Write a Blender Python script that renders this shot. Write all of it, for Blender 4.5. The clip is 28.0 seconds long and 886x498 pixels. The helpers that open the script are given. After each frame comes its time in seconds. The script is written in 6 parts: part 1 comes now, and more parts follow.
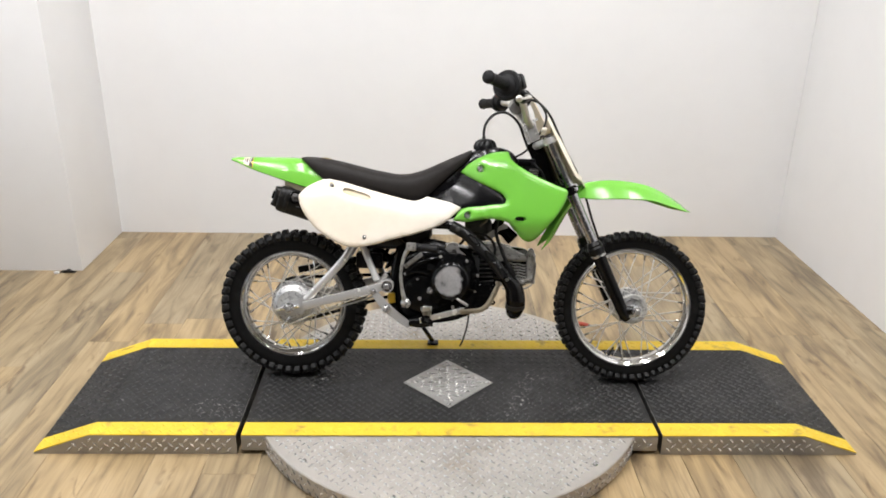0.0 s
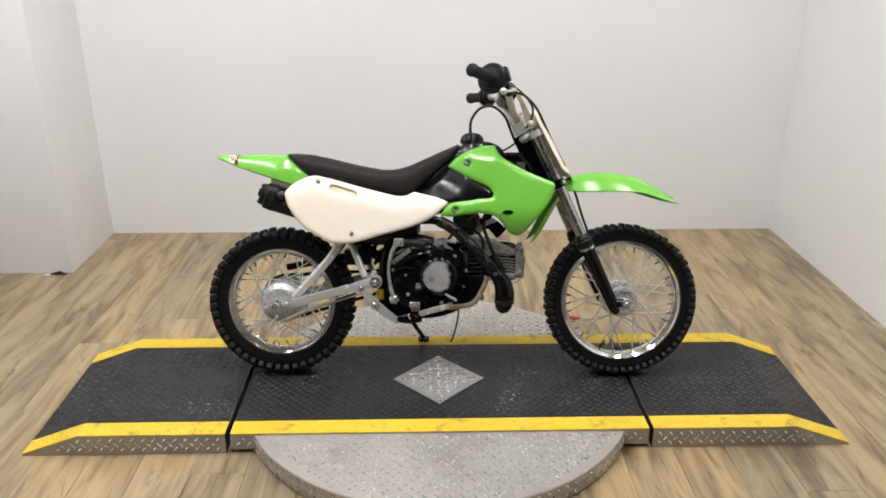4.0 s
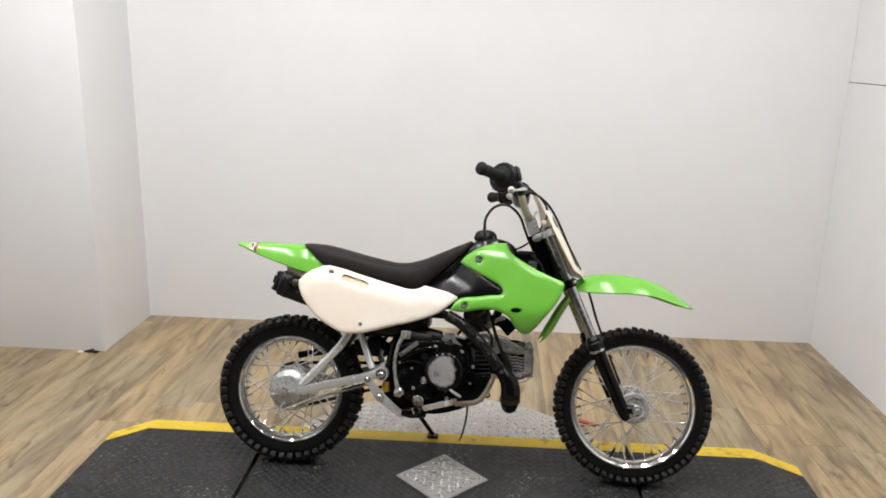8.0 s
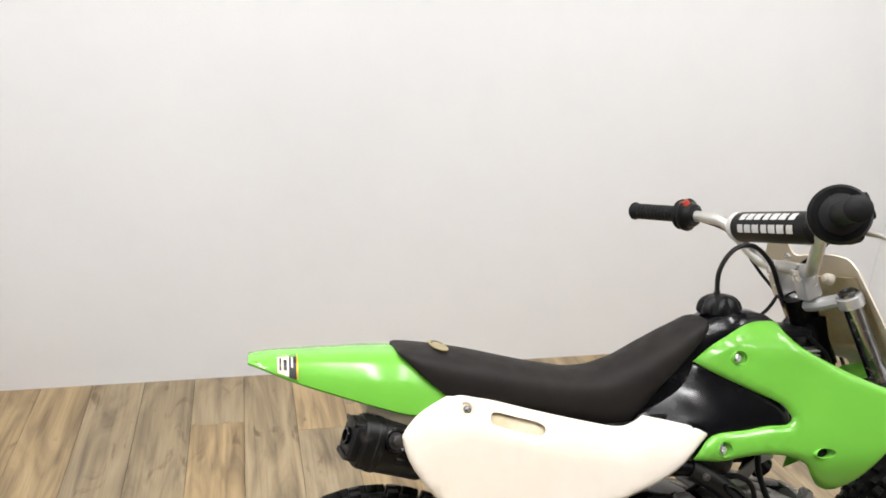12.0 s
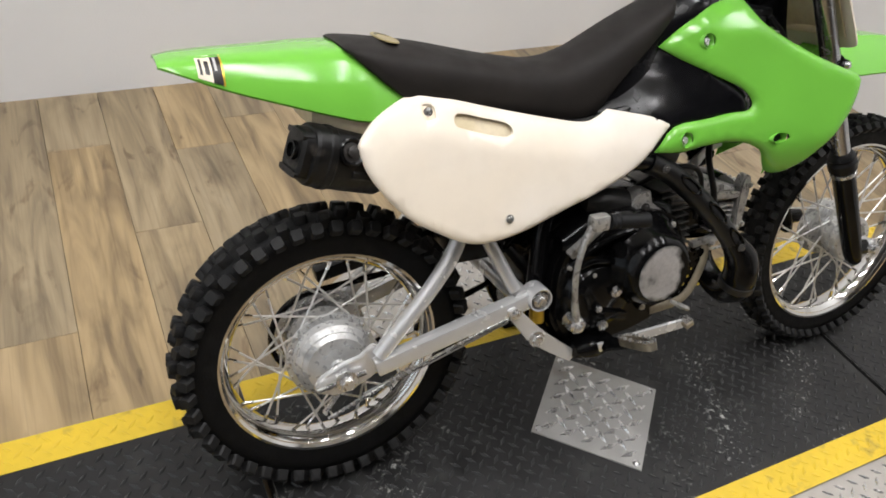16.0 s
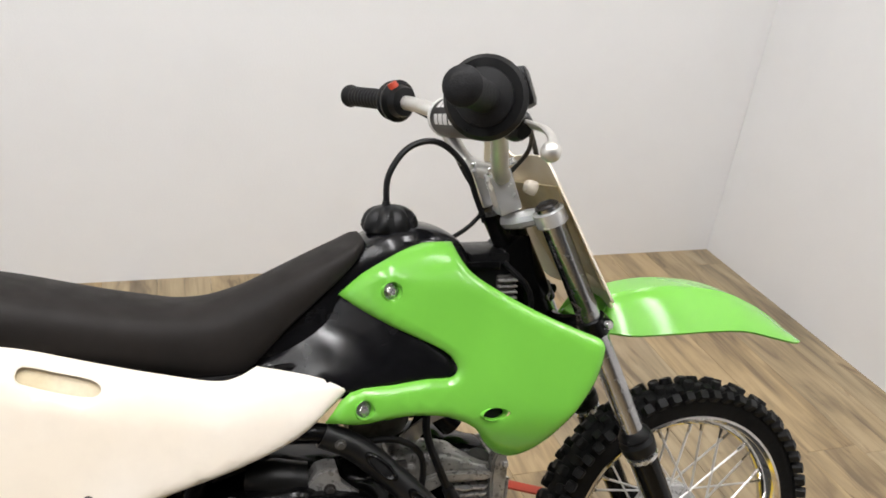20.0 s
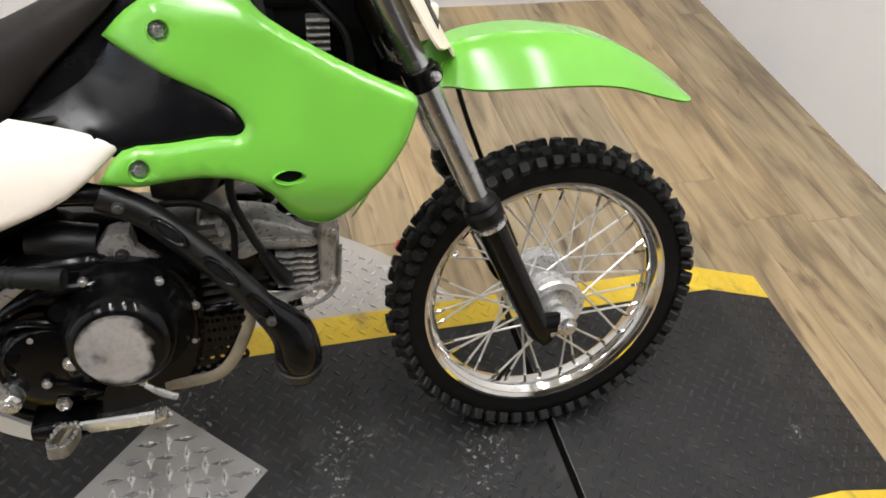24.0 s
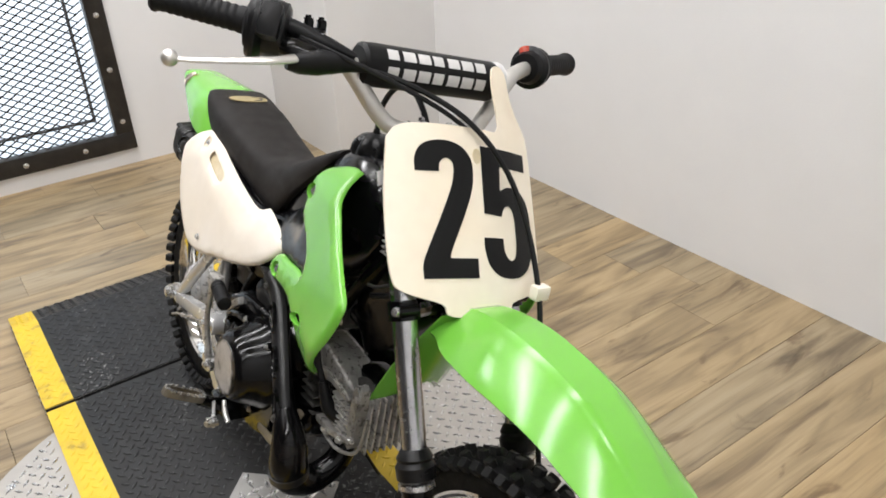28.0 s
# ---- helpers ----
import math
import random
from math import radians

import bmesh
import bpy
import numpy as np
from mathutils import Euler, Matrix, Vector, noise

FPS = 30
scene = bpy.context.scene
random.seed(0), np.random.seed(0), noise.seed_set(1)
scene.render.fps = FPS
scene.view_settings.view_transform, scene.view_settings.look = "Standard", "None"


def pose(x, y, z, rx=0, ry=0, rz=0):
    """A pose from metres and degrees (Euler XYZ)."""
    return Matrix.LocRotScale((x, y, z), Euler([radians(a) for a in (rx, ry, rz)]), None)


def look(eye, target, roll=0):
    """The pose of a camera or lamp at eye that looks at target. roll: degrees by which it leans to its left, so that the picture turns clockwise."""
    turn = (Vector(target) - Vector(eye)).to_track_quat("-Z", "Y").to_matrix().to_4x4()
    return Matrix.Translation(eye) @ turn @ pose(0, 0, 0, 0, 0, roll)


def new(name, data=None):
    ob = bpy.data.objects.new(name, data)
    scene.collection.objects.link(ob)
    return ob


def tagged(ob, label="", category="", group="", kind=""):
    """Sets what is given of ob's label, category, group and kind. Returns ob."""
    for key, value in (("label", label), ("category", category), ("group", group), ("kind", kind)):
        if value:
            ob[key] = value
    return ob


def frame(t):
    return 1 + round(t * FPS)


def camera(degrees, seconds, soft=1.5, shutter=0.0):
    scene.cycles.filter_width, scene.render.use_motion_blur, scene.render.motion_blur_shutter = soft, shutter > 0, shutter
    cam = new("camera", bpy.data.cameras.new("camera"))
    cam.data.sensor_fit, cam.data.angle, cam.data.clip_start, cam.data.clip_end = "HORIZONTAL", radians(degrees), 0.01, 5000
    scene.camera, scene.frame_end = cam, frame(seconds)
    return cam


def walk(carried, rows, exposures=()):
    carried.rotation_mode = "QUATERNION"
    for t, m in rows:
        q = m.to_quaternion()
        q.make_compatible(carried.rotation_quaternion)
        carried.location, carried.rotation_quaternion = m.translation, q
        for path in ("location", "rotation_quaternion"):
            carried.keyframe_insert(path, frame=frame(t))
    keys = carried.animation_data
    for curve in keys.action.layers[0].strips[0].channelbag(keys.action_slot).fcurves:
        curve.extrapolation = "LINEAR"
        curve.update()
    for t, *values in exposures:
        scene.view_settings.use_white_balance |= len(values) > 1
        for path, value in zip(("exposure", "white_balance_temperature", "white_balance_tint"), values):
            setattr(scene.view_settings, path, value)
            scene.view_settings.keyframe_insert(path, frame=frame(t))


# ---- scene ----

cam = camera(59.0, 28.0, soft=1.75)
PATH = [
    (0, (-0.08, -2.169, 1.401), (-0.032, -0.314, 0.654), 1.0),
    (1, (-0.074, -2.17, 1.392), (-0.018, -0.314, 0.651), 1.4),
    (2, (-0.074, -2.169, 1.389), (-0.024, -0.315, 0.64), 0.7),
    (3, (-0.07, -2.16, 1.404), (-0.001, -0.31, 0.649), 0.6),
    (3.5, (-0.064, -2.161, 1.39), (-0.006, -0.309, 0.635), 0.5),
    (5.5, (0.05, -2.163, 1.386), (0.087, -0.305, 0.648), -1.2),
    (6, (0.056, -2.151, 1.378), (0.106, -0.31, 0.598), -1.1),
    (6.5, (0.049, -2.139, 1.371), (0.095, -0.306, 0.573), -0.0),
    (7, (0.051, -2.139, 1.365), (0.099, -0.308, 0.561), 0.2),
    (7.5, (0.078, -2.155, 1.366), (0.123, -0.337, 0.533), 0.3),
    (8, (0.109, -2.176, 1.374), (0.001, -0.244, 0.866), 1.3),
    (8.5, (0.01, -2.188, 1.329), (-0.087, -0.305, 0.66), 3.9),
    (9, (-0.14, -2.186, 1.336), (-0.092, -0.255, 0.817), 2.2),
    (9.5, (-0.213, -2.01, 1.342), (-0.275, -0.104, 0.739), -1.3),
    (10, (-0.36, -1.8, 1.311), (-0.535, 0.094, 0.693), 1.1),
    (10.5, (-0.553, -1.572, 1.316), (-0.312, 0.343, 0.792), 0.1),
    (11, (-0.647, -1.335, 1.3), (-0.421, 0.556, 0.686), -2.4),
    (11.5, (-0.651, -1.061, 1.317), (-0.32, 0.806, 0.68), 1.0),
    (13.5, (-0.822, -0.627, 1.217), (-0.003, 0.895, 0.21), 5.9),
    (14, (-0.815, -0.638, 1.207), (-0.009, 0.801, 0.076), 8.3),
    (14.5, (-0.805, -0.654, 1.193), (-0.063, 0.695, -0.083), 9.4),
    (15, (-0.8, -0.669, 1.189), (-0.088, 0.653, -0.133), 9.3),
    (15.5, (-0.805, -0.66, 1.186), (-0.07, 0.662, -0.122), 9.0),
    (16, (-0.791, -0.662, 1.196), (0.012, 0.658, -0.074), 9.1),
    (16.5, (-0.778, -0.668, 1.195), (0.073, 0.643, -0.052), 8.1),
    (17, (-0.756, -0.679, 1.203), (0.151, 0.659, 0.026), 7.3),
    (17.5, (-0.736, -0.672, 1.225), (0.249, 0.676, 0.123), 6.4),
    (18, (-0.714, -0.687, 1.24), (0.332, 0.677, 0.217), 5.8),
    (18.5, (-0.695, -0.679, 1.249), (0.432, 0.671, 0.297), 7.2),
    (19, (-0.499, -0.698, 1.249), (0.486, 0.817, 0.392), 0.5),
    (19.5, (-0.265, -0.749, 1.272), (0.472, 0.903, 0.419), 4.1),
    (20, (-0.142, -0.667, 1.224), (0.472, 1.009, 0.322), 6.6),
    (20.5, (-0.028, -0.503, 1.225), (0.182, 1.207, 0.21), 7.3),
    (21, (0.029, -0.466, 1.195), (0.077, 1.085, -0.066), 5.8),
    (21.5, (0.064, -0.539, 1.172), (0.126, 0.835, -0.28), 6.9),
    (23.5, (0.129, -0.614, 1.171), (0.505, 0.712, -0.278), 7.9),
    (24, (0.152, -0.633, 1.17), (0.635, 0.706, -0.235), 7.3),
    (24.5, (0.15, -0.62, 1.175), (0.65, 0.758, -0.186), 6.3),
    (25, (0.164, -0.617, 1.174), (0.626, 0.811, -0.148), 3.7),
    (25.5, (0.258, -0.653, 1.185), (0.561, 0.923, -0.008), -3.5),
    (26, (0.412, -0.729, 1.23), (0.429, 0.906, 0.079), 0.9),
    (26.5, (0.605, -0.552, 1.192), (0.118, 1.01, 0.043), 0.8),
    (27, (0.758, -0.426, 1.219), (-0.148, 0.997, 0.144), -3.9),
    (27.5, (0.976, -0.42, 1.257), (-0.321, 0.745, 0.276), -1.4),
    (28, (1.072, -0.309, 1.22), (-0.373, 0.673, 0.247), -2.7),
]
EXPOSURES = [(0, 0.1), (2, -0.06), (3.5, -0.12), (6, -0.15), (8, -0.15), (9, -0.12), (10, -0.02), (11.5, 0.05), (13.5, -0.02), (15, -0.24), (17, -0.3), (18.5, -0.12), (20, -0.05), (21, 0.02), (24, 0.0), (26, 0.04), (27, -0.05), (28, -0.14)]
walk(cam, [(t, look(eye, target, roll)) for t, eye, target, roll in PATH], EXPOSURES)

# ---- world and lamps ----
world = bpy.data.worlds.new("world")
scene.world = world
world.use_nodes = True
world.node_tree.nodes["Background"].inputs[0].default_value = (0.9, 0.95, 1.0, 1)
world.node_tree.nodes["Background"].inputs[1].default_value = 0.3


def lamp(name, m, size_x, size_y, power, colour):
    data = bpy.data.lights.new(name, "AREA")
    data.shape, data.size, data.size_y = "RECTANGLE", size_x, size_y
    data.energy, data.color = power, colour
    ob = new(name, data)
    ob.matrix_world = m
    return ob


WARM = (0.985, 0.975, 1.0)
# four ceiling strip lights that run across the bay, and daylight at the barred window
CEILING = 2.75
TROFFERS = [(-1.45, -0.3, 28.5), (-0.5, -0.3, 25), (0.4, -0.3, 20), (1.25, -0.3, 15.5)]
for tx, ty, watts in TROFFERS:
    lamp("troffer_lamp", pose(tx, ty, CEILING - 0.09), 0.14, 1.7, watts, WARM)
lamp("window_lamp", pose(-2.26, -0.14, 0.95, 0, -90, 0), 1.7, 0.9, 26, (0.86, 0.93, 1.0))

# ---- materials ----


def material(name, colour, rough=0.5, metal=0.0, vary=0.0, scale=8.0, colour2=None, bump=0.0, bump_scale=60.0,
             rough_vary=0.0, coat=0.0, spec=0.5, dirt=None, dirt_amount=0.0, dirt_scale=6.0, stretch=(1, 1, 1), shift=False, scuff=None):
    """A procedural surface: a base colour mottled at two scales, patches of dirt or wear, uneven gloss and fine relief."""
    m = bpy.data.materials.new(name)
    m.use_nodes = True
    nt = m.node_tree
    n, link = nt.nodes, nt.links.new
    b = n["Principled BSDF"]
    b.inputs["Roughness"].default_value, b.inputs["Metallic"].default_value = rough, metal
    b.inputs["Specular IOR Level"].default_value = spec
    b.inputs["Coat Weight"].default_value, b.inputs["Coat Roughness"].default_value = coat, 0.12
    tc, mp = n.new("ShaderNodeTexCoord"), n.new("ShaderNodeMapping")
    link(tc.outputs["Object"], mp.inputs["Vector"])
    mp.inputs["Scale"].default_value = stretch
    if shift:
        info, mul = n.new("ShaderNodeObjectInfo"), n.new("ShaderNodeVectorMath")
        mul.operation = "SCALE"
        mul.inputs["Scale"].default_value = 37.0
        comb = n.new("ShaderNodeCombineXYZ")
        for k in range(3):
            link(info.outputs["Random"], comb.inputs[k])
        link(comb.outputs[0], mul.inputs[0])
        link(mul.outputs[0], mp.inputs["Location"])

    def noise_tex(size, detail=4.0):
        t = n.new("ShaderNodeTexNoise")
        t.inputs["Scale"].default_value, t.inputs["Detail"].default_value = size, detail
        link(mp.outputs[0], t.inputs["Vector"])
        return t

    def mix(fac, a, c):
        x = n.new("ShaderNodeMix")
        x.data_type = "RGBA"
        for sock, v in ((x.inputs[0], fac), (x.inputs[6], a), (x.inputs[7], c)):
            if isinstance(v, (tuple, list)):
                sock.default_value = (*v[:3], 1)
            elif isinstance(v, float):
                sock.default_value = v
            else:
                link(v, sock)
        return x.outputs[2]

    def ramp(src, lo, hi):
        r = n.new("ShaderNodeMapRange")
        r.inputs["From Min"].default_value, r.inputs["From Max"].default_value = lo, hi
        link(src, r.inputs["Value"])
        return r.outputs[0]

    out = colour
    if vary:
        dark = colour2 or tuple(c * (1 - vary) for c in colour)
        out = mix(ramp(noise_tex(scale).outputs[0], 0.35, 0.65), colour, dark)
        fine = tuple(c * (1 - vary * 0.6) for c in colour)
        x = mix(ramp(noise_tex(scale * 7).outputs[0], 0.45, 0.8), (1, 1, 1), tuple(f / max(c, 1e-4) for f, c in zip(fine, colour)))
        mm = n.new("ShaderNodeMix")
        mm.data_type, mm.blend_type = "RGBA", "MULTIPLY"
        mm.inputs[0].default_value = 1.0
        link(out, mm.inputs[6])
        link(x, mm.inputs[7])
        out = mm.outputs[2]
    if dirt:
        out = mix(ramp(noise_tex(dirt_scale, 8.0).outputs[0], 0.62 - 0.25 * dirt_amount, 0.8 - 0.2 * dirt_amount), out, dirt)
    if scuff:
        gate = n.new("ShaderNodeMath")
        gate.operation = "MULTIPLY"
        link(ramp(noise_tex(6.5, 3.0).outputs[0], 0.58, 0.68), gate.inputs[0])
        link(ramp(noise_tex(120, 6.0).outputs[0], 0.58, 0.70), gate.inputs[1])
        out = mix(gate.outputs[0], out, scuff)
    if isinstance(out, tuple):
        b.inputs["Base Color"].default_value = (*out, 1)
    else:
        link(out, b.inputs["Base Color"])
    if rough_vary:
        r = n.new("ShaderNodeMapRange")
        r.inputs["To Min"].default_value, r.inputs["To Max"].default_value = max(rough - rough_vary, 0.02), min(rough + rough_vary, 1)
        r.inputs["From Min"].default_value, r.inputs["From Max"].default_value = 0.3, 0.7
        link(noise_tex(scale * 3).outputs[0], r.inputs["Value"])
        link(r.outputs[0], b.inputs["Roughness"])
    if bump:
        bp = n.new("ShaderNodeBump")
        bp.inputs["Strength"].default_value, bp.inputs["Distance"].default_value = 1.0, bump
        link(noise_tex(bump_scale, 3.0).outputs[0], bp.inputs["Height"])
        link(bp.outputs[0], b.inputs["Normal"])
    return m


WALL = material("wall_paint", (0.80, 0.80, 0.80), 0.6, vary=0.03, scale=1.2, bump=0.0004, bump_scale=180)
SHOP = material("shop_grey_paint", (0.2, 0.2, 0.205), 0.7, vary=0.1, scale=1.5, bump=0.0004, bump_scale=120)
CEIL = material("ceiling_paint", (0.8, 0.8, 0.78), 0.8, vary=0.03, scale=2, bump=0.0006, bump_scale=90)
SLAB = material("floor_base", (0.05, 0.04, 0.03), 0.8, vary=0.2)
GREEN = material("green_plastic", (0.165, 0.49, 0.056), 0.2, vary=0.03, scale=4, rough_vary=0.03, coat=0.2)
WHITE = material("aged_white_plastic", (0.84, 0.775, 0.68), 0.38, vary=0.07, scale=5, colour2=(0.81, 0.725, 0.60), rough_vary=0.05)
CREAM = material("yellowed_plate_plastic", (0.86, 0.79, 0.66), 0.38, vary=0.08, scale=5, colour2=(0.81, 0.69, 0.51), rough_vary=0.05)
RECESS = material("sun_yellowed_plastic", (0.62, 0.52, 0.33), 0.45, vary=0.2, scale=14, colour2=(0.70, 0.61, 0.44), rough_vary=0.1)
# Paler than the other yellowed plastic: light glowing through the plate, put into colour.
BACKING = material("aged_lightened_plate_back", (0.78, 0.64, 0.36), 0.45, vary=0.2, scale=14, colour2=(0.82, 0.72, 0.50), rough_vary=0.1)
VINYL = material("seat_vinyl", (0.013, 0.0105, 0.009), 0.62, spec=0.24, vary=0.25, scale=12, rough_vary=0.08, bump=0.0004, bump_scale=900)
BLACKP = material("black_plastic", (0.006, 0.006, 0.0063), 0.34, spec=0.22, vary=0.2, scale=20, rough_vary=0.08, bump=0.0001, bump_scale=400)
BLACKM = material("satin_black_metal", (0.0034, 0.0034, 0.0036), 0.15, 0.0, spec=0.22, vary=0.3, scale=25, rough_vary=0.12, dirt=(0.012, 0.010, 0.009), dirt_amount=0.05, dirt_scale=18)
RUBBER = material("tyre_rubber", (0.0072, 0.0072, 0.0074), 0.6, spec=0.14, vary=0.3, scale=22, rough_vary=0.08, bump=0.0005, bump_scale=260, dirt=(0.018, 0.018, 0.018), dirt_amount=0.15, dirt_scale=14)
DUSTY = material("dusty_rubber", (0.022, 0.0215, 0.020), 0.6, vary=0.3, scale=30, bump=0.0003, bump_scale=500)
GRIPM = material("grip_rubber", (0.007, 0.007, 0.0075), 0.6, spec=0.24, vary=0.2, scale=30, bump=0.0003, bump_scale=500)
SPOKEM = material("dull_zinc_spoke", (0.80, 0.79, 0.77), 0.34, 0.6, vary=0.1, scale=40)
CHROME = material("chrome", (0.78, 0.77, 0.75), 0.1, 1.0, vary=0.12, scale=30, rough_vary=0.06, dirt=(0.4, 0.38, 0.36), dirt_amount=0.03, dirt_scale=30)
HARDCHROME = material("hard_chrome", (0.50, 0.505, 0.52), 0.24, 1.0, vary=0.12, scale=30, rough_vary=0.05)
STEEL = material("zinc_steel", (0.66, 0.655, 0.65), 0.26, 0.9, vary=0.12, scale=40, rough_vary=0.12)
SILVER = material("silver_paint", (0.66, 0.66, 0.655), 0.24, 0.5, vary=0.02, scale=14, rough_vary=0.05, bump=0.00008, bump_scale=300)
HUBM = material("cast_hub_alloy", (0.62, 0.62, 0.61), 0.3, 0.5, vary=0.15, scale=30, rough_vary=0.08, bump=0.0002, bump_scale=240, dirt=(0.12, 0.11, 0.10), dirt_amount=0.1, dirt_scale=30)
# Dark copy of the cast alloy: shade under shroud and tank put into colour.
FINM = material("dark_cast_alloy", (0.11, 0.106, 0.098), 0.42, 0.5, vary=0.35, scale=40, rough_vary=0.12, bump=0.0003, bump_scale=220, dirt=(0.03, 0.027, 0.023), dirt_amount=0.25, dirt_scale=50)
ALLOY = material("cast_aluminium", (0.47, 0.46, 0.435), 0.34, 0.5, vary=0.3, scale=35, rough_vary=0.12, bump=0.0004, bump_scale=220, dirt=(0.06, 0.052, 0.043), dirt_amount=0.24, dirt_scale=55)
WORN = material("worn_bare_metal", (0.60, 0.60, 0.61), 0.40, 0.6, vary=0.3, scale=26, colour2=(0.40, 0.40, 0.41), rough_vary=0.1, bump=0.0001, bump_scale=150, dirt=(0.02, 0.02, 0.02), dirt_amount=0.12, dirt_scale=26)
HEADM = material("pale_cast_fins", (0.66, 0.65, 0.63), 0.32, 0.5, vary=0.3, scale=45, rough_vary=0.12, bump=0.0003, bump_scale=240, dirt=(0.07, 0.06, 0.05), dirt_amount=0.16, dirt_scale=60)
# Paler than the carcass rubber: the sheen on the block tops, put into colour.
KNOB = material("pale_tread_rubber", (0.013, 0.0128, 0.0128), 0.55, spec=0.25, vary=0.35, scale=30, rough_vary=0.1, bump=0.0004, bump_scale=260)
BARM = material("bead_blasted_bar", (0.60, 0.585, 0.55), 0.42, 0.7, vary=0.1, scale=30, rough_vary=0.08)
LEVERM = material("bare_lever", (0.68, 0.66, 0.62), 0.36, 0.8, vary=0.1, scale=40)
DECK = material("black_tread_plate", (0.0130, 0.0127, 0.0125), 0.46, 0.0, spec=0.42, vary=0.3, scale=9, rough_vary=0.1, bump=0.0002, bump_scale=150, dirt=(0.03, 0.03, 0.028), dirt_amount=0.2, dirt_scale=16, scuff=(0.34, 0.34, 0.32))
# Worn tops, made paler still to carry their highlights in colour.
TREAD = material("worn_highlit_tread_tops", (0.046, 0.046, 0.0465), 0.4, 0.2, vary=0.3, scale=30, rough_vary=0.12)
YELLOW = material("safety_yellow_paint", (0.80, 0.555, 0.034), 0.5, vary=0.12, scale=9, rough_vary=0.1, dirt=(0.30, 0.20, 0.05), dirt_amount=0.15, dirt_scale=24, bump=0.0003, bump_scale=120)
# Brighter than the plate below: polish, plus highlights painted into the colour.
MARKS = material("polished_highlit_marks", (0.80, 0.79, 0.77), 0.24, 0.75, vary=0.15, scale=30, rough_vary=0.08)
TABLE = material("dusty_turntable_plate", (0.52, 0.49, 0.45), 0.40, 0.5, vary=0.14, scale=5, rough_vary=0.1, bump=0.0001, bump_scale=200, dirt=(0.36, 0.31, 0.25), dirt_amount=0.1, dirt_scale=8)
PLATE = material("diamond_plate", (0.44, 0.43, 0.41), 0.4, 0.52, vary=0.15, scale=6, rough_vary=0.1, bump=0.0001, bump_scale=200, dirt=(0.27, 0.24, 0.20), dirt_amount=0.08, dirt_scale=8)
GOLD = material("gold_spring", (0.75, 0.48, 0.05), 0.3, 0.6, vary=0.1, scale=30)
BADGEM = material("tan_badge", (0.42, 0.34, 0.17), 0.4, 0.2, vary=0.2, scale=40)
INK = material("black_vinyl_ink", (0.006, 0.006, 0.006), 0.45, spec=0.2, vary=0.2, scale=20)
PRINT = material("white_print", (0.60, 0.59, 0.575), 0.6, vary=0.1, scale=40)
REDP = material("red_plastic", (0.45, 0.05, 0.02), 0.45, vary=0.15, scale=30)
PEGM = material("muddy_dark_steel", (0.2, 0.175, 0.13), 0.5, 0.4, vary=0.4, scale=40, rough_vary=0.1, dirt=(0.03, 0.025, 0.02), dirt_amount=0.3, dirt_scale=40)
BEIGEM = material("dull_beige_steel", (0.31, 0.265, 0.19), 0.5, 0.3, vary=0.3, scale=25, dirt=(0.1, 0.07, 0.04), dirt_amount=0.3)
CABLE = material("cable_rubber", (0.007, 0.007, 0.0075), 0.45, spec=0.25, vary=0.1, scale=40)
TANKM = material("black_tank", (0.005, 0.005, 0.006), 0.2, spec=0.4, vary=0.25, scale=10, rough_vary=0.1)
SHIELDM = material("satin_heat_shield", (0.007, 0.007, 0.0072), 0.36, spec=0.42, vary=0.2, scale=20, rough_vary=0.08, bump=0.0002, bump_scale=300)
MUFM = material("scuffed_black_muffler", (0.0065, 0.0063, 0.006), 0.4, spec=0.32, vary=0.3, scale=25, rough_vary=0.12, bump=0.0003, bump_scale=160, dirt=(0.05, 0.043, 0.036), dirt_amount=0.12, dirt_scale=38)
IRON = material("painted_iron", (0.026, 0.022, 0.019), 0.42, 0.1, vary=0.45, scale=20, bump=0.0003, bump_scale=100)


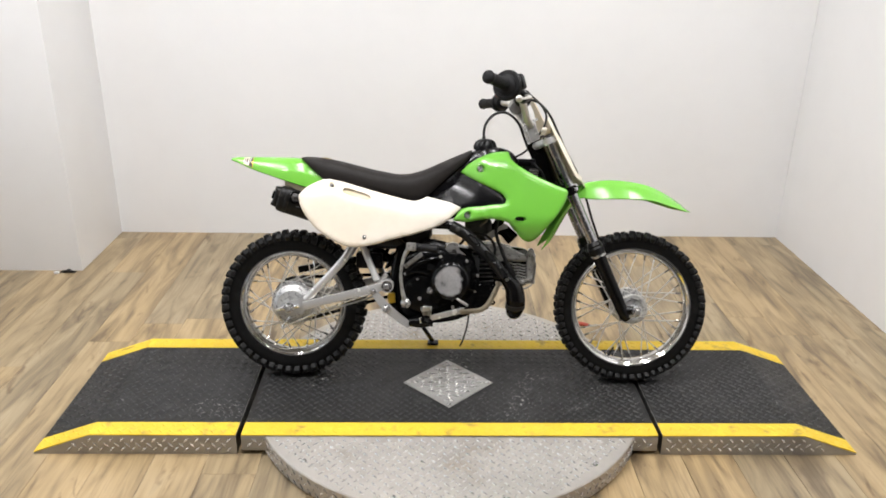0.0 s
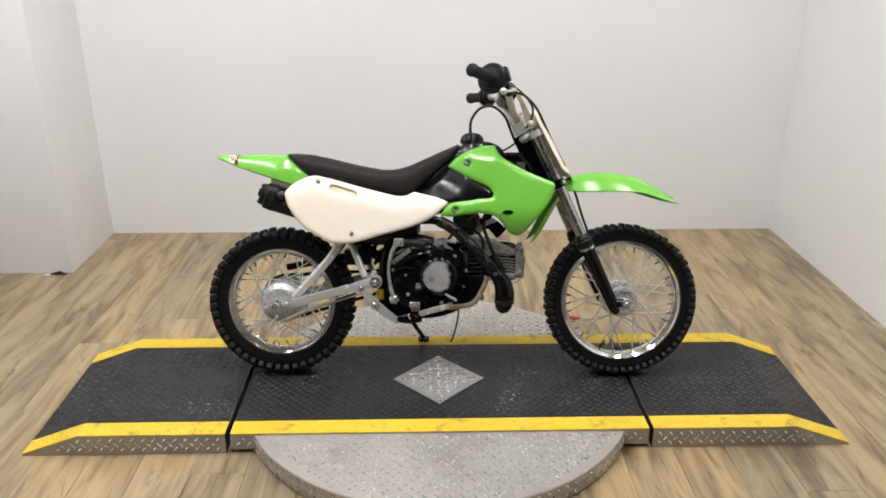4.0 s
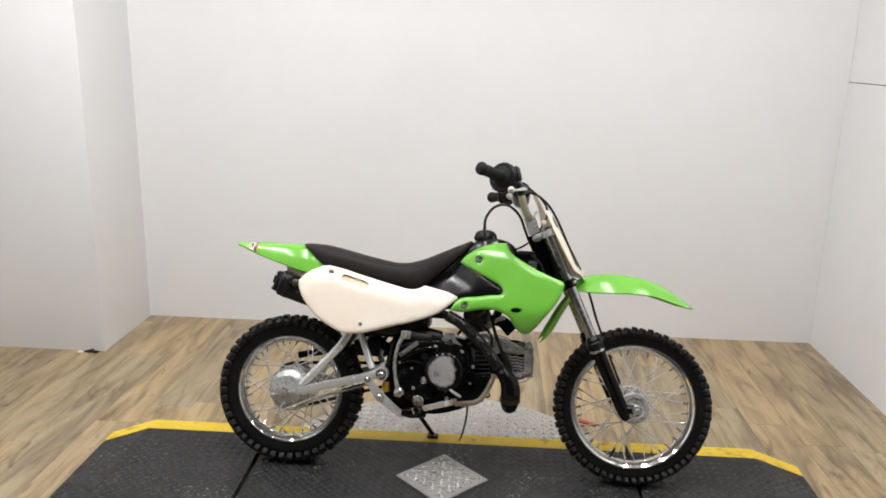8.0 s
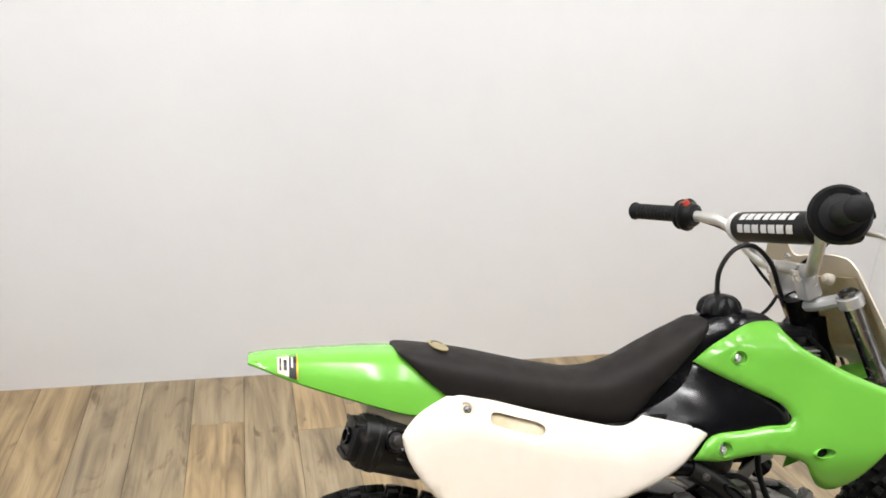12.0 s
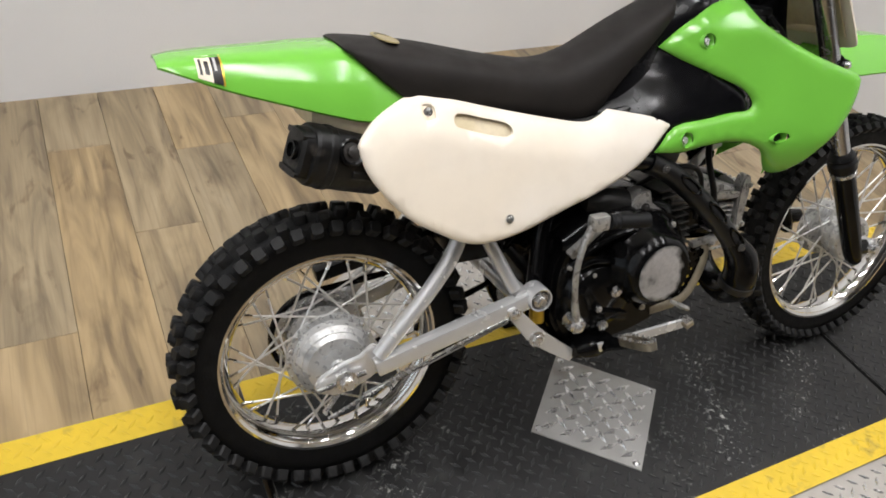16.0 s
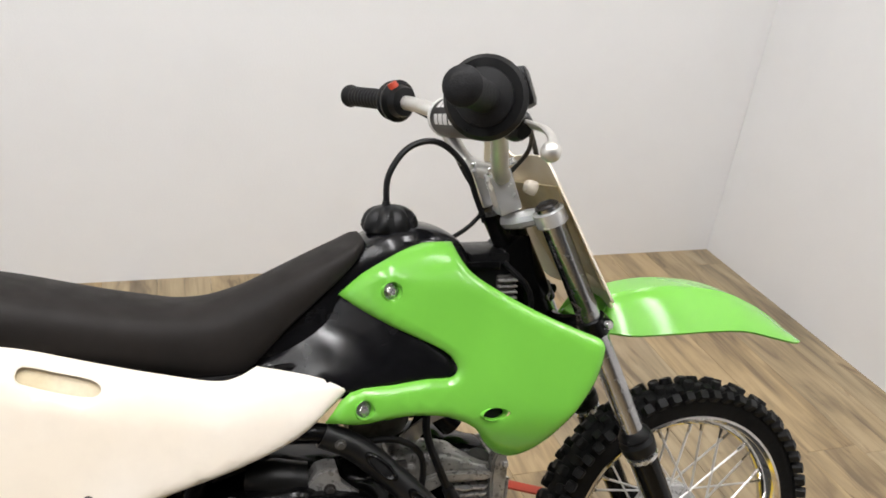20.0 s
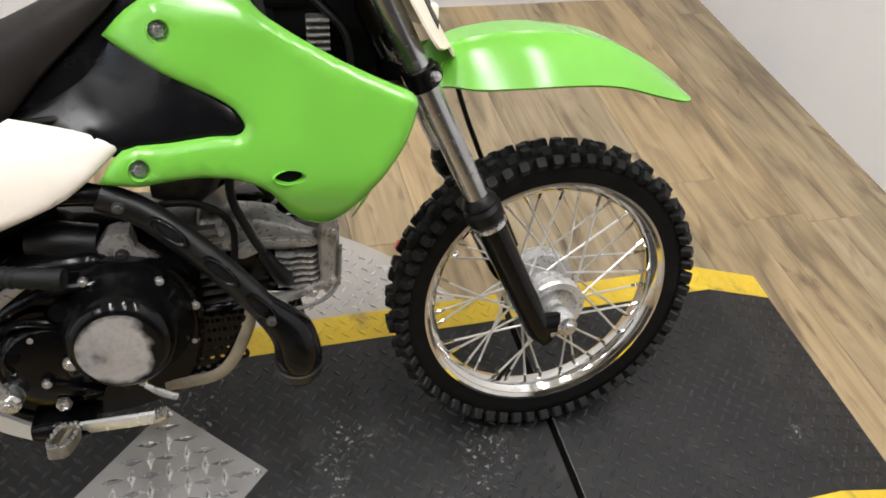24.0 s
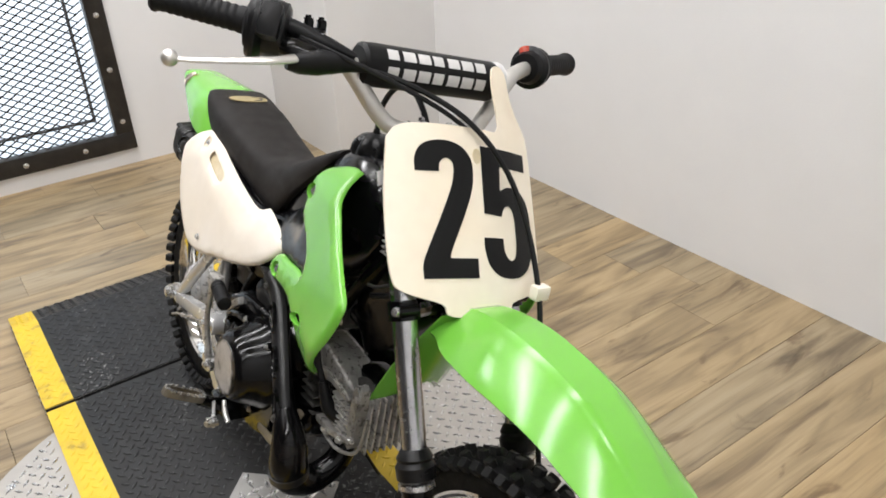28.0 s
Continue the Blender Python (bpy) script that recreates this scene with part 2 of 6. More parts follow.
def plank_material():
    m = bpy.data.materials.new("vinyl_plank")
    m.use_nodes = True
    nt = m.node_tree
    n, link = nt.nodes, nt.links.new
    b = n["Principled BSDF"]
    b.inputs["Roughness"].default_value = 0.4
    b.inputs["Specular IOR Level"].default_value = 0.75
    tc, info = n.new("ShaderNodeTexCoord"), n.new("ShaderNodeObjectInfo")
    comb, add = n.new("ShaderNodeCombineXYZ"), n.new("ShaderNodeVectorMath")
    mul = n.new("ShaderNodeMath")
    mul.operation = "MULTIPLY"
    mul.inputs[1].default_value = 53.0
    link(info.outputs["Random"], mul.inputs[0])
    for k in range(3):
        link(mul.outputs[0], comb.inputs[k])
    link(tc.outputs["Object"], add.inputs[0])
    link(comb.outputs[0], add.inputs[1])

    def layer(sx, sy, detail, distort=0.0):
        mp, t = n.new("ShaderNodeMapping"), n.new("ShaderNodeTexNoise")
        mp.inputs["Scale"].default_value = (sx, sy, 1)
        t.inputs["Scale"].default_value, t.inputs["Detail"].default_value, t.inputs["Distortion"].default_value = 1.0, detail, distort
        link(add.outputs[0], mp.inputs["Vector"])
        link(mp.outputs[0], t.inputs["Vector"])
        return t.outputs[0]

    def ramp(src, stops):
        r = n.new("ShaderNodeValToRGB")
        while len(r.color_ramp.elements) < len(stops):
            r.color_ramp.elements.new(0.5)
        for e, (p, c) in zip(r.color_ramp.elements, stops):
            e.position, e.color = p, (*c, 1)
        link(src, r.inputs[0])
        return r.outputs[0]

    broad = ramp(layer(17, 2.6, 4, 1.0), [(0.30, (0.155, 0.111, 0.062)), (0.42, (0.265, 0.198, 0.111)), (0.54, (0.365, 0.275, 0.155)), (0.66, (0.415, 0.318, 0.187)), (0.8, (0.335, 0.267, 0.168))])
    grain = ramp(layer(120, 2.6, 5, 0.3), [(0.3, (0.76, 0.74, 0.71)), (0.52, (1, 1, 1)), (0.8, (0.92, 0.91, 0.90))])
    knots = ramp(layer(16, 5.0, 4, 1.2), [(0.27, (0.48, 0.42, 0.36)), (0.38, (1, 1, 1)), (1.0, (1, 1, 1))])
    tone = ramp(info.outputs["Random"], [(0.0, (0.86, 0.88, 0.93)), (0.35, (0.97, 0.99, 1.03)), (0.65, (1.04, 1.01, 0.96)), (1.0, (1.16, 1.09, 0.96))])
    out = broad
    for other in (grain, knots, tone):
        x = n.new("ShaderNodeMix")
        x.data_type, x.blend_type = "RGBA", "MULTIPLY"
        x.inputs[0].default_value = 1.0
        link(out, x.inputs[6])
        link(other, x.inputs[7])
        out = x.outputs[2]
    link(out, b.inputs["Base Color"])
    bp = n.new("ShaderNodeBump")
    bp.inputs["Strength"].default_value, bp.inputs["Distance"].default_value = 0.6, 0.0006
    link(layer(90, 3, 3), bp.inputs["Height"])
    link(bp.outputs[0], b.inputs["Normal"])
    return m


PLANK = plank_material()


def glow(name, colour, strength):
    m = bpy.data.materials.new(name)
    m.use_nodes = True
    b = m.node_tree.nodes["Principled BSDF"]
    b.inputs["Base Color"].default_value = (*colour, 1)
    b.inputs["Emission Color"].default_value = (*colour, 1)
    b.inputs["Emission Strength"].default_value = strength
    return m


# ---- mesh helpers ----
from mathutils.geometry import delaunay_2d_cdt


def finish(bm, name, mat, sharp=35):
    bmesh.ops.recalc_face_normals(bm, faces=bm.faces)
    me = bpy.data.meshes.new(name)
    bm.to_mesh(me)
    bm.free()
    me.materials.append(mat)
    me.shade_smooth()
    me.set_sharp_from_angle(angle=radians(sharp))
    return me


def part(name, bm, mat, parent, label="", sharp=35):
    """One mesh object under a thing or under a part."""
    ob = new(name, finish(bm, name, mat, sharp) if isinstance(bm, bmesh.types.BMesh) else bm)
    ob.parent = parent
    return tagged(ob, label)


def thing(name, bm, mat, label, category, group="", kind="", sharp=35):
    return tagged(new(name, finish(bm, name, mat, sharp)), label, category, group, kind)


def empty(name, m, label, category, group=""):
    ob = new(name)
    ob.matrix_world = m
    return tagged(ob, label, category, group)


def box(x0, y0, z0, x1, y1, z1, bevel=0.0, bm=None, m=None, segments=2):
    own = bmesh.new()
    made = bmesh.ops.create_cube(own, size=1.0)["verts"]
    for v in made:
        v.co = Vector((x0 + (v.co.x + 0.5) * (x1 - x0), y0 + (v.co.y + 0.5) * (y1 - y0), z0 + (v.co.z + 0.5) * (z1 - z0)))
    if bevel:
        bmesh.ops.bevel(own, geom=own.edges[:], offset=bevel, segments=segments, profile=0.6, affect="EDGES")
    return merge(bm, own, m)


def merge(bm, own, m=None):
    if m is not None:
        bmesh.ops.transform(own, matrix=m, verts=own.verts)
    if bm is None:
        return own
    me = bpy.data.meshes.new("scratch")
    own.to_mesh(me)
    own.free()
    bm.from_mesh(me)
    bpy.data.meshes.remove(me)
    return bm


def rings(bm, loops, closed=True, caps=True, loop_around=False):
    """Skin a row of rings of equal length."""
    vs = [[bm.verts.new(p) for p in ring] for ring in loops]
    pairs = list(zip(vs, vs[1:])) + ([(vs[-1], vs[0])] if loop_around else [])
    for a, b in pairs:
        for i in range(len(a) if closed else len(a) - 1):
            j = (i + 1) % len(a)
            bm.faces.new((a[i], a[j], b[j], b[i]))
    if caps and not loop_around and closed:
        bm.faces.new(vs[0][::-1])
        bm.faces.new(vs[-1])
    return bm


def spline(points, steps=6):
    """A smooth line through the points (Catmull-Rom)."""
    p = [Vector(q) for q in points]
    p = [2 * p[0] - p[1], *p, 2 * p[-1] - p[-2]]
    out = []
    for a, b, c, d in zip(p, p[1:], p[2:], p[3:]):
        for k in range(steps):
            t = k / steps
            out.append(0.5 * (2 * b + (c - a) * t + (2 * a - 5 * b + 4 * c - d) * t * t + (3 * b - a - 3 * c + d) * t ** 3))
    return out + [p[-2]]


def tube(points, radius, seg=12, steps=6, bm=None, flat=1.0, up=(0, 1, 0)):
    """A round bar along a smooth line; radius: one number or one for each point; flat: height over width."""
    bm = bm or bmesh.new()
    line = spline(points, steps) if steps > 1 else [Vector(p) for p in points]
    radii = [radius] * len(points) if isinstance(radius, (int, float)) else list(radius)
    size = [r for a, b in zip(radii, radii[1:]) for r in (a + (b - a) * k / max(steps, 1) for k in range(max(steps, 1)))] + [radii[-1]]
    side = Vector(up)
    loops = []
    for i, p in enumerate(line):
        way = (line[min(i + 1, len(line) - 1)] - line[max(i - 1, 0)]).normalized()
        side = side - way * side.dot(way)
        if side.length < 1e-4:
            side = way.orthogonal()
        side.normalize()
        other = way.cross(side)
        loops.append([p + size[i] * (math.cos(a) * side + math.sin(a) * other * flat) for a in (2 * math.pi * k / seg for k in range(seg))])
    return rings(bm, loops)


def lathe(profile, m=None, seg=32, bm=None, closed=False):
    """Spin (radius, along) pairs about the local z axis."""
    own = bmesh.new()
    loops = [[Vector((r * math.cos(a), r * math.sin(a), h)) for a in (2 * math.pi * k / seg for k in range(seg))] for r, h in profile]
    rings(own, loops, caps=not closed, loop_around=closed)
    return merge(bm, own, m)


def axis_pose(at, way):
    """A pose whose z axis points along way."""
    return Matrix.Translation(at) @ Vector(way).to_track_quat("Z", "Y").to_matrix().to_4x4()


def bolt(at, way, r=0.007, h=0.006, bm=None):
    """A hexagon head on a washer."""
    m = axis_pose(at, way)
    bm = lathe([(r * 1.5, 0), (r * 1.5, h * 0.25), (r * 1.1, h * 0.3)], m, 16, bm)
    return lathe([(r, h * 0.25), (r, h * 0.9), (r * 0.85, h)], m, 6, bm)


def smooth_outline(points, steps=4, corners=()):
    """A closed smooth outline through (a, b) pairs; corners: the numbers of the points that stay sharp."""
    n = len(points)
    out = []
    for i in range(n):
        a, b, c, d = (Vector((*points[(i + k) % n], 0)) for k in (-1, 0, 1, 2))
        if i in corners:
            a = 2 * b - c
        if (i + 1) % n in corners:
            d = 2 * c - b
        for k in range(steps):
            t = k / steps
            q = 0.5 * (2 * b + (c - a) * t + (2 * a - 5 * b + 4 * c - d) * t * t + (3 * b - a - 3 * c + d) * t ** 3)
            out.append((q.x, q.y))
    return out


def edge_distance(p, outline):
    best = 9.0
    for (ax, ay), (bx, by) in zip(outline, outline[1:] + outline[:1]):
        dx, dy = bx - ax, by - ay
        k = max(0.0, min(1.0, ((p[0] - ax) * dx + (p[1] - ay) * dy) / (dx * dx + dy * dy + 1e-12)))
        best = min(best, math.hypot(p[0] - ax - k * dx, p[1] - ay - k * dy))
    return best


def inside(p, outline):
    hit = False
    for (ax, ay), (bx, by) in zip(outline, outline[1:] + outline[:1]):
        if (ay > p[1]) != (by > p[1]) and p[0] < (bx - ax) * (p[1] - ay) / (by - ay) + ax:
            hit = not hit
    return hit


def shell(outline, surface, thick=0.003, step=0.014, round_in=0.008, round_r=0.010, holes=()):
    """A moulded panel over an (x, z) outline: surface(x, z) is its y; its rim rolls in by round_in; thick goes towards the bike."""
    pts = [Vector(p) for p in outline]
    edges = [(i, (i + 1) % len(pts)) for i in range(len(pts))]
    for hole in holes:
        base = len(pts)
        pts += [Vector(p) for p in hole]
        edges += [(base + i, base + (i + 1) % len(hole)) for i in range(len(hole))]
    xs, zs = [p[0] for p in outline], [p[1] for p in outline]
    lines = [list(outline), *[list(h) for h in holes]]
    x = min(xs) + step * 0.5
    row = 0
    while x < max(xs):
        z = min(zs) + step * (0.5 if row % 2 else 0.0)
        while z < max(zs):
            if inside((x, z), lines[0]) and not any(inside((x, z), h) for h in lines[1:]) and min(edge_distance((x, z), l) for l in lines) > step * 0.35:
                pts.append(Vector((x, z)))
            z += step
        x += step * 0.87
        row += 1
    for k in (0.3, 0.9):
        for a, b, c in zip(outline[-1:] + outline[:-1], outline, outline[1:] + outline[:1]):
            tx, tz = c[0] - a[0], c[1] - a[1]
            ln = math.hypot(tx, tz) or 1
            for s in (1, -1):
                q = (b[0] - s * tz / ln * round_r * k, b[1] + s * tx / ln * round_r * k)
                if inside(q, lines[0]) and edge_distance(q, lines[0]) > round_r * k * 0.8 and not any(inside(q, h) for h in lines[1:]):
                    pts.append(Vector(q))
    vs, _, fs, *_ = delaunay_2d_cdt(pts, edges, [], 1 if not holes else 2, 1e-6)
    bm = bmesh.new()
    sign = 1 if surface(0.5 * (min(xs) + max(xs)), 0.5 * (min(zs) + max(zs))) < 0 else -1
    front, back = [], []
    for v in vs:
        roll = round_in * max(0.0, 1 - edge_distance(v, lines[0]) / round_r) ** 2
        for l in lines[1:]:
            roll += 0.0018 * max(0.0, 1 - edge_distance(v, l) / 0.004) ** 2
        y = surface(v[0], v[1]) + sign * roll
        front.append(bm.verts.new((v[0], y, v[1])))
        back.append(bm.verts.new((v[0], y + sign * thick, v[1])))
    for f in fs:
        cx, cz = sum(vs[i][0] for i in f) / len(f), sum(vs[i][1] for i in f) / len(f)
        if not inside((cx, cz), lines[0]) or any(inside((cx, cz), h) for h in lines[1:]):
            continue
        bm.faces.new([front[i] for i in f])
        bm.faces.new([back[i] for i in reversed(f)])
    pairs = dict(zip(front, back))
    for e in [e for e in bm.edges if e.is_boundary and e.verts[0] in pairs and e.verts[1] in pairs]:
        a, b = e.verts
        bm.faces.new((a, b, pairs[b], pairs[a]))
    loose = [v for v in bm.verts if not v.link_faces]
    bmesh.ops.delete(bm, geom=loose, context="VERTS")
    return bm


def mirrored(bm):
    own = bm.copy()
    for v in own.verts:
        v.co.y = -v.co.y
    bmesh.ops.reverse_faces(own, faces=own.faces[:])
    return own


def poly_prism(outline, h0, h1, m=None, bm=None, bevel=0.0):
    """An (x, y) outline raised from h0 to h1 along local z."""
    own = bmesh.new()
    f = own.faces.new([own.verts.new((*p, h0)) for p in outline])
    top = bmesh.ops.extrude_face_region(own, geom=[f])["geom"]
    for v in (g for g in top if isinstance(g, bmesh.types.BMVert)):
        v.co.z = h1
    if bevel:
        bmesh.ops.bevel(own, geom=[e for e in own.edges if abs(e.verts[0].co.z - h1) < 1e-6 and abs(e.verts[1].co.z - h1) < 1e-6], offset=bevel, segments=2, affect="EDGES")
    return merge(bm, own, m)

# ---- the room ----
X_LEFT, X_PILLAR, X_RIGHT, Y_BACK, Y_PILLAR, Y_FRONT, Y_BAY = -2.165, -1.582, 1.70, 1.505, 1.022, -4.6, -1.75
STRUCT = dict(kind="structure")
thing("wall_north", box(X_PILLAR - 0.02, Y_BACK, -0.05, X_RIGHT + 0.12, Y_BACK + 0.12, CEILING), WALL, "plain white painted back wall of the photo bay", "wall", **STRUCT)
thing("wall_east", box(X_RIGHT, Y_BAY, -0.05, X_RIGHT + 0.12, Y_BACK - 0.002, 1.245), WALL, "white painted side wall below a thin joint", "wall", **STRUCT)
thing("wall_east_upper", box(X_RIGHT + 0.004, Y_BAY, 1.249, X_RIGHT + 0.12, Y_BACK - 0.002, CEILING), WALL, "white painted side wall above a thin joint", "wall", **STRUCT)
thing("wall_pillar", box(X_LEFT - 0.12, Y_PILLAR, -0.05, X_PILLAR, Y_BACK + 0.12, CEILING, 0.004), WALL, "white boxed-in pillar standing out from the wall", "wall", **STRUCT)
WIN_Y0, WIN_Y1, WIN_Z0, WIN_Z1 = -0.66, 0.385, 0.068, 1.98
west = box(X_LEFT - 0.12, WIN_Y1, -0.05, X_LEFT, Y_PILLAR - 0.002, CEILING)
box(X_LEFT - 0.12, Y_BAY, -0.05, X_LEFT, WIN_Y0, CEILING, bm=west)
box(X_LEFT - 0.12, WIN_Y0, WIN_Z1, X_LEFT, WIN_Y1, CEILING, bm=west)
box(X_LEFT - 0.12, WIN_Y0, -0.05, X_LEFT, WIN_Y1, WIN_Z0, bm=west)
thing("wall_west", west, WALL, "white painted wall with a barred opening", "wall", **STRUCT)
for k, (a, b, c, d) in enumerate(((X_LEFT - 0.12, Y_FRONT - 0.12, X_RIGHT + 0.12, Y_FRONT), (X_LEFT - 0.12, Y_FRONT, X_LEFT, Y_BAY - 0.002), (X_RIGHT, Y_FRONT, X_RIGHT + 0.12, Y_BAY - 0.002))):
    thing("wall_south" if k == 0 else "wall_shop", box(a, b, -0.05, c, d, CEILING), SHOP, "dark grey workshop wall outside the white bay", "wall", **STRUCT)
thing("ceiling_shop", box(X_LEFT - 0.12, Y_FRONT - 0.12, CEILING, X_RIGHT + 0.12, Y_BAY - 0.002, CEILING + 0.1), SHOP, "dark grey workshop ceiling in front of the bay", "ceiling", **STRUCT)
thing("ceiling", box(X_LEFT - 0.12, Y_BAY, CEILING, X_RIGHT + 0.12, Y_BACK + 0.12, CEILING + 0.1), CEIL, "plain white ceiling above the bay", "ceiling", **STRUCT)
floor = thing("floor", box(X_LEFT - 0.12, Y_FRONT - 0.12, -0.12, X_RIGHT + 0.12, Y_BACK + 0.12, -0.006), SLAB, "wood-look vinyl plank floor in weathered tan and grey brown", "floor", **STRUCT)

for tx, ty, watts in TROFFERS:
    light = empty("ceiling_light", pose(tx, ty, CEILING), "long white fluorescent strip light on the ceiling", "lamp", "ceiling lights")
    f = box(-0.10, -0.92, -0.06, -0.08, 0.92, 0)
    for c in ((0.08, -0.92, -0.06, 0.10, 0.92, 0), (-0.08, -0.92, -0.06, 0.08, -0.89, 0), (-0.08, 0.89, -0.06, 0.08, 0.92, 0)):
        box(*c, bm=f)
    part("frame", f, CEIL, light)
    part("diffuser", box(-0.08, -0.89, -0.04, 0.08, 0.89, -0.03), glow("diffuser_glow", (1, 0.98, 0.95), 6.0), light, "glowing white diffuser")

# the barred opening with expanded metal
window = tagged(new("window_1", finish(box(X_LEFT - 0.09, WIN_Y0, WIN_Z0, X_LEFT - 0.08, WIN_Y1, WIN_Z1), "window_1", glow("daylight_pane", (0.80, 0.90, 1.0), 1.4))),
                "bright frosted window behind black expanded metal mesh", "window", kind="structure")
f = bmesh.new()
for c in ((WIN_Y0, WIN_Z0, WIN_Y1, WIN_Z0 + 0.07), (WIN_Y0, WIN_Z1 - 0.07, WIN_Y1, WIN_Z1), (WIN_Y0, WIN_Z0 + 0.07, WIN_Y0 + 0.07, WIN_Z1 - 0.07), (WIN_Y1 - 0.07, WIN_Z0 + 0.07, WIN_Y1, WIN_Z1 - 0.07)):
    box(X_LEFT - 0.03, c[0], c[1], X_LEFT + 0.02, c[2], c[3], 0.004, bm=f)
part("window_frame", f, IRON, window, "black iron frame")
for i in range(9):
    part("rivet", bolt((X_LEFT + 0.02, WIN_Y1 - 0.035, WIN_Z0 + 0.12 + i * 0.21), (1, 0, 0), 0.007, 0.006), STEEL, window)
for i in range(4):
    part("rivet", bolt((X_LEFT + 0.02, WIN_Y1 - 0.2 - i * 0.22, WIN_Z0 + 0.035), (1, 0, 0), 0.007, 0.006), STEEL, window)
SASH = 0.115
for c in ((WIN_Y0 + SASH, WIN_Z0 + SASH, WIN_Y1 - SASH, WIN_Z0 + SASH + 0.012), (WIN_Y0 + SASH, WIN_Z1 - SASH - 0.012, WIN_Y1 - SASH, WIN_Z1 - SASH), (WIN_Y0 + SASH, WIN_Z0 + SASH + 0.012, WIN_Y0 + SASH + 0.012, WIN_Z1 - SASH - 0.012), (WIN_Y1 - SASH - 0.012, WIN_Z0 + SASH + 0.012, WIN_Y1 - SASH, WIN_Z1 - SASH - 0.012)):
    part("glazing_bead", box(X_LEFT - 0.079, c[0], c[1], X_LEFT - 0.066, c[2], c[3], 0.002), SHOP, window, "thin grey bead round the glass")
net = bmesh.new()
PY, PZ = 0.050, 0.0145
for i in range(int((WIN_Y1 - WIN_Y0 - 0.14) / PY) + 1):
    for j in range(int((WIN_Z1 - WIN_Z0 - 0.14) / PZ) + 1):
        y, z = WIN_Y0 + 0.07 + i * PY + (PY / 2 if j % 2 else 0), WIN_Z0 + 0.07 + j * PZ
        if y + PY / 2 > WIN_Y1 - 0.06 or z + PZ > WIN_Z1 - 0.06:
            continue
        for s in (1, -1):
            a, b = Vector((X_LEFT - 0.005, y, z)), Vector((X_LEFT - 0.005, y + s * PY / 2, z + PZ))
            n = Vector((0, 0.0, 0.0028))
            net.faces.new([net.verts.new(p) for p in (a - n, b - n, b + n, a + n)])
            net.faces.new([net.verts.new(p) for p in (a + n, b + n, b + n - Vector((0.004, 0, 0)), a + n - Vector((0.004, 0, 0)))])
part("mesh_screen", net, IRON, window, "black expanded metal mesh")

# ---- the display platform ----
TOP, HALF, SEAM, SLOPE, TOE, BAND = 0.062, 0.284, 0.607, 1.03, 1.194, 0.062


def lozenges(places, z, bm=None, length=0.0235, width=0.0075, high=0.0022):
    """Raised tread marks: (x, y, heading, z offset) each a low boat-shaped ridge."""
    bm = bm or bmesh.new()
    for x, y, a, dz in places:
        c, s = math.cos(a), math.sin(a)
        def at(u, v, h):
            return bm.verts.new((x + u * c - v * s, y + u * s + v * c, z + dz + h))
        l, w = length / 2, width / 2
        base = [at(-l, 0, 0), at(0, -w, 0), at(l, 0, 0), at(0, w, 0)]
        tip = [at(-l * 0.55, 0, high), at(0, -w * 0.35, high), at(l * 0.55, 0, high), at(0, w * 0.35, high)]
        for i in range(4):
            bm.faces.new((base[i], base[(i + 1) % 4], tip[(i + 1) % 4], tip[i]))
        bm.faces.new(tip)
    return bm


def lattice(x0, y0, x1, y1, pitch, turn, keep=lambda x, y: True):
    """Places of a tread pattern with marks that lie crosswise to their neighbours."""
    out = []
    n = int(max(x1 - x0, y1 - y0) / pitch) + 3
    cx, cy = (x0 + x1) / 2, (y0 + y1) / 2
    for i in range(-n, n + 1):
        for j in range(-n, n + 1):
            u, v = i * pitch, j * pitch
            x, y = cx + u * math.cos(turn) - v * math.sin(turn), cy + u * math.sin(turn) + v * math.cos(turn)
            if x0 < x < x1 and y0 < y < y1 and keep(x, y):
                out.append((x, y, turn + (math.pi / 2 if (i + j) % 2 else 0), 0.0))
    return out




def ridge(x):
    """Height of the platform's top at x."""
    return TOP if abs(x) < SLOPE else TOP - (abs(x) - SLOPE) / (TOE - SLOPE) * (TOP - 0.004)


def strip(xs, y0, y1, lift, bm=None, depth=0.003):
    """A flat band that follows the top along x."""
    bm = bm or bmesh.new()
    loops = [[Vector((x, y0, ridge(x) + lift - depth)), Vector((x, y1, ridge(x) + lift - depth)), Vector((x, y1, ridge(x) + lift)), Vector((x, y0, ridge(x) + lift))] for x in xs]
    return rings(bm, loops)


def tread_on(x0, x1, y0, y1, keep=lambda x, y: True):
    out = []
    for x, y, a, _ in lattice(x0, y0, x1, y1, 0.0205, math.pi / 4, keep):
        out.append((x, y, a, ridge(x)))
    return out


# turntable under the middle
table = thing("turntable", lathe([(0.575, 0.0), (0.602, 0.004), (0.602, 0.056), (0.599, 0.059)], None, 96), TABLE, "round diamond-plate steel turntable standing on the floor", "turntable", sharp=30)
marks = lattice(-0.6, -0.6, 0.6, 0.6, 0.0225, math.pi / 4, lambda x, y: math.hypot(x, y) < 0.585 and abs(y) > HALF + 0.008)
part("tread", lozenges(marks, 0.0588, high=0.0032), MARKS, table, "raised tread marks").update_tag()
tagged(table.children[0], kind="stuff")
rim = lozenges([(u, v, a, 0.0) for u, v, a, _ in lattice(0.0, 0.0, 2 * math.pi * 0.602, 0.056, 0.0215, math.pi / 4, lambda u, v: 0.011 < v < 0.046)], 0.0, high=0.002)
for v in rim.verts:
    a, r = v.co.x / 0.602, 0.602 + v.co.z
    v.co = (r * math.cos(a), r * math.sin(a), v.co.y)
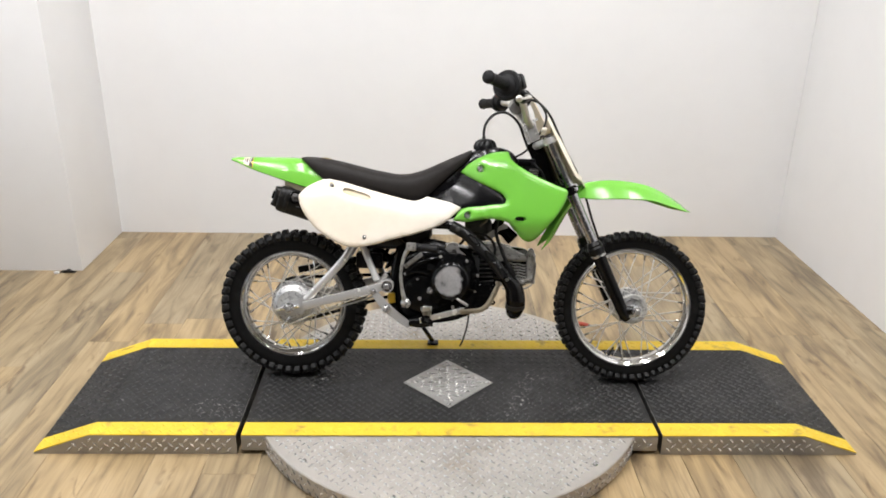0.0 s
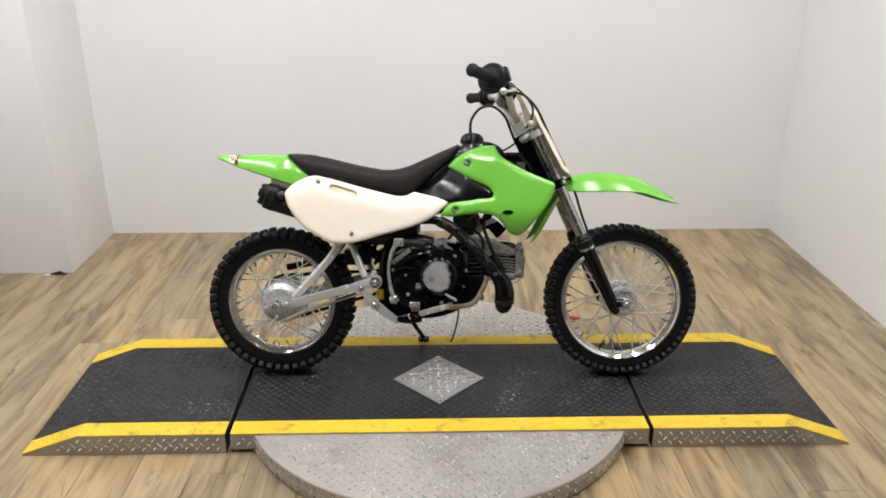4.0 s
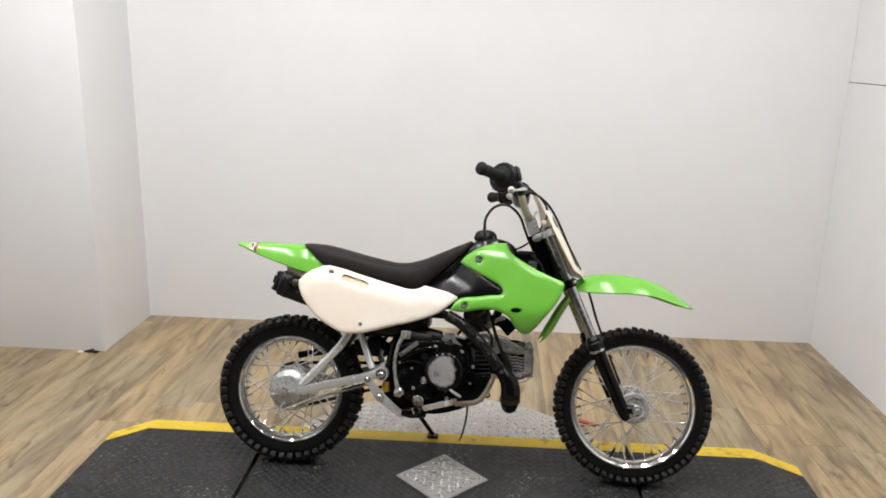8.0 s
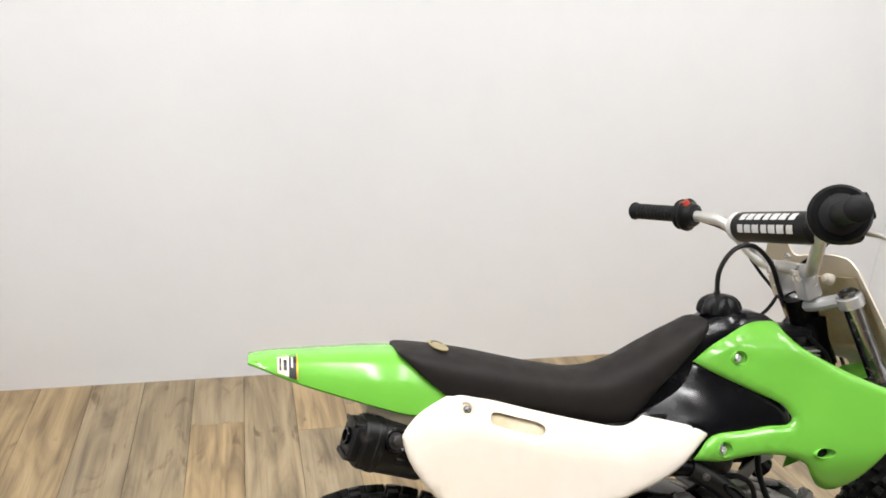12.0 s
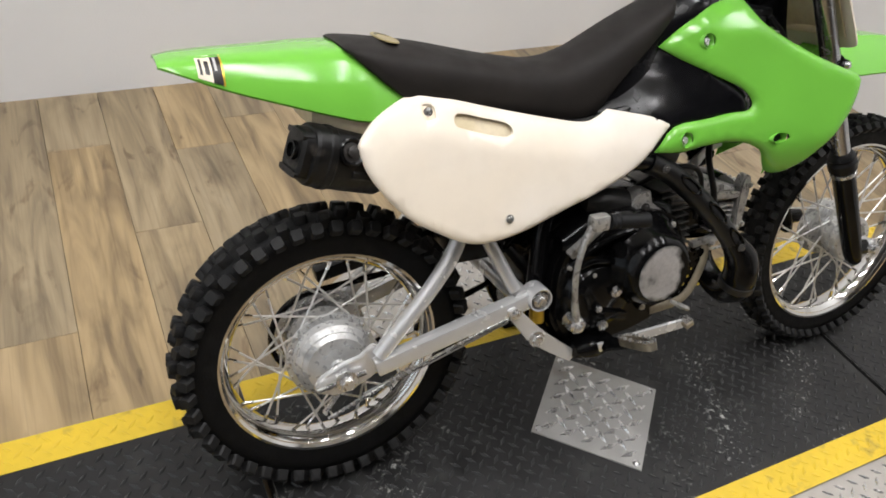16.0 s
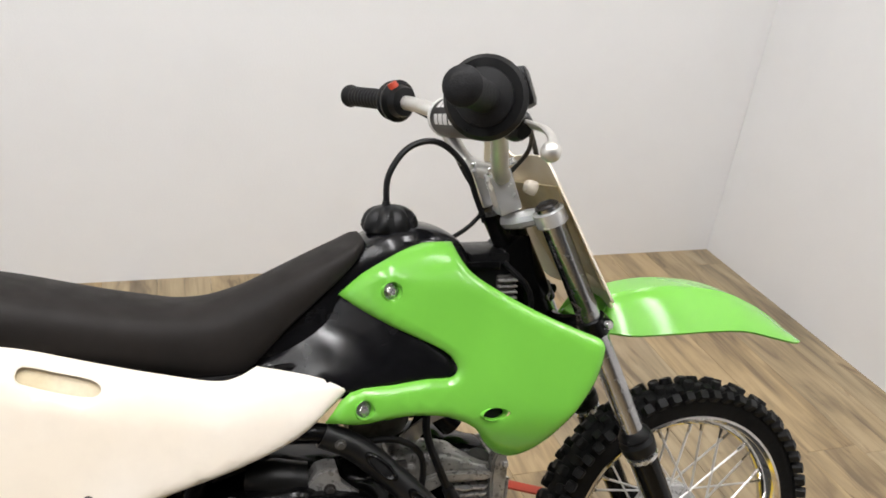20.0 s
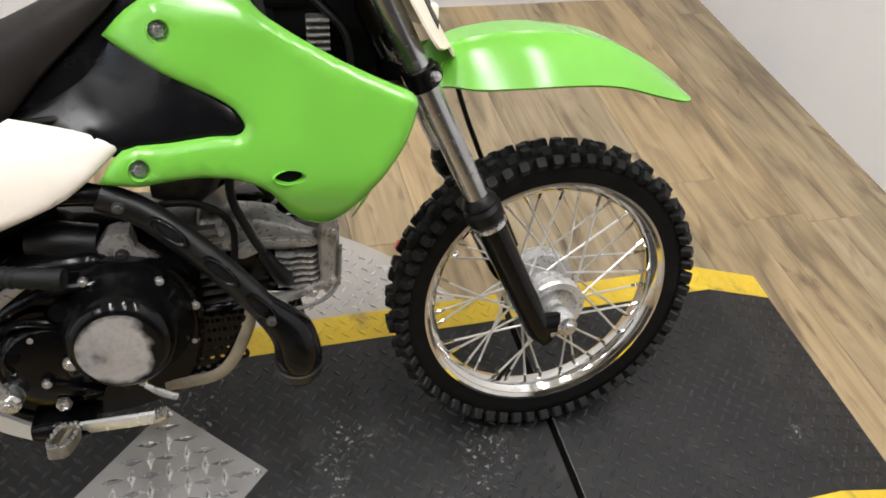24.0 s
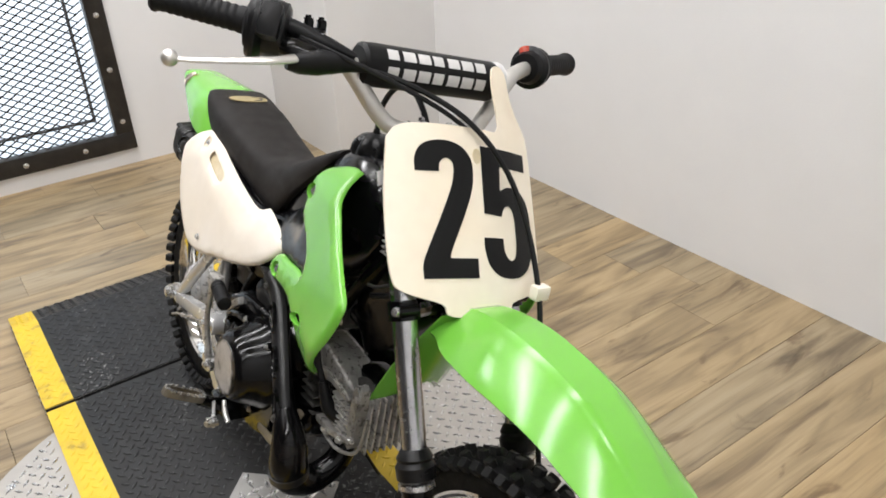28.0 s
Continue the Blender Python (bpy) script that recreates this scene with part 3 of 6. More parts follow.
tagged(part("rim_tread", rim, MARKS, table, "worn tread marks on the rim"), kind="stuff")
for a in range(0, 360, 30):
    x, y = 0.565 * math.cos(radians(a + 14)), 0.565 * math.sin(radians(a + 14))
    if abs(y) > HALF + 0.02:
        part("screw", bolt((x, y, 0.0588), (0, 0, 1), 0.006, 0.003), STEEL, table)

centre = thing("centre_deck", box(-SEAM + 0.007, -HALF, 0.012, SEAM - 0.005, HALF, TOP, 0.002), PLATE, "low steel deck piece with black tread plate top and yellow edges", "platform", "platform pieces", sharp=30)
for s in (1, -1):
    flank = lozenges([(x, v, a, 0.0) for x, v, a, _ in lattice(-SEAM + 0.02, 0.0, SEAM - 0.02, TOP, 0.0215, math.pi / 4, lambda x, v: 0.024 < v < TOP - 0.010 and abs(x) > 0.5)], 0.0)
    bmesh.ops.transform(flank, matrix=Matrix(((1, 0, 0, 0), (0, 0, s, s * HALF), (0, 1, 0, 0), (0, 0, 0, 1))), verts=flank.verts)
    tagged(part("flank_tread", flank, MARKS, centre), kind="stuff")
D = 0.1435


def shade_ends(ob):
    """The seam's deep shade put into colour: black end faces where two deck pieces meet."""
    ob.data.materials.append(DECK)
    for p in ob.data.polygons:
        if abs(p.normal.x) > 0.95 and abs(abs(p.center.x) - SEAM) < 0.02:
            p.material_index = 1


shade_ends(centre)


def off_diamond(x, y):
    return abs(x) + abs(y) > D + 0.012


part("black_top", strip((-SEAM + 0.008, SEAM - 0.006), -HALF + BAND, HALF - BAND, 0.0025), DECK, centre, "worn black tread plate")
t = part("tread", lozenges(tread_on(-SEAM + 0.02, SEAM - 0.02, -HALF + BAND + 0.012, HALF - BAND - 0.012, off_diamond), 0.0025), TREAD, centre, "worn black raised tread marks")
tagged(t, kind="stuff")
for s in (1, -1):
    y0, y1 = sorted((s * HALF, s * (HALF - BAND)))
    part("yellow_edge", strip((-SEAM + 0.008, SEAM - 0.006), y0, y1, 0.0035), YELLOW, centre, "scuffed safety yellow edge band")
    t = part("edge_tread", lozenges(tread_on(-SEAM + 0.02, SEAM - 0.02, y0 + 0.012, y1 - 0.012), 0.0035, high=0.0014), YELLOW, centre)
    tagged(t, kind="stuff")
inlay = part("steel_inlay", poly_prism([(-D, 0), (0, -D), (D, 0), (0, D)], TOP, TOP + 0.0055, bevel=0.001), PLATE, centre, "square diamond-plate steel cover set on its corner")
t = part("tread", lozenges(lattice(-D, -D, D, D, 0.0265, 0.0, lambda x, y: abs(x) + abs(y) < D - 0.016), TOP + 0.0055, length=0.039, width=0.0125, high=0.0036), MARKS, inlay)
tagged(t, kind="stuff")
for x, y in ((-D + 0.016, 0), (D - 0.016, 0), (0, D - 0.016), (0, -D + 0.016)):
    part("screw", bolt((x, y, TOP + 0.0055), (0, 0, 1), 0.0045, 0.003), STEEL, inlay)

for s in (1, -1):
    side = [(s * (SEAM + 0.007), 0.0), (s * TOE, 0.0), (s * TOE, 0.003), (s * SLOPE, TOP), (s * (SEAM + 0.007), TOP)]
    ob = bmesh.new()
    rings(ob, [[Vector((x, y, z)) for x, z in side] for y in (-HALF, HALF)])
    ramp = thing("ramp_end", ob, PLATE, "steel ramp end with black tread plate top and yellow edges", "platform", "platform pieces", sharp=20)
    shade_ends(ramp)
    xs = [s * v for v in (SEAM + 0.008, SLOPE, TOE - 0.001)]
    part("black_top", strip(xs, -HALF + BAND, HALF - BAND, 0.0025), DECK, ramp, "worn black tread plate", sharp=10)
    lo, hi = sorted((s * (SEAM + 0.02), s * (TOE - 0.015)))
    t = part("tread", lozenges(tread_on(lo, hi, -HALF + BAND + 0.012, HALF - BAND - 0.012), 0.0025), TREAD, ramp)
    tagged(t, kind="stuff")
    for k in (1, -1):
        y0, y1 = sorted((k * HALF, k * (HALF - BAND)))
        part("yellow_edge", strip(xs, y0, y1, 0.0035), YELLOW, ramp, "scuffed safety yellow edge band", sharp=10)
        t = part("edge_tread", lozenges(tread_on(lo, hi, y0 + 0.012, y1 - 0.012), 0.0035, high=0.0014), YELLOW, ramp)
        tagged(t, kind="stuff")
        # tread marks on the steel flank
        flank = bmesh.new()
        lozenges([(x, y, a, 0) for x, y, a, _ in lattice(SEAM + 0.02, -0.0, SLOPE + 0.07, TOP, 0.0215, math.pi / 4, lambda x, y: 0.012 < y < ridge(x) - 0.008)], 0.0, flank)
        bmesh.ops.transform(flank, matrix=Matrix(((s, 0, 0, 0), (0, 0, k, k * HALF), (0, 1, 0, 0), (0, 0, 0, 1))), verts=flank.verts)
        t = part("flank_tread", flank, MARKS, ramp)
        tagged(t, kind="stuff")

# a scrap on the floor at the foot of the pillar
rng = random.Random(12)
scrap = bmesh.new()
loops = []
for i in range(8):
    f = i / 7
    r = 0.003 + 0.0075 * math.sin(f * math.pi) * rng.uniform(0.8, 1.2)
    c = Vector((-1.668 + 0.068 * f, 0.998 + 0.004 * math.sin(i * 2.1), r * 0.8 + 0.001))
    loops.append([c + Vector((0, r * math.cos(k * math.pi / 4) * rng.uniform(0.8, 1.1), r * 0.8 * math.sin(k * math.pi / 4))) for k in range(8)])
scrap = thing("scrap", rings(scrap, loops), IRON, "dark torn scrap lying on the floor by the pillar", "scrap")
part("white_chip", box(-1.690, 0.982, 0.0005, -1.670, 0.996, 0.009, 0.002), WALL, scrap, "white plaster chip")

# ---- the dirt bike: x ahead, y to its left, z up from the tyres' line, leaning on its side stand ----
bike = empty("dirt_bike", pose(0.0003, 0.0411, 0.066, -15.2, 0, -1.9) @ Matrix.Scale(0.9923, 4), "small green and white dirt bike leaning on its side stand", "motorcycle")


def along(table, x):
    """Straight-line lookup in rows of (x, value, ...)."""
    if x <= table[0][0]:
        return table[0][1:]
    for a, b in zip(table, table[1:]):
        if x <= b[0]:
            k = (x - a[0]) / (b[0] - a[0])
            return tuple(p + (q - p) * k for p, q in zip(a[1:], b[1:]))
    return table[-1][1:]


def super_ring(x, w, z0, z1, n=24, power=0.5, y=0.0):
    out = []
    for k in range(n):
        a = 2 * math.pi * k / n
        c, s = math.cos(a), math.sin(a)
        out.append(Vector((x, y + w * math.copysign(abs(c) ** power, c), (z0 + z1) / 2 + (z1 - z0) / 2 * math.copysign(abs(s) ** power, s))))
    return out


def hull(table, steps=24, n=24, power=0.5):
    """A rounded body along x from rows of (x, half width, low, high)."""
    x0, x1 = table[0][0], table[-1][0]
    sm = [tuple(p) for p in spline([(r[0], r[1], 0) for r in table], 8)]
    low = [tuple(p) for p in spline([(r[0], r[2], 0) for r in table], 8)]
    top = [tuple(p) for p in spline([(r[0], r[3], 0) for r in table], 8)]
    loops = [super_ring(a[0], a[1], b[1], c[1], n, power) for a, b, c in zip(sm, low, top)]
    return rings(bmesh.new(), loops)


# wheels
def tyre_mesh(body, rim_r, half):
    """A round carcass about the y axis, narrow at the bead."""
    prof = []
    for k in range(21):
        a = math.pi * k / 20
        lip = 0.0011 if k in (3, 17) else 0.0
        across = -math.copysign(abs(math.cos(a)) ** 0.75, math.cos(a)) * half * (0.66 + 0.30 * math.sin(a))
        prof.append((rim_r + (body - rim_r) * math.sin(a) ** 0.8, across + math.copysign(lip, across)))
    prof += [(rim_r - 0.004, half * 0.5), (rim_r - 0.004, -half * 0.5)]
    own = lathe(prof, None, 80, None, closed=True)
    bmesh.ops.transform(own, matrix=Matrix.Rotation(radians(90), 4, "X"), verts=own.verts)
    return own


def block_mesh(lx, ly, h):
    """One tread block: x outwards, y along the tyre, z across."""
    own = bmesh.new()
    loops = [[Vector((hh, a * lx / 2 * k, b * ly / 2 * k)) for a, b in ((-1, -0.7), (-0.7, -1), (0.7, -1), (1, -0.7), (1, 0.7), (0.7, 1), (-0.7, 1), (-1, 0.7))] for hh, k in ((-0.006, 1.06), (h * 0.85, 0.96), (h, 0.86))]
    return finish(rings(own, loops), "tread_block", KNOB, 40)


def tread_blocks(wheel, radius, half, count, knob):
    """Staggered small blocks: pairs near the middle, pairs further out, and a shoulder block on each side at every step."""
    pitch = 2 * math.pi / count
    lx = 0.58 * pitch * radius
    body = radius - knob
    inner, outer, edge = block_mesh(lx, half * 0.34, knob), block_mesh(lx * 0.95, half * 0.38, knob), block_mesh(lx, half * 0.42, knob * 0.9)
    turn = Matrix.Rotation(radians(90), 4, "X")

    def place(ang, off, tilt, base):
        return turn @ Matrix.Rotation(ang, 4, "Z") @ Matrix.Translation((base, 0, off)) @ Matrix.Rotation(tilt, 4, "Y")

    far_side = bmesh.new()
    for i in range(count):
        a = i * pitch
        mesh, off, tilt, drop = (inner, 0.24, 0.12, 0.0005) if i % 2 else (outer, 0.50, 0.34, 0.004)
        for s in (1, -1):
            part("tread_block", mesh, None, wheel).matrix_basis = place(a, s * half * off, -s * tilt, body - drop)
        part("tread_block", edge, None, wheel).matrix_basis = place(a + 0.5 * pitch, -half * 0.82, 0.82, body - half * 0.24)
        own = bmesh.new()
        own.from_mesh(edge)
        merge(far_side, own, place(a + 0.5 * pitch, half * 0.82, -0.82, body - half * 0.24))
    tagged(part("shoulder_tread", far_side, KNOB, wheel, "row of shoulder tread blocks"), kind="stuff")


def rim_mesh(r, half):
    prof = [(r + 0.006, -half), (r + 0.004, -half + 0.003), (r - 0.004, -half + 0.004), (r - 0.010, -half * 0.62), (r - 0.014, -half * 0.35), (r - 0.014, half * 0.35), (r - 0.010, half * 0.62),
            (r - 0.004, half - 0.004), (r + 0.004, half - 0.003), (r + 0.006, half), (r + 0.002, half), (r - 0.007, half * 0.72), (r - 0.0005, half * 0.3), (r - 0.0005, -half * 0.3), (r - 0.007, -half * 0.72), (r + 0.002, -half)]
    prof = [(a - 0.0, b) for a, b in prof]
    own = lathe(prof, None, 80, None, closed=True)
    bmesh.ops.transform(own, matrix=Matrix.Rotation(radians(90), 4, "X"), verts=own.verts)
    return own


ROUND_Y = Matrix.Rotation(radians(90), 4, "X")     # local z to -y (the bike's right)
spoke_mesh = finish(tube([(0, 0, 0), (0, 0, 1)], 0.0019, 6, 1), "spoke", SPOKEM)
nipple_mesh = finish(tube([(0, 0, 0), (0, 0, 0.016)], [0.0032, 0.0028], 6, 1), "nipple", CHROME)


def spokes(wheel, n, flange_r, flange_y, rim_r):
    for i in range(n):
        side = 1 if i % 2 else -1
        lead = 1 if (i // 2) % 2 else -1
        a = 2 * math.pi * (i + 0.5) / n
        b = a - lead * radians(52)
        p = Vector((flange_r * math.cos(b), side * flange_y, flange_r * math.sin(b)))
        q = Vector((rim_r * math.cos(a), side * 0.005, rim_r * math.sin(a)))
        m = axis_pose(p, q - p)
        ob = part("spoke", spoke_mesh, None, wheel)
        ob.matrix_basis = m @ Matrix.Diagonal((1, 1, (q - p).length, 1))
        ob = part("nipple", nipple_mesh, None, wheel)
        ob.matrix_basis = axis_pose(q, p - q)


def drum(parts, m=None, seg=48):
    own = lathe(parts, None, seg)
    bmesh.ops.transform(own, matrix=ROUND_Y, verts=own.verts)
    if m is not None:
        bmesh.ops.transform(own, matrix=m, verts=own.verts)
    return own


REAR, FRONT = Vector((-0.502, 0, 0.236)), Vector((0.582, 0, 0.244))
rear = part("rear_wheel", drum([(0.0, 0.055), (0.020, 0.055), (0.024, 0.050), (0.052, 0.047), (0.060, 0.040), (0.062, 0.026), (0.070, 0.024), (0.070, 0.018), (0.060, 0.016), (0.040, 0.0), (0.034, -0.02), (0.056, -0.024), (0.056, -0.030), (0.03, -0.034), (0.0, -0.034)]), HUBM, bike, "spoked wheel with a silver drum hub and chrome rim")
rear.matrix_basis = Matrix.Translation(REAR)
part("tyre", tyre_mesh(0.2250, 0.168, 0.0435), RUBBER, rear, "black knobbly off-road tyre", sharp=28)
tread_blocks(rear, 0.2370, 0.0435, 48, 0.0115)
part("rim", rim_mesh(0.165, 0.0295), CHROME, rear, "chrome rim")
spokes(rear, 36, 0.066, 0.021, 0.152)
part("brake_plate", drum([(0.0, 0.066), (0.012, 0.066), (0.013, 0.060), (0.046, 0.056), (0.052, 0.050), (0.053, 0.040), (0.0, 0.040)]), HUBM, rear, "silver domed brake plate")
for k in range(18):
    a = 2 * math.pi * k / 18
    part("spoke_head", drum([(0.0, 0.0275), (0.003, 0.0272), (0.0036, 0.024), (0.0, 0.024)], Matrix.Translation((0.0655 * math.cos(a), 0, 0.0655 * math.sin(a))), 8), STEEL, rear)
part("brake_arm", tube([(0.014, -0.068, -0.018), (-0.010, -0.070, -0.045), (-0.028, -0.070, -0.070)], [0.008, 0.006, 0.006], 8, 3, flat=0.6), STEEL, rear, "dull steel brake arm")
part("axle_nut", bolt((0, -0.098, 0), (0, -1, 0), 0.011, 0.014), STEEL, rear)
part("sprocket", drum([(0.030, -0.052), (0.075, -0.052), (0.078, -0.050), (0.078, -0.048), (0.075, -0.046), (0.030, -0.046)]), STEEL, rear, "steel rear sprocket")

STEER = Matrix.Translation((0.30, 0, 0.76)) @ Matrix.Rotation(radians(1.0), 4, Vector((0.426, 0, -0.905)) * -1) @ Matrix.Translation((-0.30, 0, -0.76))


def steered(name, bm, mat, label="", parent=None, sharp=35):
    bmesh.ops.transform(bm, matrix=STEER, verts=bm.verts)
    return part(name, bm, mat, parent or bike, label, sharp)


front = part("front_wheel", drum([(0.0, 0.046), (0.016, 0.046), (0.018, 0.040), (0.036, 0.038), (0.040, 0.032), (0.041, 0.012), (0.030, 0.008), (0.030, -0.004), (0.056, -0.008), (0.058, -0.014), (0.058, -0.034), (0.02, -0.040), (0.0, -0.040)]), HUBM, bike, "spoked wheel with a silver hub and chrome rim")
front.matrix_basis = STEER @ Matrix.Translation(FRONT)
part("tyre", tyre_mesh(0.2352, 0.189, 0.0355), RUBBER, front, "black knobbly off-road tyre", sharp=28)
tread_blocks(front, 0.2455, 0.0355, 60, 0.0098)
part("rim", rim_mesh(0.186, 0.0255), CHROME, front, "chrome rim")
spokes(front, 36, 0.046, 0.018, 0.172)
part("hub_cover", drum([(0.0, 0.058), (0.012, 0.058), (0.013, 0.048), (0.030, 0.046), (0.034, 0.054), (0.044, 0.054), (0.047, 0.050), (0.047, 0.036), (0.0, 0.036)]), HUBM, front, "cast hub cover")
part("valve_stem", tube([(-0.06, 0.0, -0.163), (-0.045, -0.002, -0.135)], [0.004, 0.003], 8, 1), CABLE, front)
part("axle_nut", bolt((0, -0.098, 0), (0, -1, 0), 0.010, 0.012), STEEL, front)

# fork
F_DIR = Vector((0.426, 0, -0.905)).normalized()


def on_fork(z, y=0.0, ahead=0.0):
    """A point of the fork's line at height z, moved ahead across it."""
    return Vector((0.289 + (0.778 - z) * 0.4713, y, z)) + ahead * Vector((0.905, 0, 0.426))


for s in (-1, 1):
    y = s * 0.086
    leg = tube([on_fork(0.425, y), on_fork(0.405, y), on_fork(0.29, y), on_fork(0.235, y), on_fork(0.215, y, 0.004)], [0.0215, 0.0205, 0.0195, 0.018, 0.012], 16, 3)
    tube([on_fork(0.245, y), FRONT + Vector((0, y, 0))], [0.016, 0.015], 12, 1, leg)
    leg_ob = steered("fork_leg", leg, BLACKM, "satin black lower fork leg")
    steered("dust_seal", merge(lathe([(0.0215, -0.016), (0.025, -0.012), (0.026, 0.004), (0.022, 0.010), (0.024, 0.014), (0.0185, 0.024), (0.0164, 0.026)], axis_pose(on_fork(0.437, y), -F_DIR), 20), bmesh.new()), BLACKP, parent=leg_ob)
    steered("seal_ring", lathe([(0.0216, -0.004), (0.0235, -0.003), (0.0235, 0.003), (0.0216, 0.004)], axis_pose(on_fork(0.418, y), -F_DIR), 20), STEEL, parent=leg_ob)
    steered("fork_tube", tube([on_fork(0.42, y), on_fork(0.782, y)], 0.0162, 20, 1), HARDCHROME, "chrome fork tube")
    steered("fork_cap", lathe([(0.0158, -0.01), (0.0158, 0.005), (0.012, 0.008), (0.0095, 0.005), (0.0, 0.005)], axis_pose(on_fork(0.778, y), -F_DIR), 20), IRON, "dark fork cap")
top_clamp = bmesh.new()
for s in (-1, 1):
    lathe([(0.0163, -0.010), (0.0215, -0.009), (0.0215, 0.009), (0.0163, 0.010)], axis_pose(on_fork(0.768, s * 0.086), F_DIR), 20, top_clamp)
    tube([on_fork(0.768, s * 0.072), on_fork(0.768, s * 0.035, -0.03), on_fork(0.768, 0, -0.036)], [0.011, 0.013, 0.016], 10, 4, top_clamp)
steered("top_clamp", top_clamp, SILVER, "silver upper fork clamp")
low_clamp = bmesh.new()
for s in (-1, 1):
    lathe([(0.0163, -0.013), (0.0208, -0.012), (0.0208, 0.012), (0.0163, 0.013)], axis_pose(on_fork(0.617, s * 0.086), F_DIR), 20, low_clamp)
    tube([on_fork(0.617, s * 0.074), on_fork(0.617, s * 0.035, -0.026), on_fork(0.617, 0, -0.034)], [0.012, 0.014, 0.018], 10, 4, low_clamp)
    tube([on_fork(0.617, s * 0.078, 0.018), on_fork(0.617, s * 0.104, 0.014)], 0.0085, 12, 1, low_clamp)
steered("lower_clamp", low_clamp, BLACKM, "black lower fork clamp")
for s in (-1, 1):
    steered("clamp_bolt", lathe([(0.0, 0.005), (0.005, 0.0045), (0.0062, 0.002), (0.0062, -0.003), (0.0, -0.003)], axis_pose(on_fork(0.617, s * 0.106, 0.014), (0.3, s, 0.15)), 16), STEEL)
steered("steering_stem", tube([on_fork(0.60, 0, -0.034), on_fork(0.78, 0, -0.034)], 0.017, 16, 1), BLACKM)
steered("stem_nut", lathe([(0.019, -0.030), (0.021, -0.012), (0.0205, -0.002), (0.016, 0.006), (0.009, 0.009), (0, 0.010)], axis_pose(on_fork(0.772, 0, -0.040), -F_DIR), 24), BLACKP, "black steering head cap")

# handlebar
for s in (-1, 1):
    riser = box(-0.014, -0.016, -0.035, 0.014, 0.016, 0.022, 0.004, m=axis_pose((0.245, s * 0.034, 0.800), (-0.35, 0, 0.94)))
    steered("bar_clamp", riser, SILVER, "silver handlebar clamp")
    cap_bm = bmesh.new()
    for k in (-0.016, 0.016):
        bolt(Vector((0.245 + k * 0.9, s * 0.034, 0.824 + 0.4 * k)), (-0.35, 0, 0.94), 0.0045, 0.008, cap_bm)
    steered("clamp_screw", cap_bm, STEEL)
R_END, L_END = Vector((0.092, -0.332, 0.932)), Vector((0.107, 0.342, 0.904))
BAR = [R_END, (0.140, -0.245, 0.922), (0.186, -0.160, 0.911), (0.203, -0.128, 0.893), (0.225, -0.080, 0.832), (0.238, -0.054, 0.817), (0.239, 0, 0.816), (0.239, 0.060, 0.816), (0.228, 0.088, 0.830), (0.206, 0.138, 0.880), (0.188, 0.168, 0.895), (0.146, 0.245, 0.902), L_END]
handlebar = part("handlebar", tube(BAR, 0.0112, 14, 6), BARM, bike, "bead-blasted alloy handlebar")
part("crossbar", tube([(0.206, -0.135, 0.893), (0.208, 0.138, 0.880)], 0.007, 10, 1), BARM, handlebar)
PAD_A, PAD_B = Vector((0.208, -0.112, 0.893)), Vector((0.210, 0.118, 0.882))
pad_way = (PAD_B - PAD_A).normalized()
pad = part("crossbar_pad", lathe([(0.0, 0), (0.022, 0.0), (0.027, 0.004), (0.028, 0.02), (0.028, 0.21), (0.027, 0.226), (0.022, 0.23), (0, 0.23)], axis_pose(PAD_A, pad_way), 28), INK, bike, "black foam crossbar pad with white print")
part("pad_end", lathe([(0.0283, 0.0), (0.0288, 0.003), (0.0288, 0.012), (0.0283, 0.014)], axis_pose(PAD_B - pad_way * 0.019, pad_way), 28), PRINT, pad, "white end band")


def pad_bar(along_pad, length, ang, high):
    """A white printed bar wrapped on the pad."""
    own = bmesh.new()
    m = axis_pose(PAD_A, pad_way)
    loops = []
    for u in (along_pad, along_pad + length):
        loops.append([m @ Vector((0.0284 * math.cos(ang + k * high / 4 / 0.0284), 0.0284 * math.sin(ang + k * high / 4 / 0.0284), u)) for k in range(5)])
    rings(own, loops, closed=False, caps=False)
    return own


# the maker's word on the pad stands as plain white blocks, twice round its front and back
PAD_X = axis_pose((0, 0, 0), pad_way).to_3x3()
for face in ((1, 0, 0.35), (-1, 0, 0.35)):
    u = PAD_X.inverted() @ Vector(face)
    mid = math.atan2(u.y, u.x)
    for row in (-0.74, 0.12):
        x = 0.030
        for k in range(7):
            part("print_block", pad_bar(x, 0.0190 if k % 3 else 0.0165, mid + row + 0.05, 0.0150), PRINT, pad)
            x += 0.0235


def grip(end, inner):
    way = (inner - end).normalized()
    ln = (inner - end).length
    prof = [(0, -0.006), (0.009, -0.0055), (0.015, -0.0035), (0.0185, 0.000), (0.0190, 0.004), (0.0165, 0.008)]
    k = 0.014
    while k < ln - 0.016:
        prof += [(0.0165, k), (0.0155, k + 0.002), (0.0155, k + 0.004), (0.0165, k + 0.006)]
        k += 0.009
    prof += [(0.017, ln - 0.012), (0.030, ln - 0.008), (0.031, ln - 0.004), (0.026, ln), (0.012, ln)]
    return lathe(prof, axis_pose(end, way), 24)


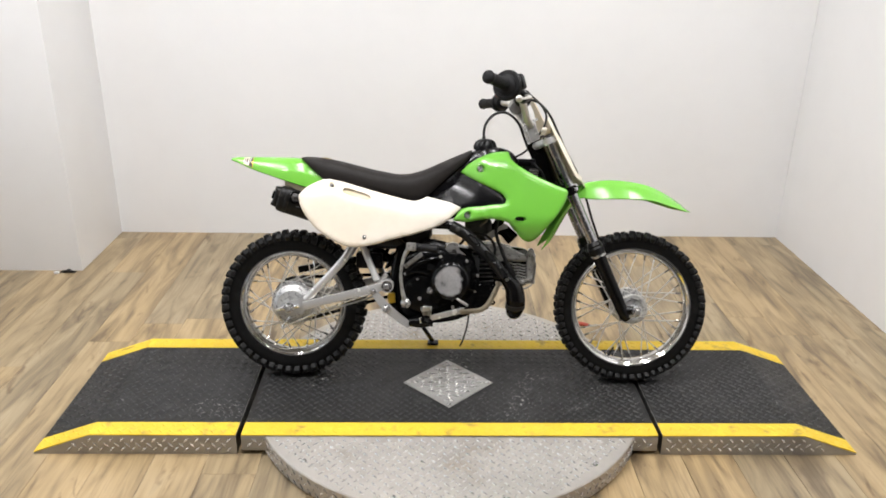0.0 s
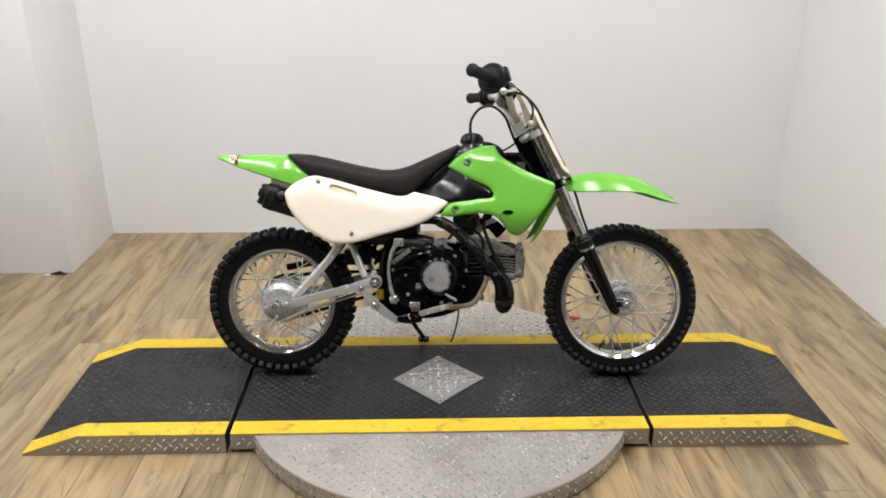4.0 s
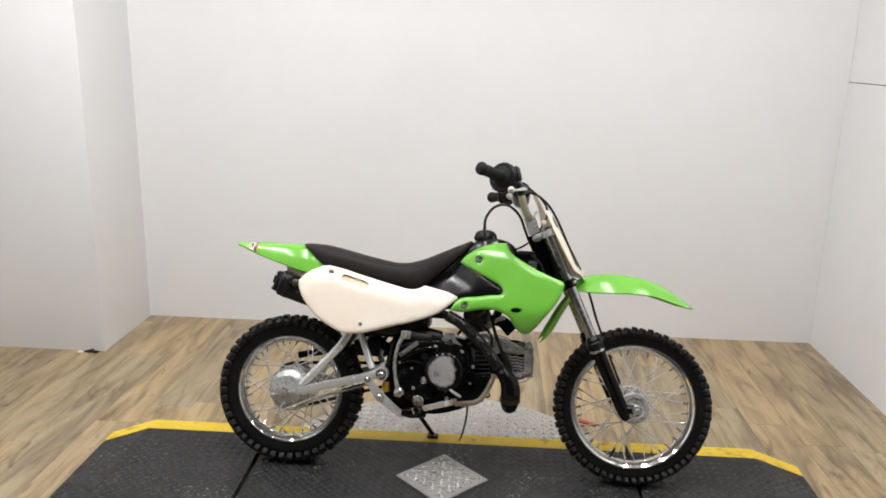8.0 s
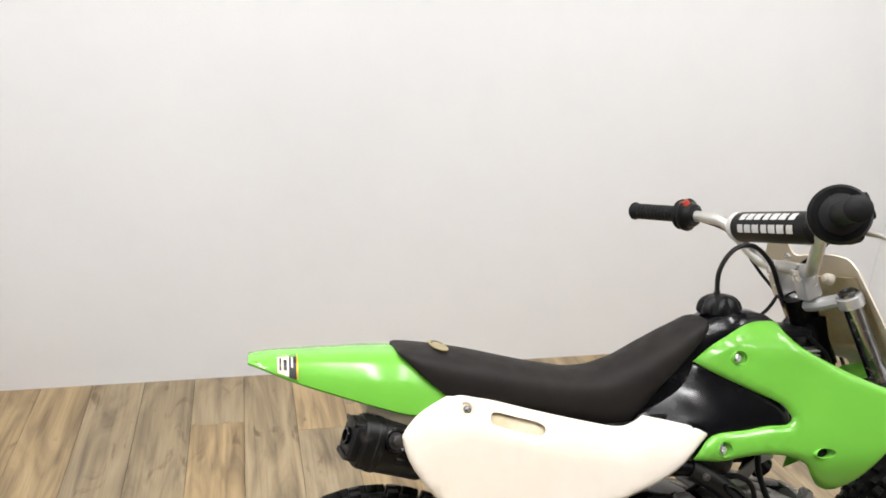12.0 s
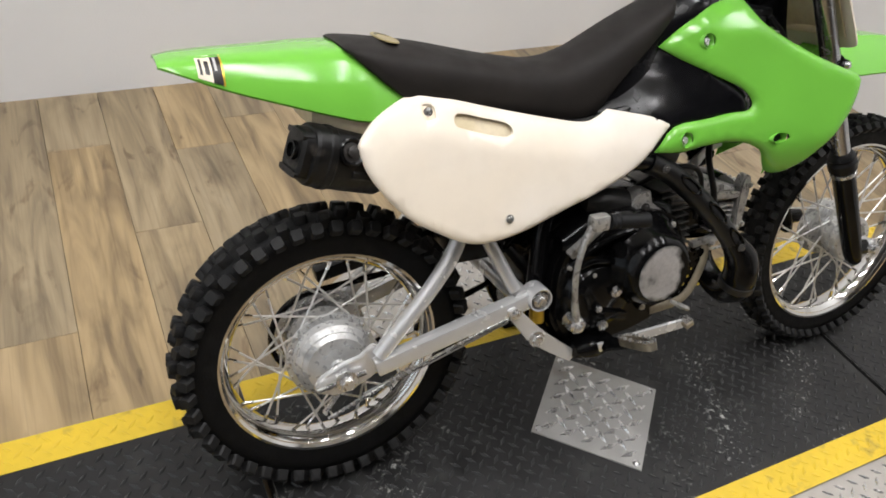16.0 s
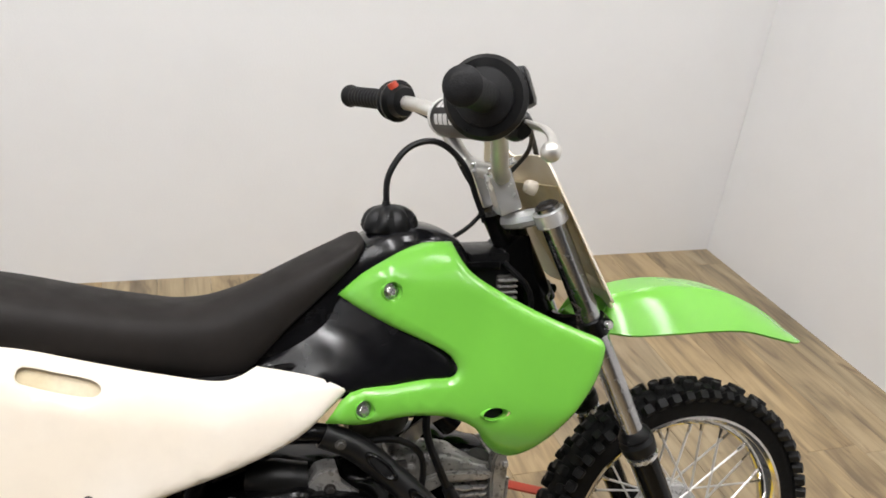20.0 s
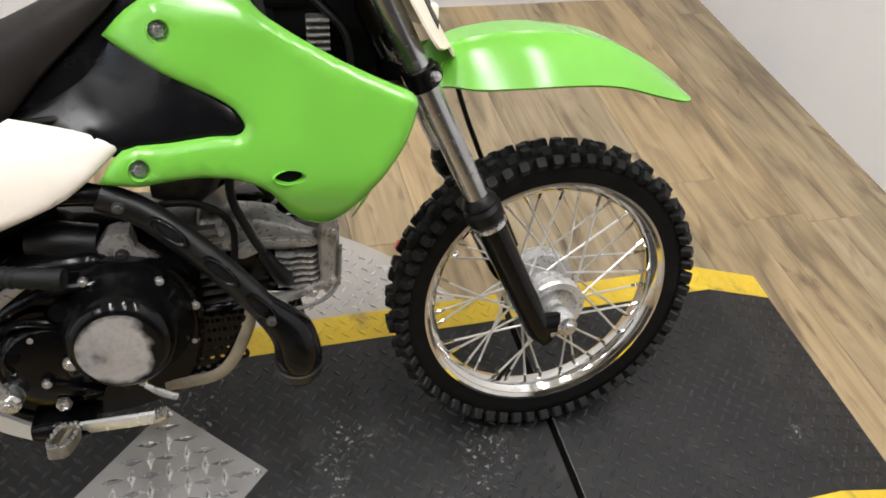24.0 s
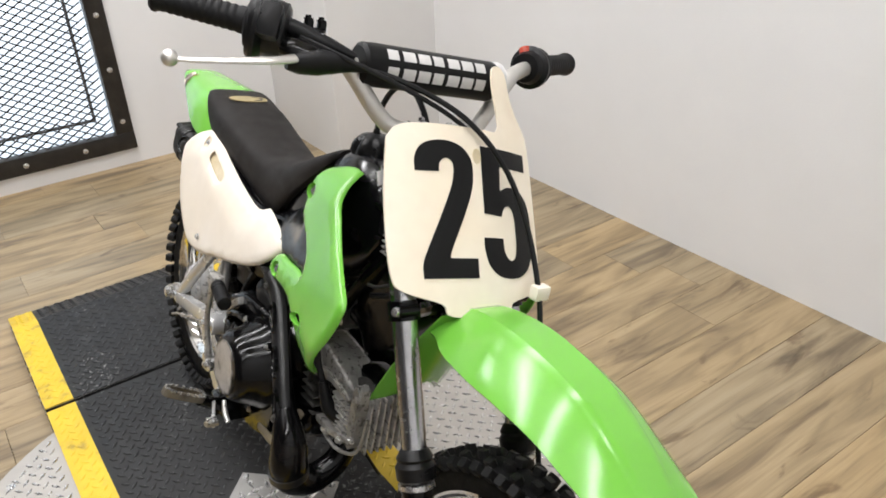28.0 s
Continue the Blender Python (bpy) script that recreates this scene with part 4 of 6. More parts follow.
L_IN, R_IN = Vector((0.158, 0.225, 0.901)), Vector((0.150, -0.228, 0.920))
part("grip", grip(L_END, L_IN), GRIPM, handlebar, "black ribbed rubber grip")
part("grip", grip(R_END, R_IN), GRIPM, handlebar, "black ribbed rubber grip")
lw, rw = (L_IN - L_END).normalized(), (R_IN - R_END).normalized()
perch = part("kill_switch", lathe([(0.012, 0), (0.030, 0.001), (0.033, 0.006), (0.033, 0.010), (0.026, 0.014), (0.022, 0.026), (0.012, 0.028)], axis_pose(L_IN + lw * 0.001, lw), 24), BLACKP, bike, "black kill switch block with a red button")
part("red_button", lathe([(0, 0.010), (0.009, 0.009), (0.010, 0)], axis_pose(L_IN + lw * 0.016 + Vector((-0.012, 0, 0.020)), (-0.5, 0, 0.85)), 14), REDP, perch, "small red button")
throttle = part("throttle_housing", lathe([(0.012, -0.006), (0.040, -0.005), (0.0445, 0.001), (0.0445, 0.006), (0.041, 0.010), (0.036, 0.014), (0.034, 0.036), (0.028, 0.040), (0.012, 0.040)], axis_pose(R_IN + rw * 0.001, rw), 32), BLACKP, bike, "black twist throttle housing with a round flange")
part("cable_elbow", box(-0.020, -0.022, 0.006, 0.048, 0.022, 0.034, 0.008, m=axis_pose(R_IN, rw) @ Matrix.Rotation(radians(160), 4, "Z")), BLACKP, throttle)
part("housing_screw", bolt(R_IN + rw * 0.02 + Vector((0.0, 0, 0.036)), (0, 0, 1), 0.004, 0.005), STEEL, throttle)
lever_perch = part("lever_perch", tube([(0.176, -0.212, 0.908), (0.190, -0.196, 0.902), (0.202, -0.176, 0.896), (0.210, -0.158, 0.894)], [0.009, 0.017, 0.018, 0.015], 14, 5, flat=0.8), BLACKM, bike, "black brake lever perch with rubber boot")
part("boot", tube([(0.204, -0.206, 0.884), (0.206, -0.190, 0.886), (0.209, -0.168, 0.889), (0.214, -0.148, 0.891), (0.222, -0.126, 0.890), (0.229, -0.106, 0.889)], [0.009, 0.0165, 0.0195, 0.017, 0.009, 0.0055], 16, 5, flat=0.75), CABLE, lever_perch, "black rubber boot")
part("cable_sleeve", tube([(0.162, -0.214, 0.930), (0.180, -0.186, 0.922), (0.200, -0.150, 0.910), (0.216, -0.120, 0.901)], [0.0105, 0.0105, 0.0095, 0.005], 14, 5), CABLE, throttle, "black rubber cable sleeve")
perch_way = Vector((0.46, 0.89, -0.02)).normalized()
part("perch_clamp", lathe([(0.0112, -0.012), (0.0165, -0.011), (0.0165, 0.011), (0.0112, 0.012)], axis_pose((0.184, -0.163, 0.911), perch_way), 20, closed=True), BLACKM, lever_perch, "black bar clamp")
for k in (-0.008, 0.008):
    part("clamp_ear", box(-0.006, -0.0045, -0.004, 0.006, 0.0045, 0.012, 0.002, m=Matrix.Translation(Vector((0.178, -0.161, 0.924)) + k * perch_way)), BLACKM, lever_perch)
    part("ear_bolt", bolt(Vector((0.176, -0.161, 0.935)) + k * perch_way, (-0.2, 0, 1), 0.0042, 0.005), BLACKM, lever_perch)
lever = part("brake_lever", tube([(0.208, -0.190, 0.893), (0.218, -0.225, 0.889), (0.208, -0.270, 0.883), (0.190, -0.310, 0.877), (0.180, -0.332, 0.875)], [0.008, 0.0068, 0.0055, 0.0046, 0.0042], 10, 5, flat=0.6), LEVERM, bike, "bare alloy front brake lever with ball end")
part("ball_end", lathe([(0.010 * math.sin(math.pi * k / 10), -0.010 * math.cos(math.pi * k / 10)) for k in range(11)], Matrix.Translation((0.178, -0.336, 0.875)), 16), LEVERM, lever)

# cables and hose
part("brake_cable", tube([(0.226, -0.115, 0.890), (0.262, -0.070, 0.882), (0.303, -0.002, 0.852), (0.338, 0.050, 0.800), (0.374, 0.080, 0.730), (0.418, 0.088, 0.649), (0.446, 0.086, 0.580), (0.472, 0.084, 0.50), (0.520, 0.080, 0.38), (0.560, 0.072, 0.285)], 0.0038, 8, 6), CABLE, bike, "black front brake cable")
part("throttle_cable", tube([(0.19, -0.185, 0.915), (0.228, -0.14, 0.900), (0.270, -0.068, 0.874), (0.294, 0.00, 0.842), (0.285, 0.055, 0.80), (0.235, 0.05, 0.735), (0.16, 0.03, 0.70)], 0.0033, 8, 6), CABLE, bike, "black throttle cable")
part("switch_wire", tube([(0.175, 0.205, 0.893), (0.205, 0.13, 0.868), (0.232, 0.075, 0.80), (0.262, 0.05, 0.75), (0.28, 0.03, 0.69)], 0.003, 8, 5), CABLE, bike, "thin black switch wire")
part("vent_hose", tube([(0.098, 0.0, 0.768), (0.101, 0.0, 0.812), (0.128, 0.002, 0.848), (0.168, 0.005, 0.855), (0.206, 0.008, 0.825), (0.226, 0.010, 0.780), (0.240, 0.010, 0.745)], 0.0043, 8, 6), CABLE, bike, "black fuel cap vent hose")

# number plate
P_UP, P_OUT = Vector((-0.490, 0, 0.872)).normalized(), Vector((0.872, 0, 0.490)).normalized()
P_MID = Vector((0.341, 0.002, 0.747))


def plate_at(u, v, lift=0.0):
    """The plate's face: u across (to the bike's left), v up; it bulges ahead in the middle."""
    u, v = u + 0.07 * v, v - 0.085 * u - 0.006  # it hangs a little askew
    return STEER @ (P_MID + Vector((0, u, 0)) + v * P_UP + P_OUT * (lift + 0.028 * (1 - (u / 0.13) ** 2) - 0.0165))


def on_plate(outline, lift0, lift1, step=0.012):
    """A sheet in plate coordinates with the plate's curve."""
    pts = [Vector(p) for p in outline]
    edges = [(i, (i + 1) % len(pts)) for i in range(len(pts))]
    u0, u1 = min(p.x for p in pts), max(p.x for p in pts)
    v0, v1 = min(p.y for p in pts), max(p.y for p in pts)
    raw = [tuple(p) for p in outline]
    u = u0 + step / 2
    while u < u1:
        v = v0 + step / 2
        while v < v1:
            if inside((u, v), raw) and edge_distance((u, v), raw) > step * 0.3:
                pts.append(Vector((u, v)))
            v += step
        u += step
    vs, _, fs, *_ = delaunay_2d_cdt(pts, edges, [], 1, 1e-6)
    own = bmesh.new()
    a = [own.verts.new(plate_at(v.x, v.y, lift1)) for v in vs]
    b = [own.verts.new(plate_at(v.x, v.y, lift0)) for v in vs]
    for f in fs:
        own.faces.new([a[i] for i in f])
        own.faces.new([b[i] for i in reversed(f)])
    back = dict(zip(a, b))
    for e in [e for e in own.edges if e.is_boundary and e.verts[0] in back and e.verts[1] in back]:
        p, q = e.verts
        own.faces.new((p, q, back[q], back[p]))
    return own


plate_line = smooth_outline([(-0.104, 0.074), (-0.100, 0.090), (-0.086, 0.102), (-0.05, 0.105), (0.02, 0.105), (0.045, 0.108), (0.052, 0.14), (0.058, 0.193), (0.085, 0.193), (0.092, 0.14), (0.105, 0.096), (0.108, 0.0), (0.106, -0.085), (0.092, -0.108), (0.050, -0.122), (0.042, -0.138), (-0.035, -0.138), (-0.048, -0.122), (-0.090, -0.106), (-0.104, -0.085), (-0.108, 0.0)], 4)
plate_line = [(u * (1.10 if u < 0 else 1.17 if v < 0.112 else 1.0 + 0.17 * max(0.0, (0.16 - v) / 0.048)), v) for u, v in plate_line]
plate_line = [(u - 0.07 * max(0.0, v - 0.105), v) for u, v in plate_line]
number_plate = part("number_plate", on_plate(plate_line, -0.003, 0.0), CREAM, bike, "yellowed white plastic front number plate with black 25")
part("plate_back", on_plate([(-0.094, 0.07), (-0.085, -0.09), (0.085, -0.09), (0.094, 0.07)], -0.006, -0.0034), BACKING, number_plate, "amber aged back of the plate, paler for light glowing through")
two = [(-0.085, 0.044), (-0.085, 0.060), (-0.078, 0.074), (-0.064, 0.081), (-0.044, 0.082), (-0.026, 0.076), (-0.014, 0.062), (-0.012, 0.042), (-0.016, 0.020), (-0.028, -0.010), (-0.046, -0.050), (-0.048, -0.060), (-0.012, -0.060), (-0.012, -0.084), (-0.080, -0.084), (-0.080, -0.066), (-0.072, -0.044), (-0.052, 0.002), (-0.041, 0.030), (-0.038, 0.050), (-0.042, 0.059), (-0.050, 0.060), (-0.056, 0.054), (-0.057, 0.044)]
five = [(0.010, 0.080), (0.080, 0.080), (0.080, 0.057), (0.036, 0.057), (0.034, 0.026), (0.046, 0.032), (0.060, 0.031), (0.074, 0.022), (0.082, 0.002), (0.083, -0.032), (0.078, -0.060), (0.064, -0.078), (0.046, -0.084), (0.026, -0.081), (0.013, -0.068), (0.008, -0.048), (0.008, -0.034), (0.034, -0.034), (0.035, -0.050), (0.041, -0.060), (0.049, -0.060), (0.054, -0.048), (0.055, -0.020), (0.053, 0.000), (0.046, 0.008), (0.038, 0.004), (0.034, -0.006), (0.010, -0.004)]
two = smooth_outline(two, 3, corners=(0, 11, 12, 13, 14, 23))
five = smooth_outline(five, 3, corners=(0, 1, 2, 3, 4, 16, 17, 26, 27))
two, five = ([(u * k + d, v * 1.05 - 0.002) for u, v in digit] for digit, k, d in ((two, 1.13, 0.015), (five, 1.29, 0.004)))
part("digit_two", on_plate(two, 0.0003, 0.0012), INK, number_plate, "black numeral 2")
part("digit_five", on_plate(five, 0.0003, 0.0012), INK, number_plate, "black numeral 5")
for u, v in ((0.010, 0.068),):
    part("amber_patch", on_plate([(u + 0.007 * math.cos(a), v + 0.010 * math.sin(a)) for a in (2 * math.pi * k / 12 for k in range(12))], 0.0002, 0.001), RECESS, number_plate)
part("plate_tab", box(-0.006, -0.010, -0.010, 0.010, 0.014, 0.010, 0.003, m=Matrix.Translation((0.416, 0.088, 0.649))), WHITE, number_plate, "cream cable guide tab")
part("plate_knob", lathe([(0, 0.012), (0.008, 0.010), (0.010, 0.003), (0.010, -0.004), (0, -0.004)], axis_pose((0.285, -0.045, 0.80), (-0.9, 0, 0.3)), 14), WHITE, number_plate, "cream mounting knob")

# front fender
def fender(rows, thick=0.003):
    """A curved mudguard with a raised flat crest between two folds: rows of (x, z of the crest, half width, drop at the sides)."""
    cols = [[tuple(p) for p in spline([(r[0], r[1], 0) for r in rows], 6)], [tuple(p) for p in spline([(r[0], r[2], r[3]) for r in rows], 6)]]
    loops = []
    for (x, z, _), (_, w, d) in zip(*cols):
        outer, inner = [], []
        for u in (-1, -0.97, -0.85, -0.7, -0.55, -0.42, -0.37, -0.33, -0.2, 0, 0.2, 0.33, 0.37, 0.42, 0.55, 0.7, 0.85, 0.97, 1):
            k = max(0.0, (abs(u) - 0.34) / 0.66)
            zz = z - d * (0.45 * k + 0.55 * k * k) - (0.0022 if abs(u) > 0.36 else 0.0) * min(1.0, d / 0.02) - 0.003 * (u * u if abs(u) < 0.34 else 0.1156)
            outer.append(Vector((x, w * u, zz)))
            inner.append(Vector((x, w * u * 0.97, zz - thick)))
        loops.append(outer + inner[::-1])
    return rings(bmesh.new(), loops)


steered("front_fender", fender([(0.372, 0.612, 0.048, 0.022), (0.405, 0.632, 0.060, 0.034), (0.44, 0.644, 0.074, 0.048), (0.50, 0.650, 0.084, 0.052), (0.56, 0.646, 0.085, 0.048), (0.62, 0.634, 0.083, 0.041), (0.68, 0.607, 0.077, 0.031), (0.724, 0.579, 0.068, 0.016), (0.742, 0.565, 0.056, 0.006), (0.750, 0.558, 0.042, 0.002)]), GREEN, "glossy green plastic front mudguard with a folded crest", sharp=40)
FLAP = spline([(0.400, 0.622, 0.050), (0.372, 0.578, 0.056), (0.343, 0.535, 0.060), (0.317, 0.488, 0.061), (0.296, 0.448, 0.060), (0.286, 0.430, 0.056)], 12)


def on_flap(v):
    k = min(v * 60, 59.999)
    return FLAP[int(k)].lerp(FLAP[int(k) + 1], k % 1)


flap = []
for k in range(15):
    outer = []
    for u in (-1, -0.9, -0.75, -0.55, -0.35, -0.15, 0, 0.15, 0.35, 0.55, 0.75, 0.9, 1):
        x, z, w = on_flap(k / 14 * (0.70 + 0.30 * abs(u) ** 1.3))
        outer.append(Vector((x + 0.030 * (1 - u * u), w * u, z + 0.014 * (1 - u * u))))
    flap.append(outer + [p + Vector((-0.003, 0, -0.001)) for p in outer[::-1]])
steered("fender_flap", rings(bmesh.new(), flap), GREEN, "green rear end of the front mudguard", sharp=50)

# tank, seat, tail
tank = part("fuel_tank", hull([(-0.095, 0.046, 0.566, 0.600), (-0.05, 0.054, 0.550, 0.632), (0.0, 0.054, 0.54, 0.674), (0.05, 0.048, 0.54, 0.722), (0.10, 0.060, 0.545, 0.746), (0.15, 0.058, 0.56, 0.746), (0.19, 0.050, 0.60, 0.730), (0.215, 0.034, 0.64, 0.695)], power=0.5), TANKM, bike, "satin black plastic fuel tank")
# a domed cap with eight finger scallops
loops = []
for h, r, deep in ((-0.008, 0.026, 0.0), (-0.002, 0.0345, 0.05), (0.003, 0.0365, 0.12), (0.010, 0.0355, 0.16), (0.018, 0.0325, 0.18), (0.024, 0.0275, 0.16), (0.028, 0.0205, 0.08), (0.030, 0.0130, 0.02), (0.031, 0.006, 0.0)):
    loops.append([Vector((0.103, 0, 0.742)) + Vector((1.06 * r * k * math.cos(a), 1.06 * r * k * math.sin(a), h)) for a, k in ((a, 1 - deep * (0.5 + 0.5 * math.cos(8 * a)) ** 2) for a in (2 * math.pi * q / 64 for q in range(64)))])
cap_ob = part("fuel_cap", rings(bmesh.new(), loops), BLACKP, bike, "black domed fuel cap with finger scallops")
part("cap_spout", lathe([(0.0, 0.006), (0.0048, 0.005), (0.006, 0.0), (0.007, -0.004)], Matrix.Translation((0.098, 0, 0.773)), 14), BLACKP, cap_ob)
# the seat: a slab with an upright flank, a rounded upper edge and a crowned top, from rows of (x, half width, low edge, top)
SEAT = [(-0.470, 0.046, 0.700, 0.7035), (-0.458, 0.060, 0.690, 0.7055), (-0.430, 0.070, 0.664, 0.7045), (-0.392, 0.073, 0.634, 0.700), (-0.347, 0.074, 0.623, 0.692), (-0.258, 0.070, 0.602, 0.671), (-0.205, 0.067, 0.589, 0.661), (-0.170, 0.065, 0.580, 0.656), (-0.135, 0.064, 0.572, 0.658), (-0.108, 0.064, 0.571, 0.665), (-0.084, 0.063, 0.581, 0.673), (-0.037, 0.060, 0.629, 0.694), (0.000, 0.056, 0.662, 0.711), (0.032, 0.050, 0.690, 0.725), (0.052, 0.044, 0.710, 0.734), (0.062, 0.034, 0.722, 0.736)]
SECTION = ((0.93, 0.0), (0.985, 0.06), (1.0, 0.30), (0.985, 0.50), (0.945, 0.66), (0.865, 0.79), (0.74, 0.875), (0.54, 0.94), (0.28, 0.985))
loops = []
for (x, w, _), (_, lo, hi) in zip(spline([(r[0], r[1], 0) for r in SEAT], 4), spline([(r[0], r[2], r[3]) for r in SEAT], 4)):
    right = [Vector((x, -0.003 - w * u, lo + (hi - lo) * v)) for u, v in SECTION]
    left = [Vector((x, -0.003 + w * u, lo + (hi - lo) * v)) for u, v in SECTION]
    loops.append(right + [Vector((x, -0.003, hi))] + left[::-1])
seat = part("seat", rings(bmesh.new(), loops), VINYL, bike, "black vinyl bench seat", sharp=42)
BADGE_M = Matrix.Translation((-0.398, -0.003, 0.7012)) @ Matrix.Rotation(radians(9), 4, "Y")
part("seat_badge", poly_prism([(0.014 * math.cos(a), 0.040 * math.copysign(abs(math.sin(a)) ** 0.8, math.sin(a))) for a in (2 * math.pi * k / 24 for k in range(24))], 0, 0.0015, BADGE_M, bevel=0.0008), BADGEM, seat, "tan oval badge with a dark printed arc")
for a0, a1, r0, r1 in ((0.35, 2.8, 0.60, 0.74),):
    arc = [(0.014 * r1 * math.cos(a0 + (a1 - a0) * k / 10), 0.042 * r1 * math.sin(a0 + (a1 - a0) * k / 10)) for k in range(11)]
    arc += [(0.014 * r0 * math.cos(a1 + (a0 - a1) * k / 10), 0.042 * r0 * math.sin(a1 + (a0 - a1) * k / 10)) for k in range(11)]
    part("badge_print", poly_prism(arc, 0.0015, 0.002, BADGE_M), IRON, seat)

tail_rows = [(-0.395, 0.664, 0.070, 0.040), (-0.425, 0.686, 0.077, 0.070), (-0.455, 0.699, 0.083, 0.082), (-0.50, 0.702, 0.083, 0.072), (-0.56, 0.702, 0.071, 0.054), (-0.62, 0.702, 0.058, 0.035), (-0.67, 0.701, 0.046, 0.014), (-0.694, 0.698, 0.034, 0.003)]
loops = []
for (x, z, _), (_, w, d) in zip(spline([(r[0], r[1], 0) for r in tail_rows], 6), spline([(r[0], r[2], r[3]) for r in tail_rows], 6)):
    us = [-1 + k / 6 for k in range(13)]
    outer = []
    for u in us:
        k = max(0.0, (abs(u) - 0.45) / 0.55)
        outer.append(Vector((x, w * (u if abs(u) < 0.45 else math.copysign(0.45 + 0.55 * math.sin(k * math.pi / 2), u)), z - d * k ** 1.6 - 0.002 * abs(u))))
    inner = [p + Vector((0, -p.y * 0.04, -0.003)) for p in outer]
    loops.append(outer + inner[::-1])
tail = part("rear_fender", rings(bmesh.new(), loops), GREEN, bike, "glossy green plastic rear mudguard", sharp=50)
for x0, x1, mat, q0, q1 in ((-0.651, -0.634, CREAM, 0.0, 0.95), (-0.634, -0.623, IRON, 0.0, 0.95), (-0.623, -0.621, GOLD, 0.0, 0.95), (-0.648, -0.645, IRON, 0.2, 0.8), (-0.642, -0.637, IRON, 0.3, 0.75), (-0.631, -0.628, PRINT, 0.15, 0.6)):
    st = bmesh.new()
    pts = []
    for x in (x0, x1):
        w, z = along([(-0.67, 0.046, 0.701), (-0.62, 0.058, 0.702), (-0.56, 0.071, 0.702)], x)
        d = along([(-0.67, 0.014), (-0.62, 0.035), (-0.56, 0.054)], x)[0]
        pts.append([Vector((x, -w * (0.45 + 0.55 * math.sin(q * math.pi / 2)) - (0.0012 if q1 > 0.9 else 0.0017), z - d * q ** 1.6 - 0.001)) for q in (q0 + (q1 - q0) * k / 4 for k in range(5))])
    rings(st, pts, closed=False, caps=False)
    part("sticker", st, mat, tail, "worn white and black sticker")
part("inner_fender", hull([(-0.520, 0.064, 0.606, 0.645), (-0.47, 0.074, 0.578, 0.655), (-0.40, 0.076, 0.55, 0.645), (-0.33, 0.07, 0.52, 0.62)], power=0.7), RECESS, bike, "amber plastic inner mudguard")


# side panels and shrouds
PANEL_TOP = [(-0.471, 0.600), (-0.38, 0.641), (-0.258, 0.609), (-0.125, 0.577), (-0.1, 0.579), (-0.076, 0.590), (0.04, 0.564)]


def panel_y(x, z):
    """The panel's outer face: nearly upright, rolled in towards the seat along its upper edge."""
    below = max(0.0, along(PANEL_TOP, x)[0] - z)
    roll = 0.017 * max(0.0, 1 - below / 0.05) ** 1.5 * max(0.0, min(1.0, (x + 0.48) / 0.08)) * max(0.0, min(1.0, (0.04 - x) / 0.1))
    return -(0.127 - 0.2 * (z - 0.466) + 0.005 * math.sin(max(0, min(1, (x + 0.46) / 0.5)) * math.pi)) + 0.03 * max(0.0, x + 0.2) + roll


PANEL = smooth_outline([(-0.471, 0.580), (-0.463, 0.598), (-0.441, 0.617), (-0.408, 0.633), (-0.380, 0.641), (-0.345, 0.633), (-0.258, 0.609), (-0.171, 0.587), (-0.125, 0.577), (-0.100, 0.579), (-0.076, 0.590), (0.040, 0.564), (0.012, 0.540), (-0.031, 0.507), (-0.10, 0.480), (-0.17, 0.462), (-0.24, 0.442), (-0.29, 0.435), (-0.325, 0.438), (-0.365, 0.456), (-0.414, 0.488), (-0.455, 0.538)], 4, corners=(10, 11))
SLOT = smooth_outline([(-0.335, 0.606), (-0.327, 0.613), (-0.296, 0.605), (-0.258, 0.594), (-0.248, 0.584), (-0.257, 0.576), (-0.290, 0.583), (-0.322, 0.593), (-0.333, 0.598)], 3)


TAB_HOLE = smooth_outline([(-0.3795, 0.614), (-0.379, 0.626), (-0.373, 0.629), (-0.365, 0.627), (-0.361, 0.622), (-0.361, 0.612), (-0.366, 0.609), (-0.374, 0.609)], 2)


def shroud_y(x, z):
    """The shroud's outer face: it flares out ahead and curls in below and above."""
    flat = -(0.119 + 0.19 * (x - 0.053) - 0.24 * (z - 0.539)) - 0.09 * max(0.0, x - 0.215)
    curl = 13.0 * max(0.0, z - 0.685) ** 2 + 0.4 * max(0.0, 0.085 - x) * max(0.0, min(1.0, (z - 0.57) / 0.07)) + 0.24 * max(0.0, 0.535 - z) + 5.0 * max(0.0, 0.53 - z) ** 2
    return flat + curl - 0.004 * math.exp(-((x - 0.22) ** 2 + (z - 0.58) ** 2) / 0.006) + 0.35 * max(0.0, 0.03 - x) * max(0.0, (z - 0.63) * 20)


def round_hole(x, z, rx, rz, n=16):
    return [(x + rx * math.cos(2 * math.pi * k / n), z + rz * math.sin(2 * math.pi * k / n)) for k in range(n)]


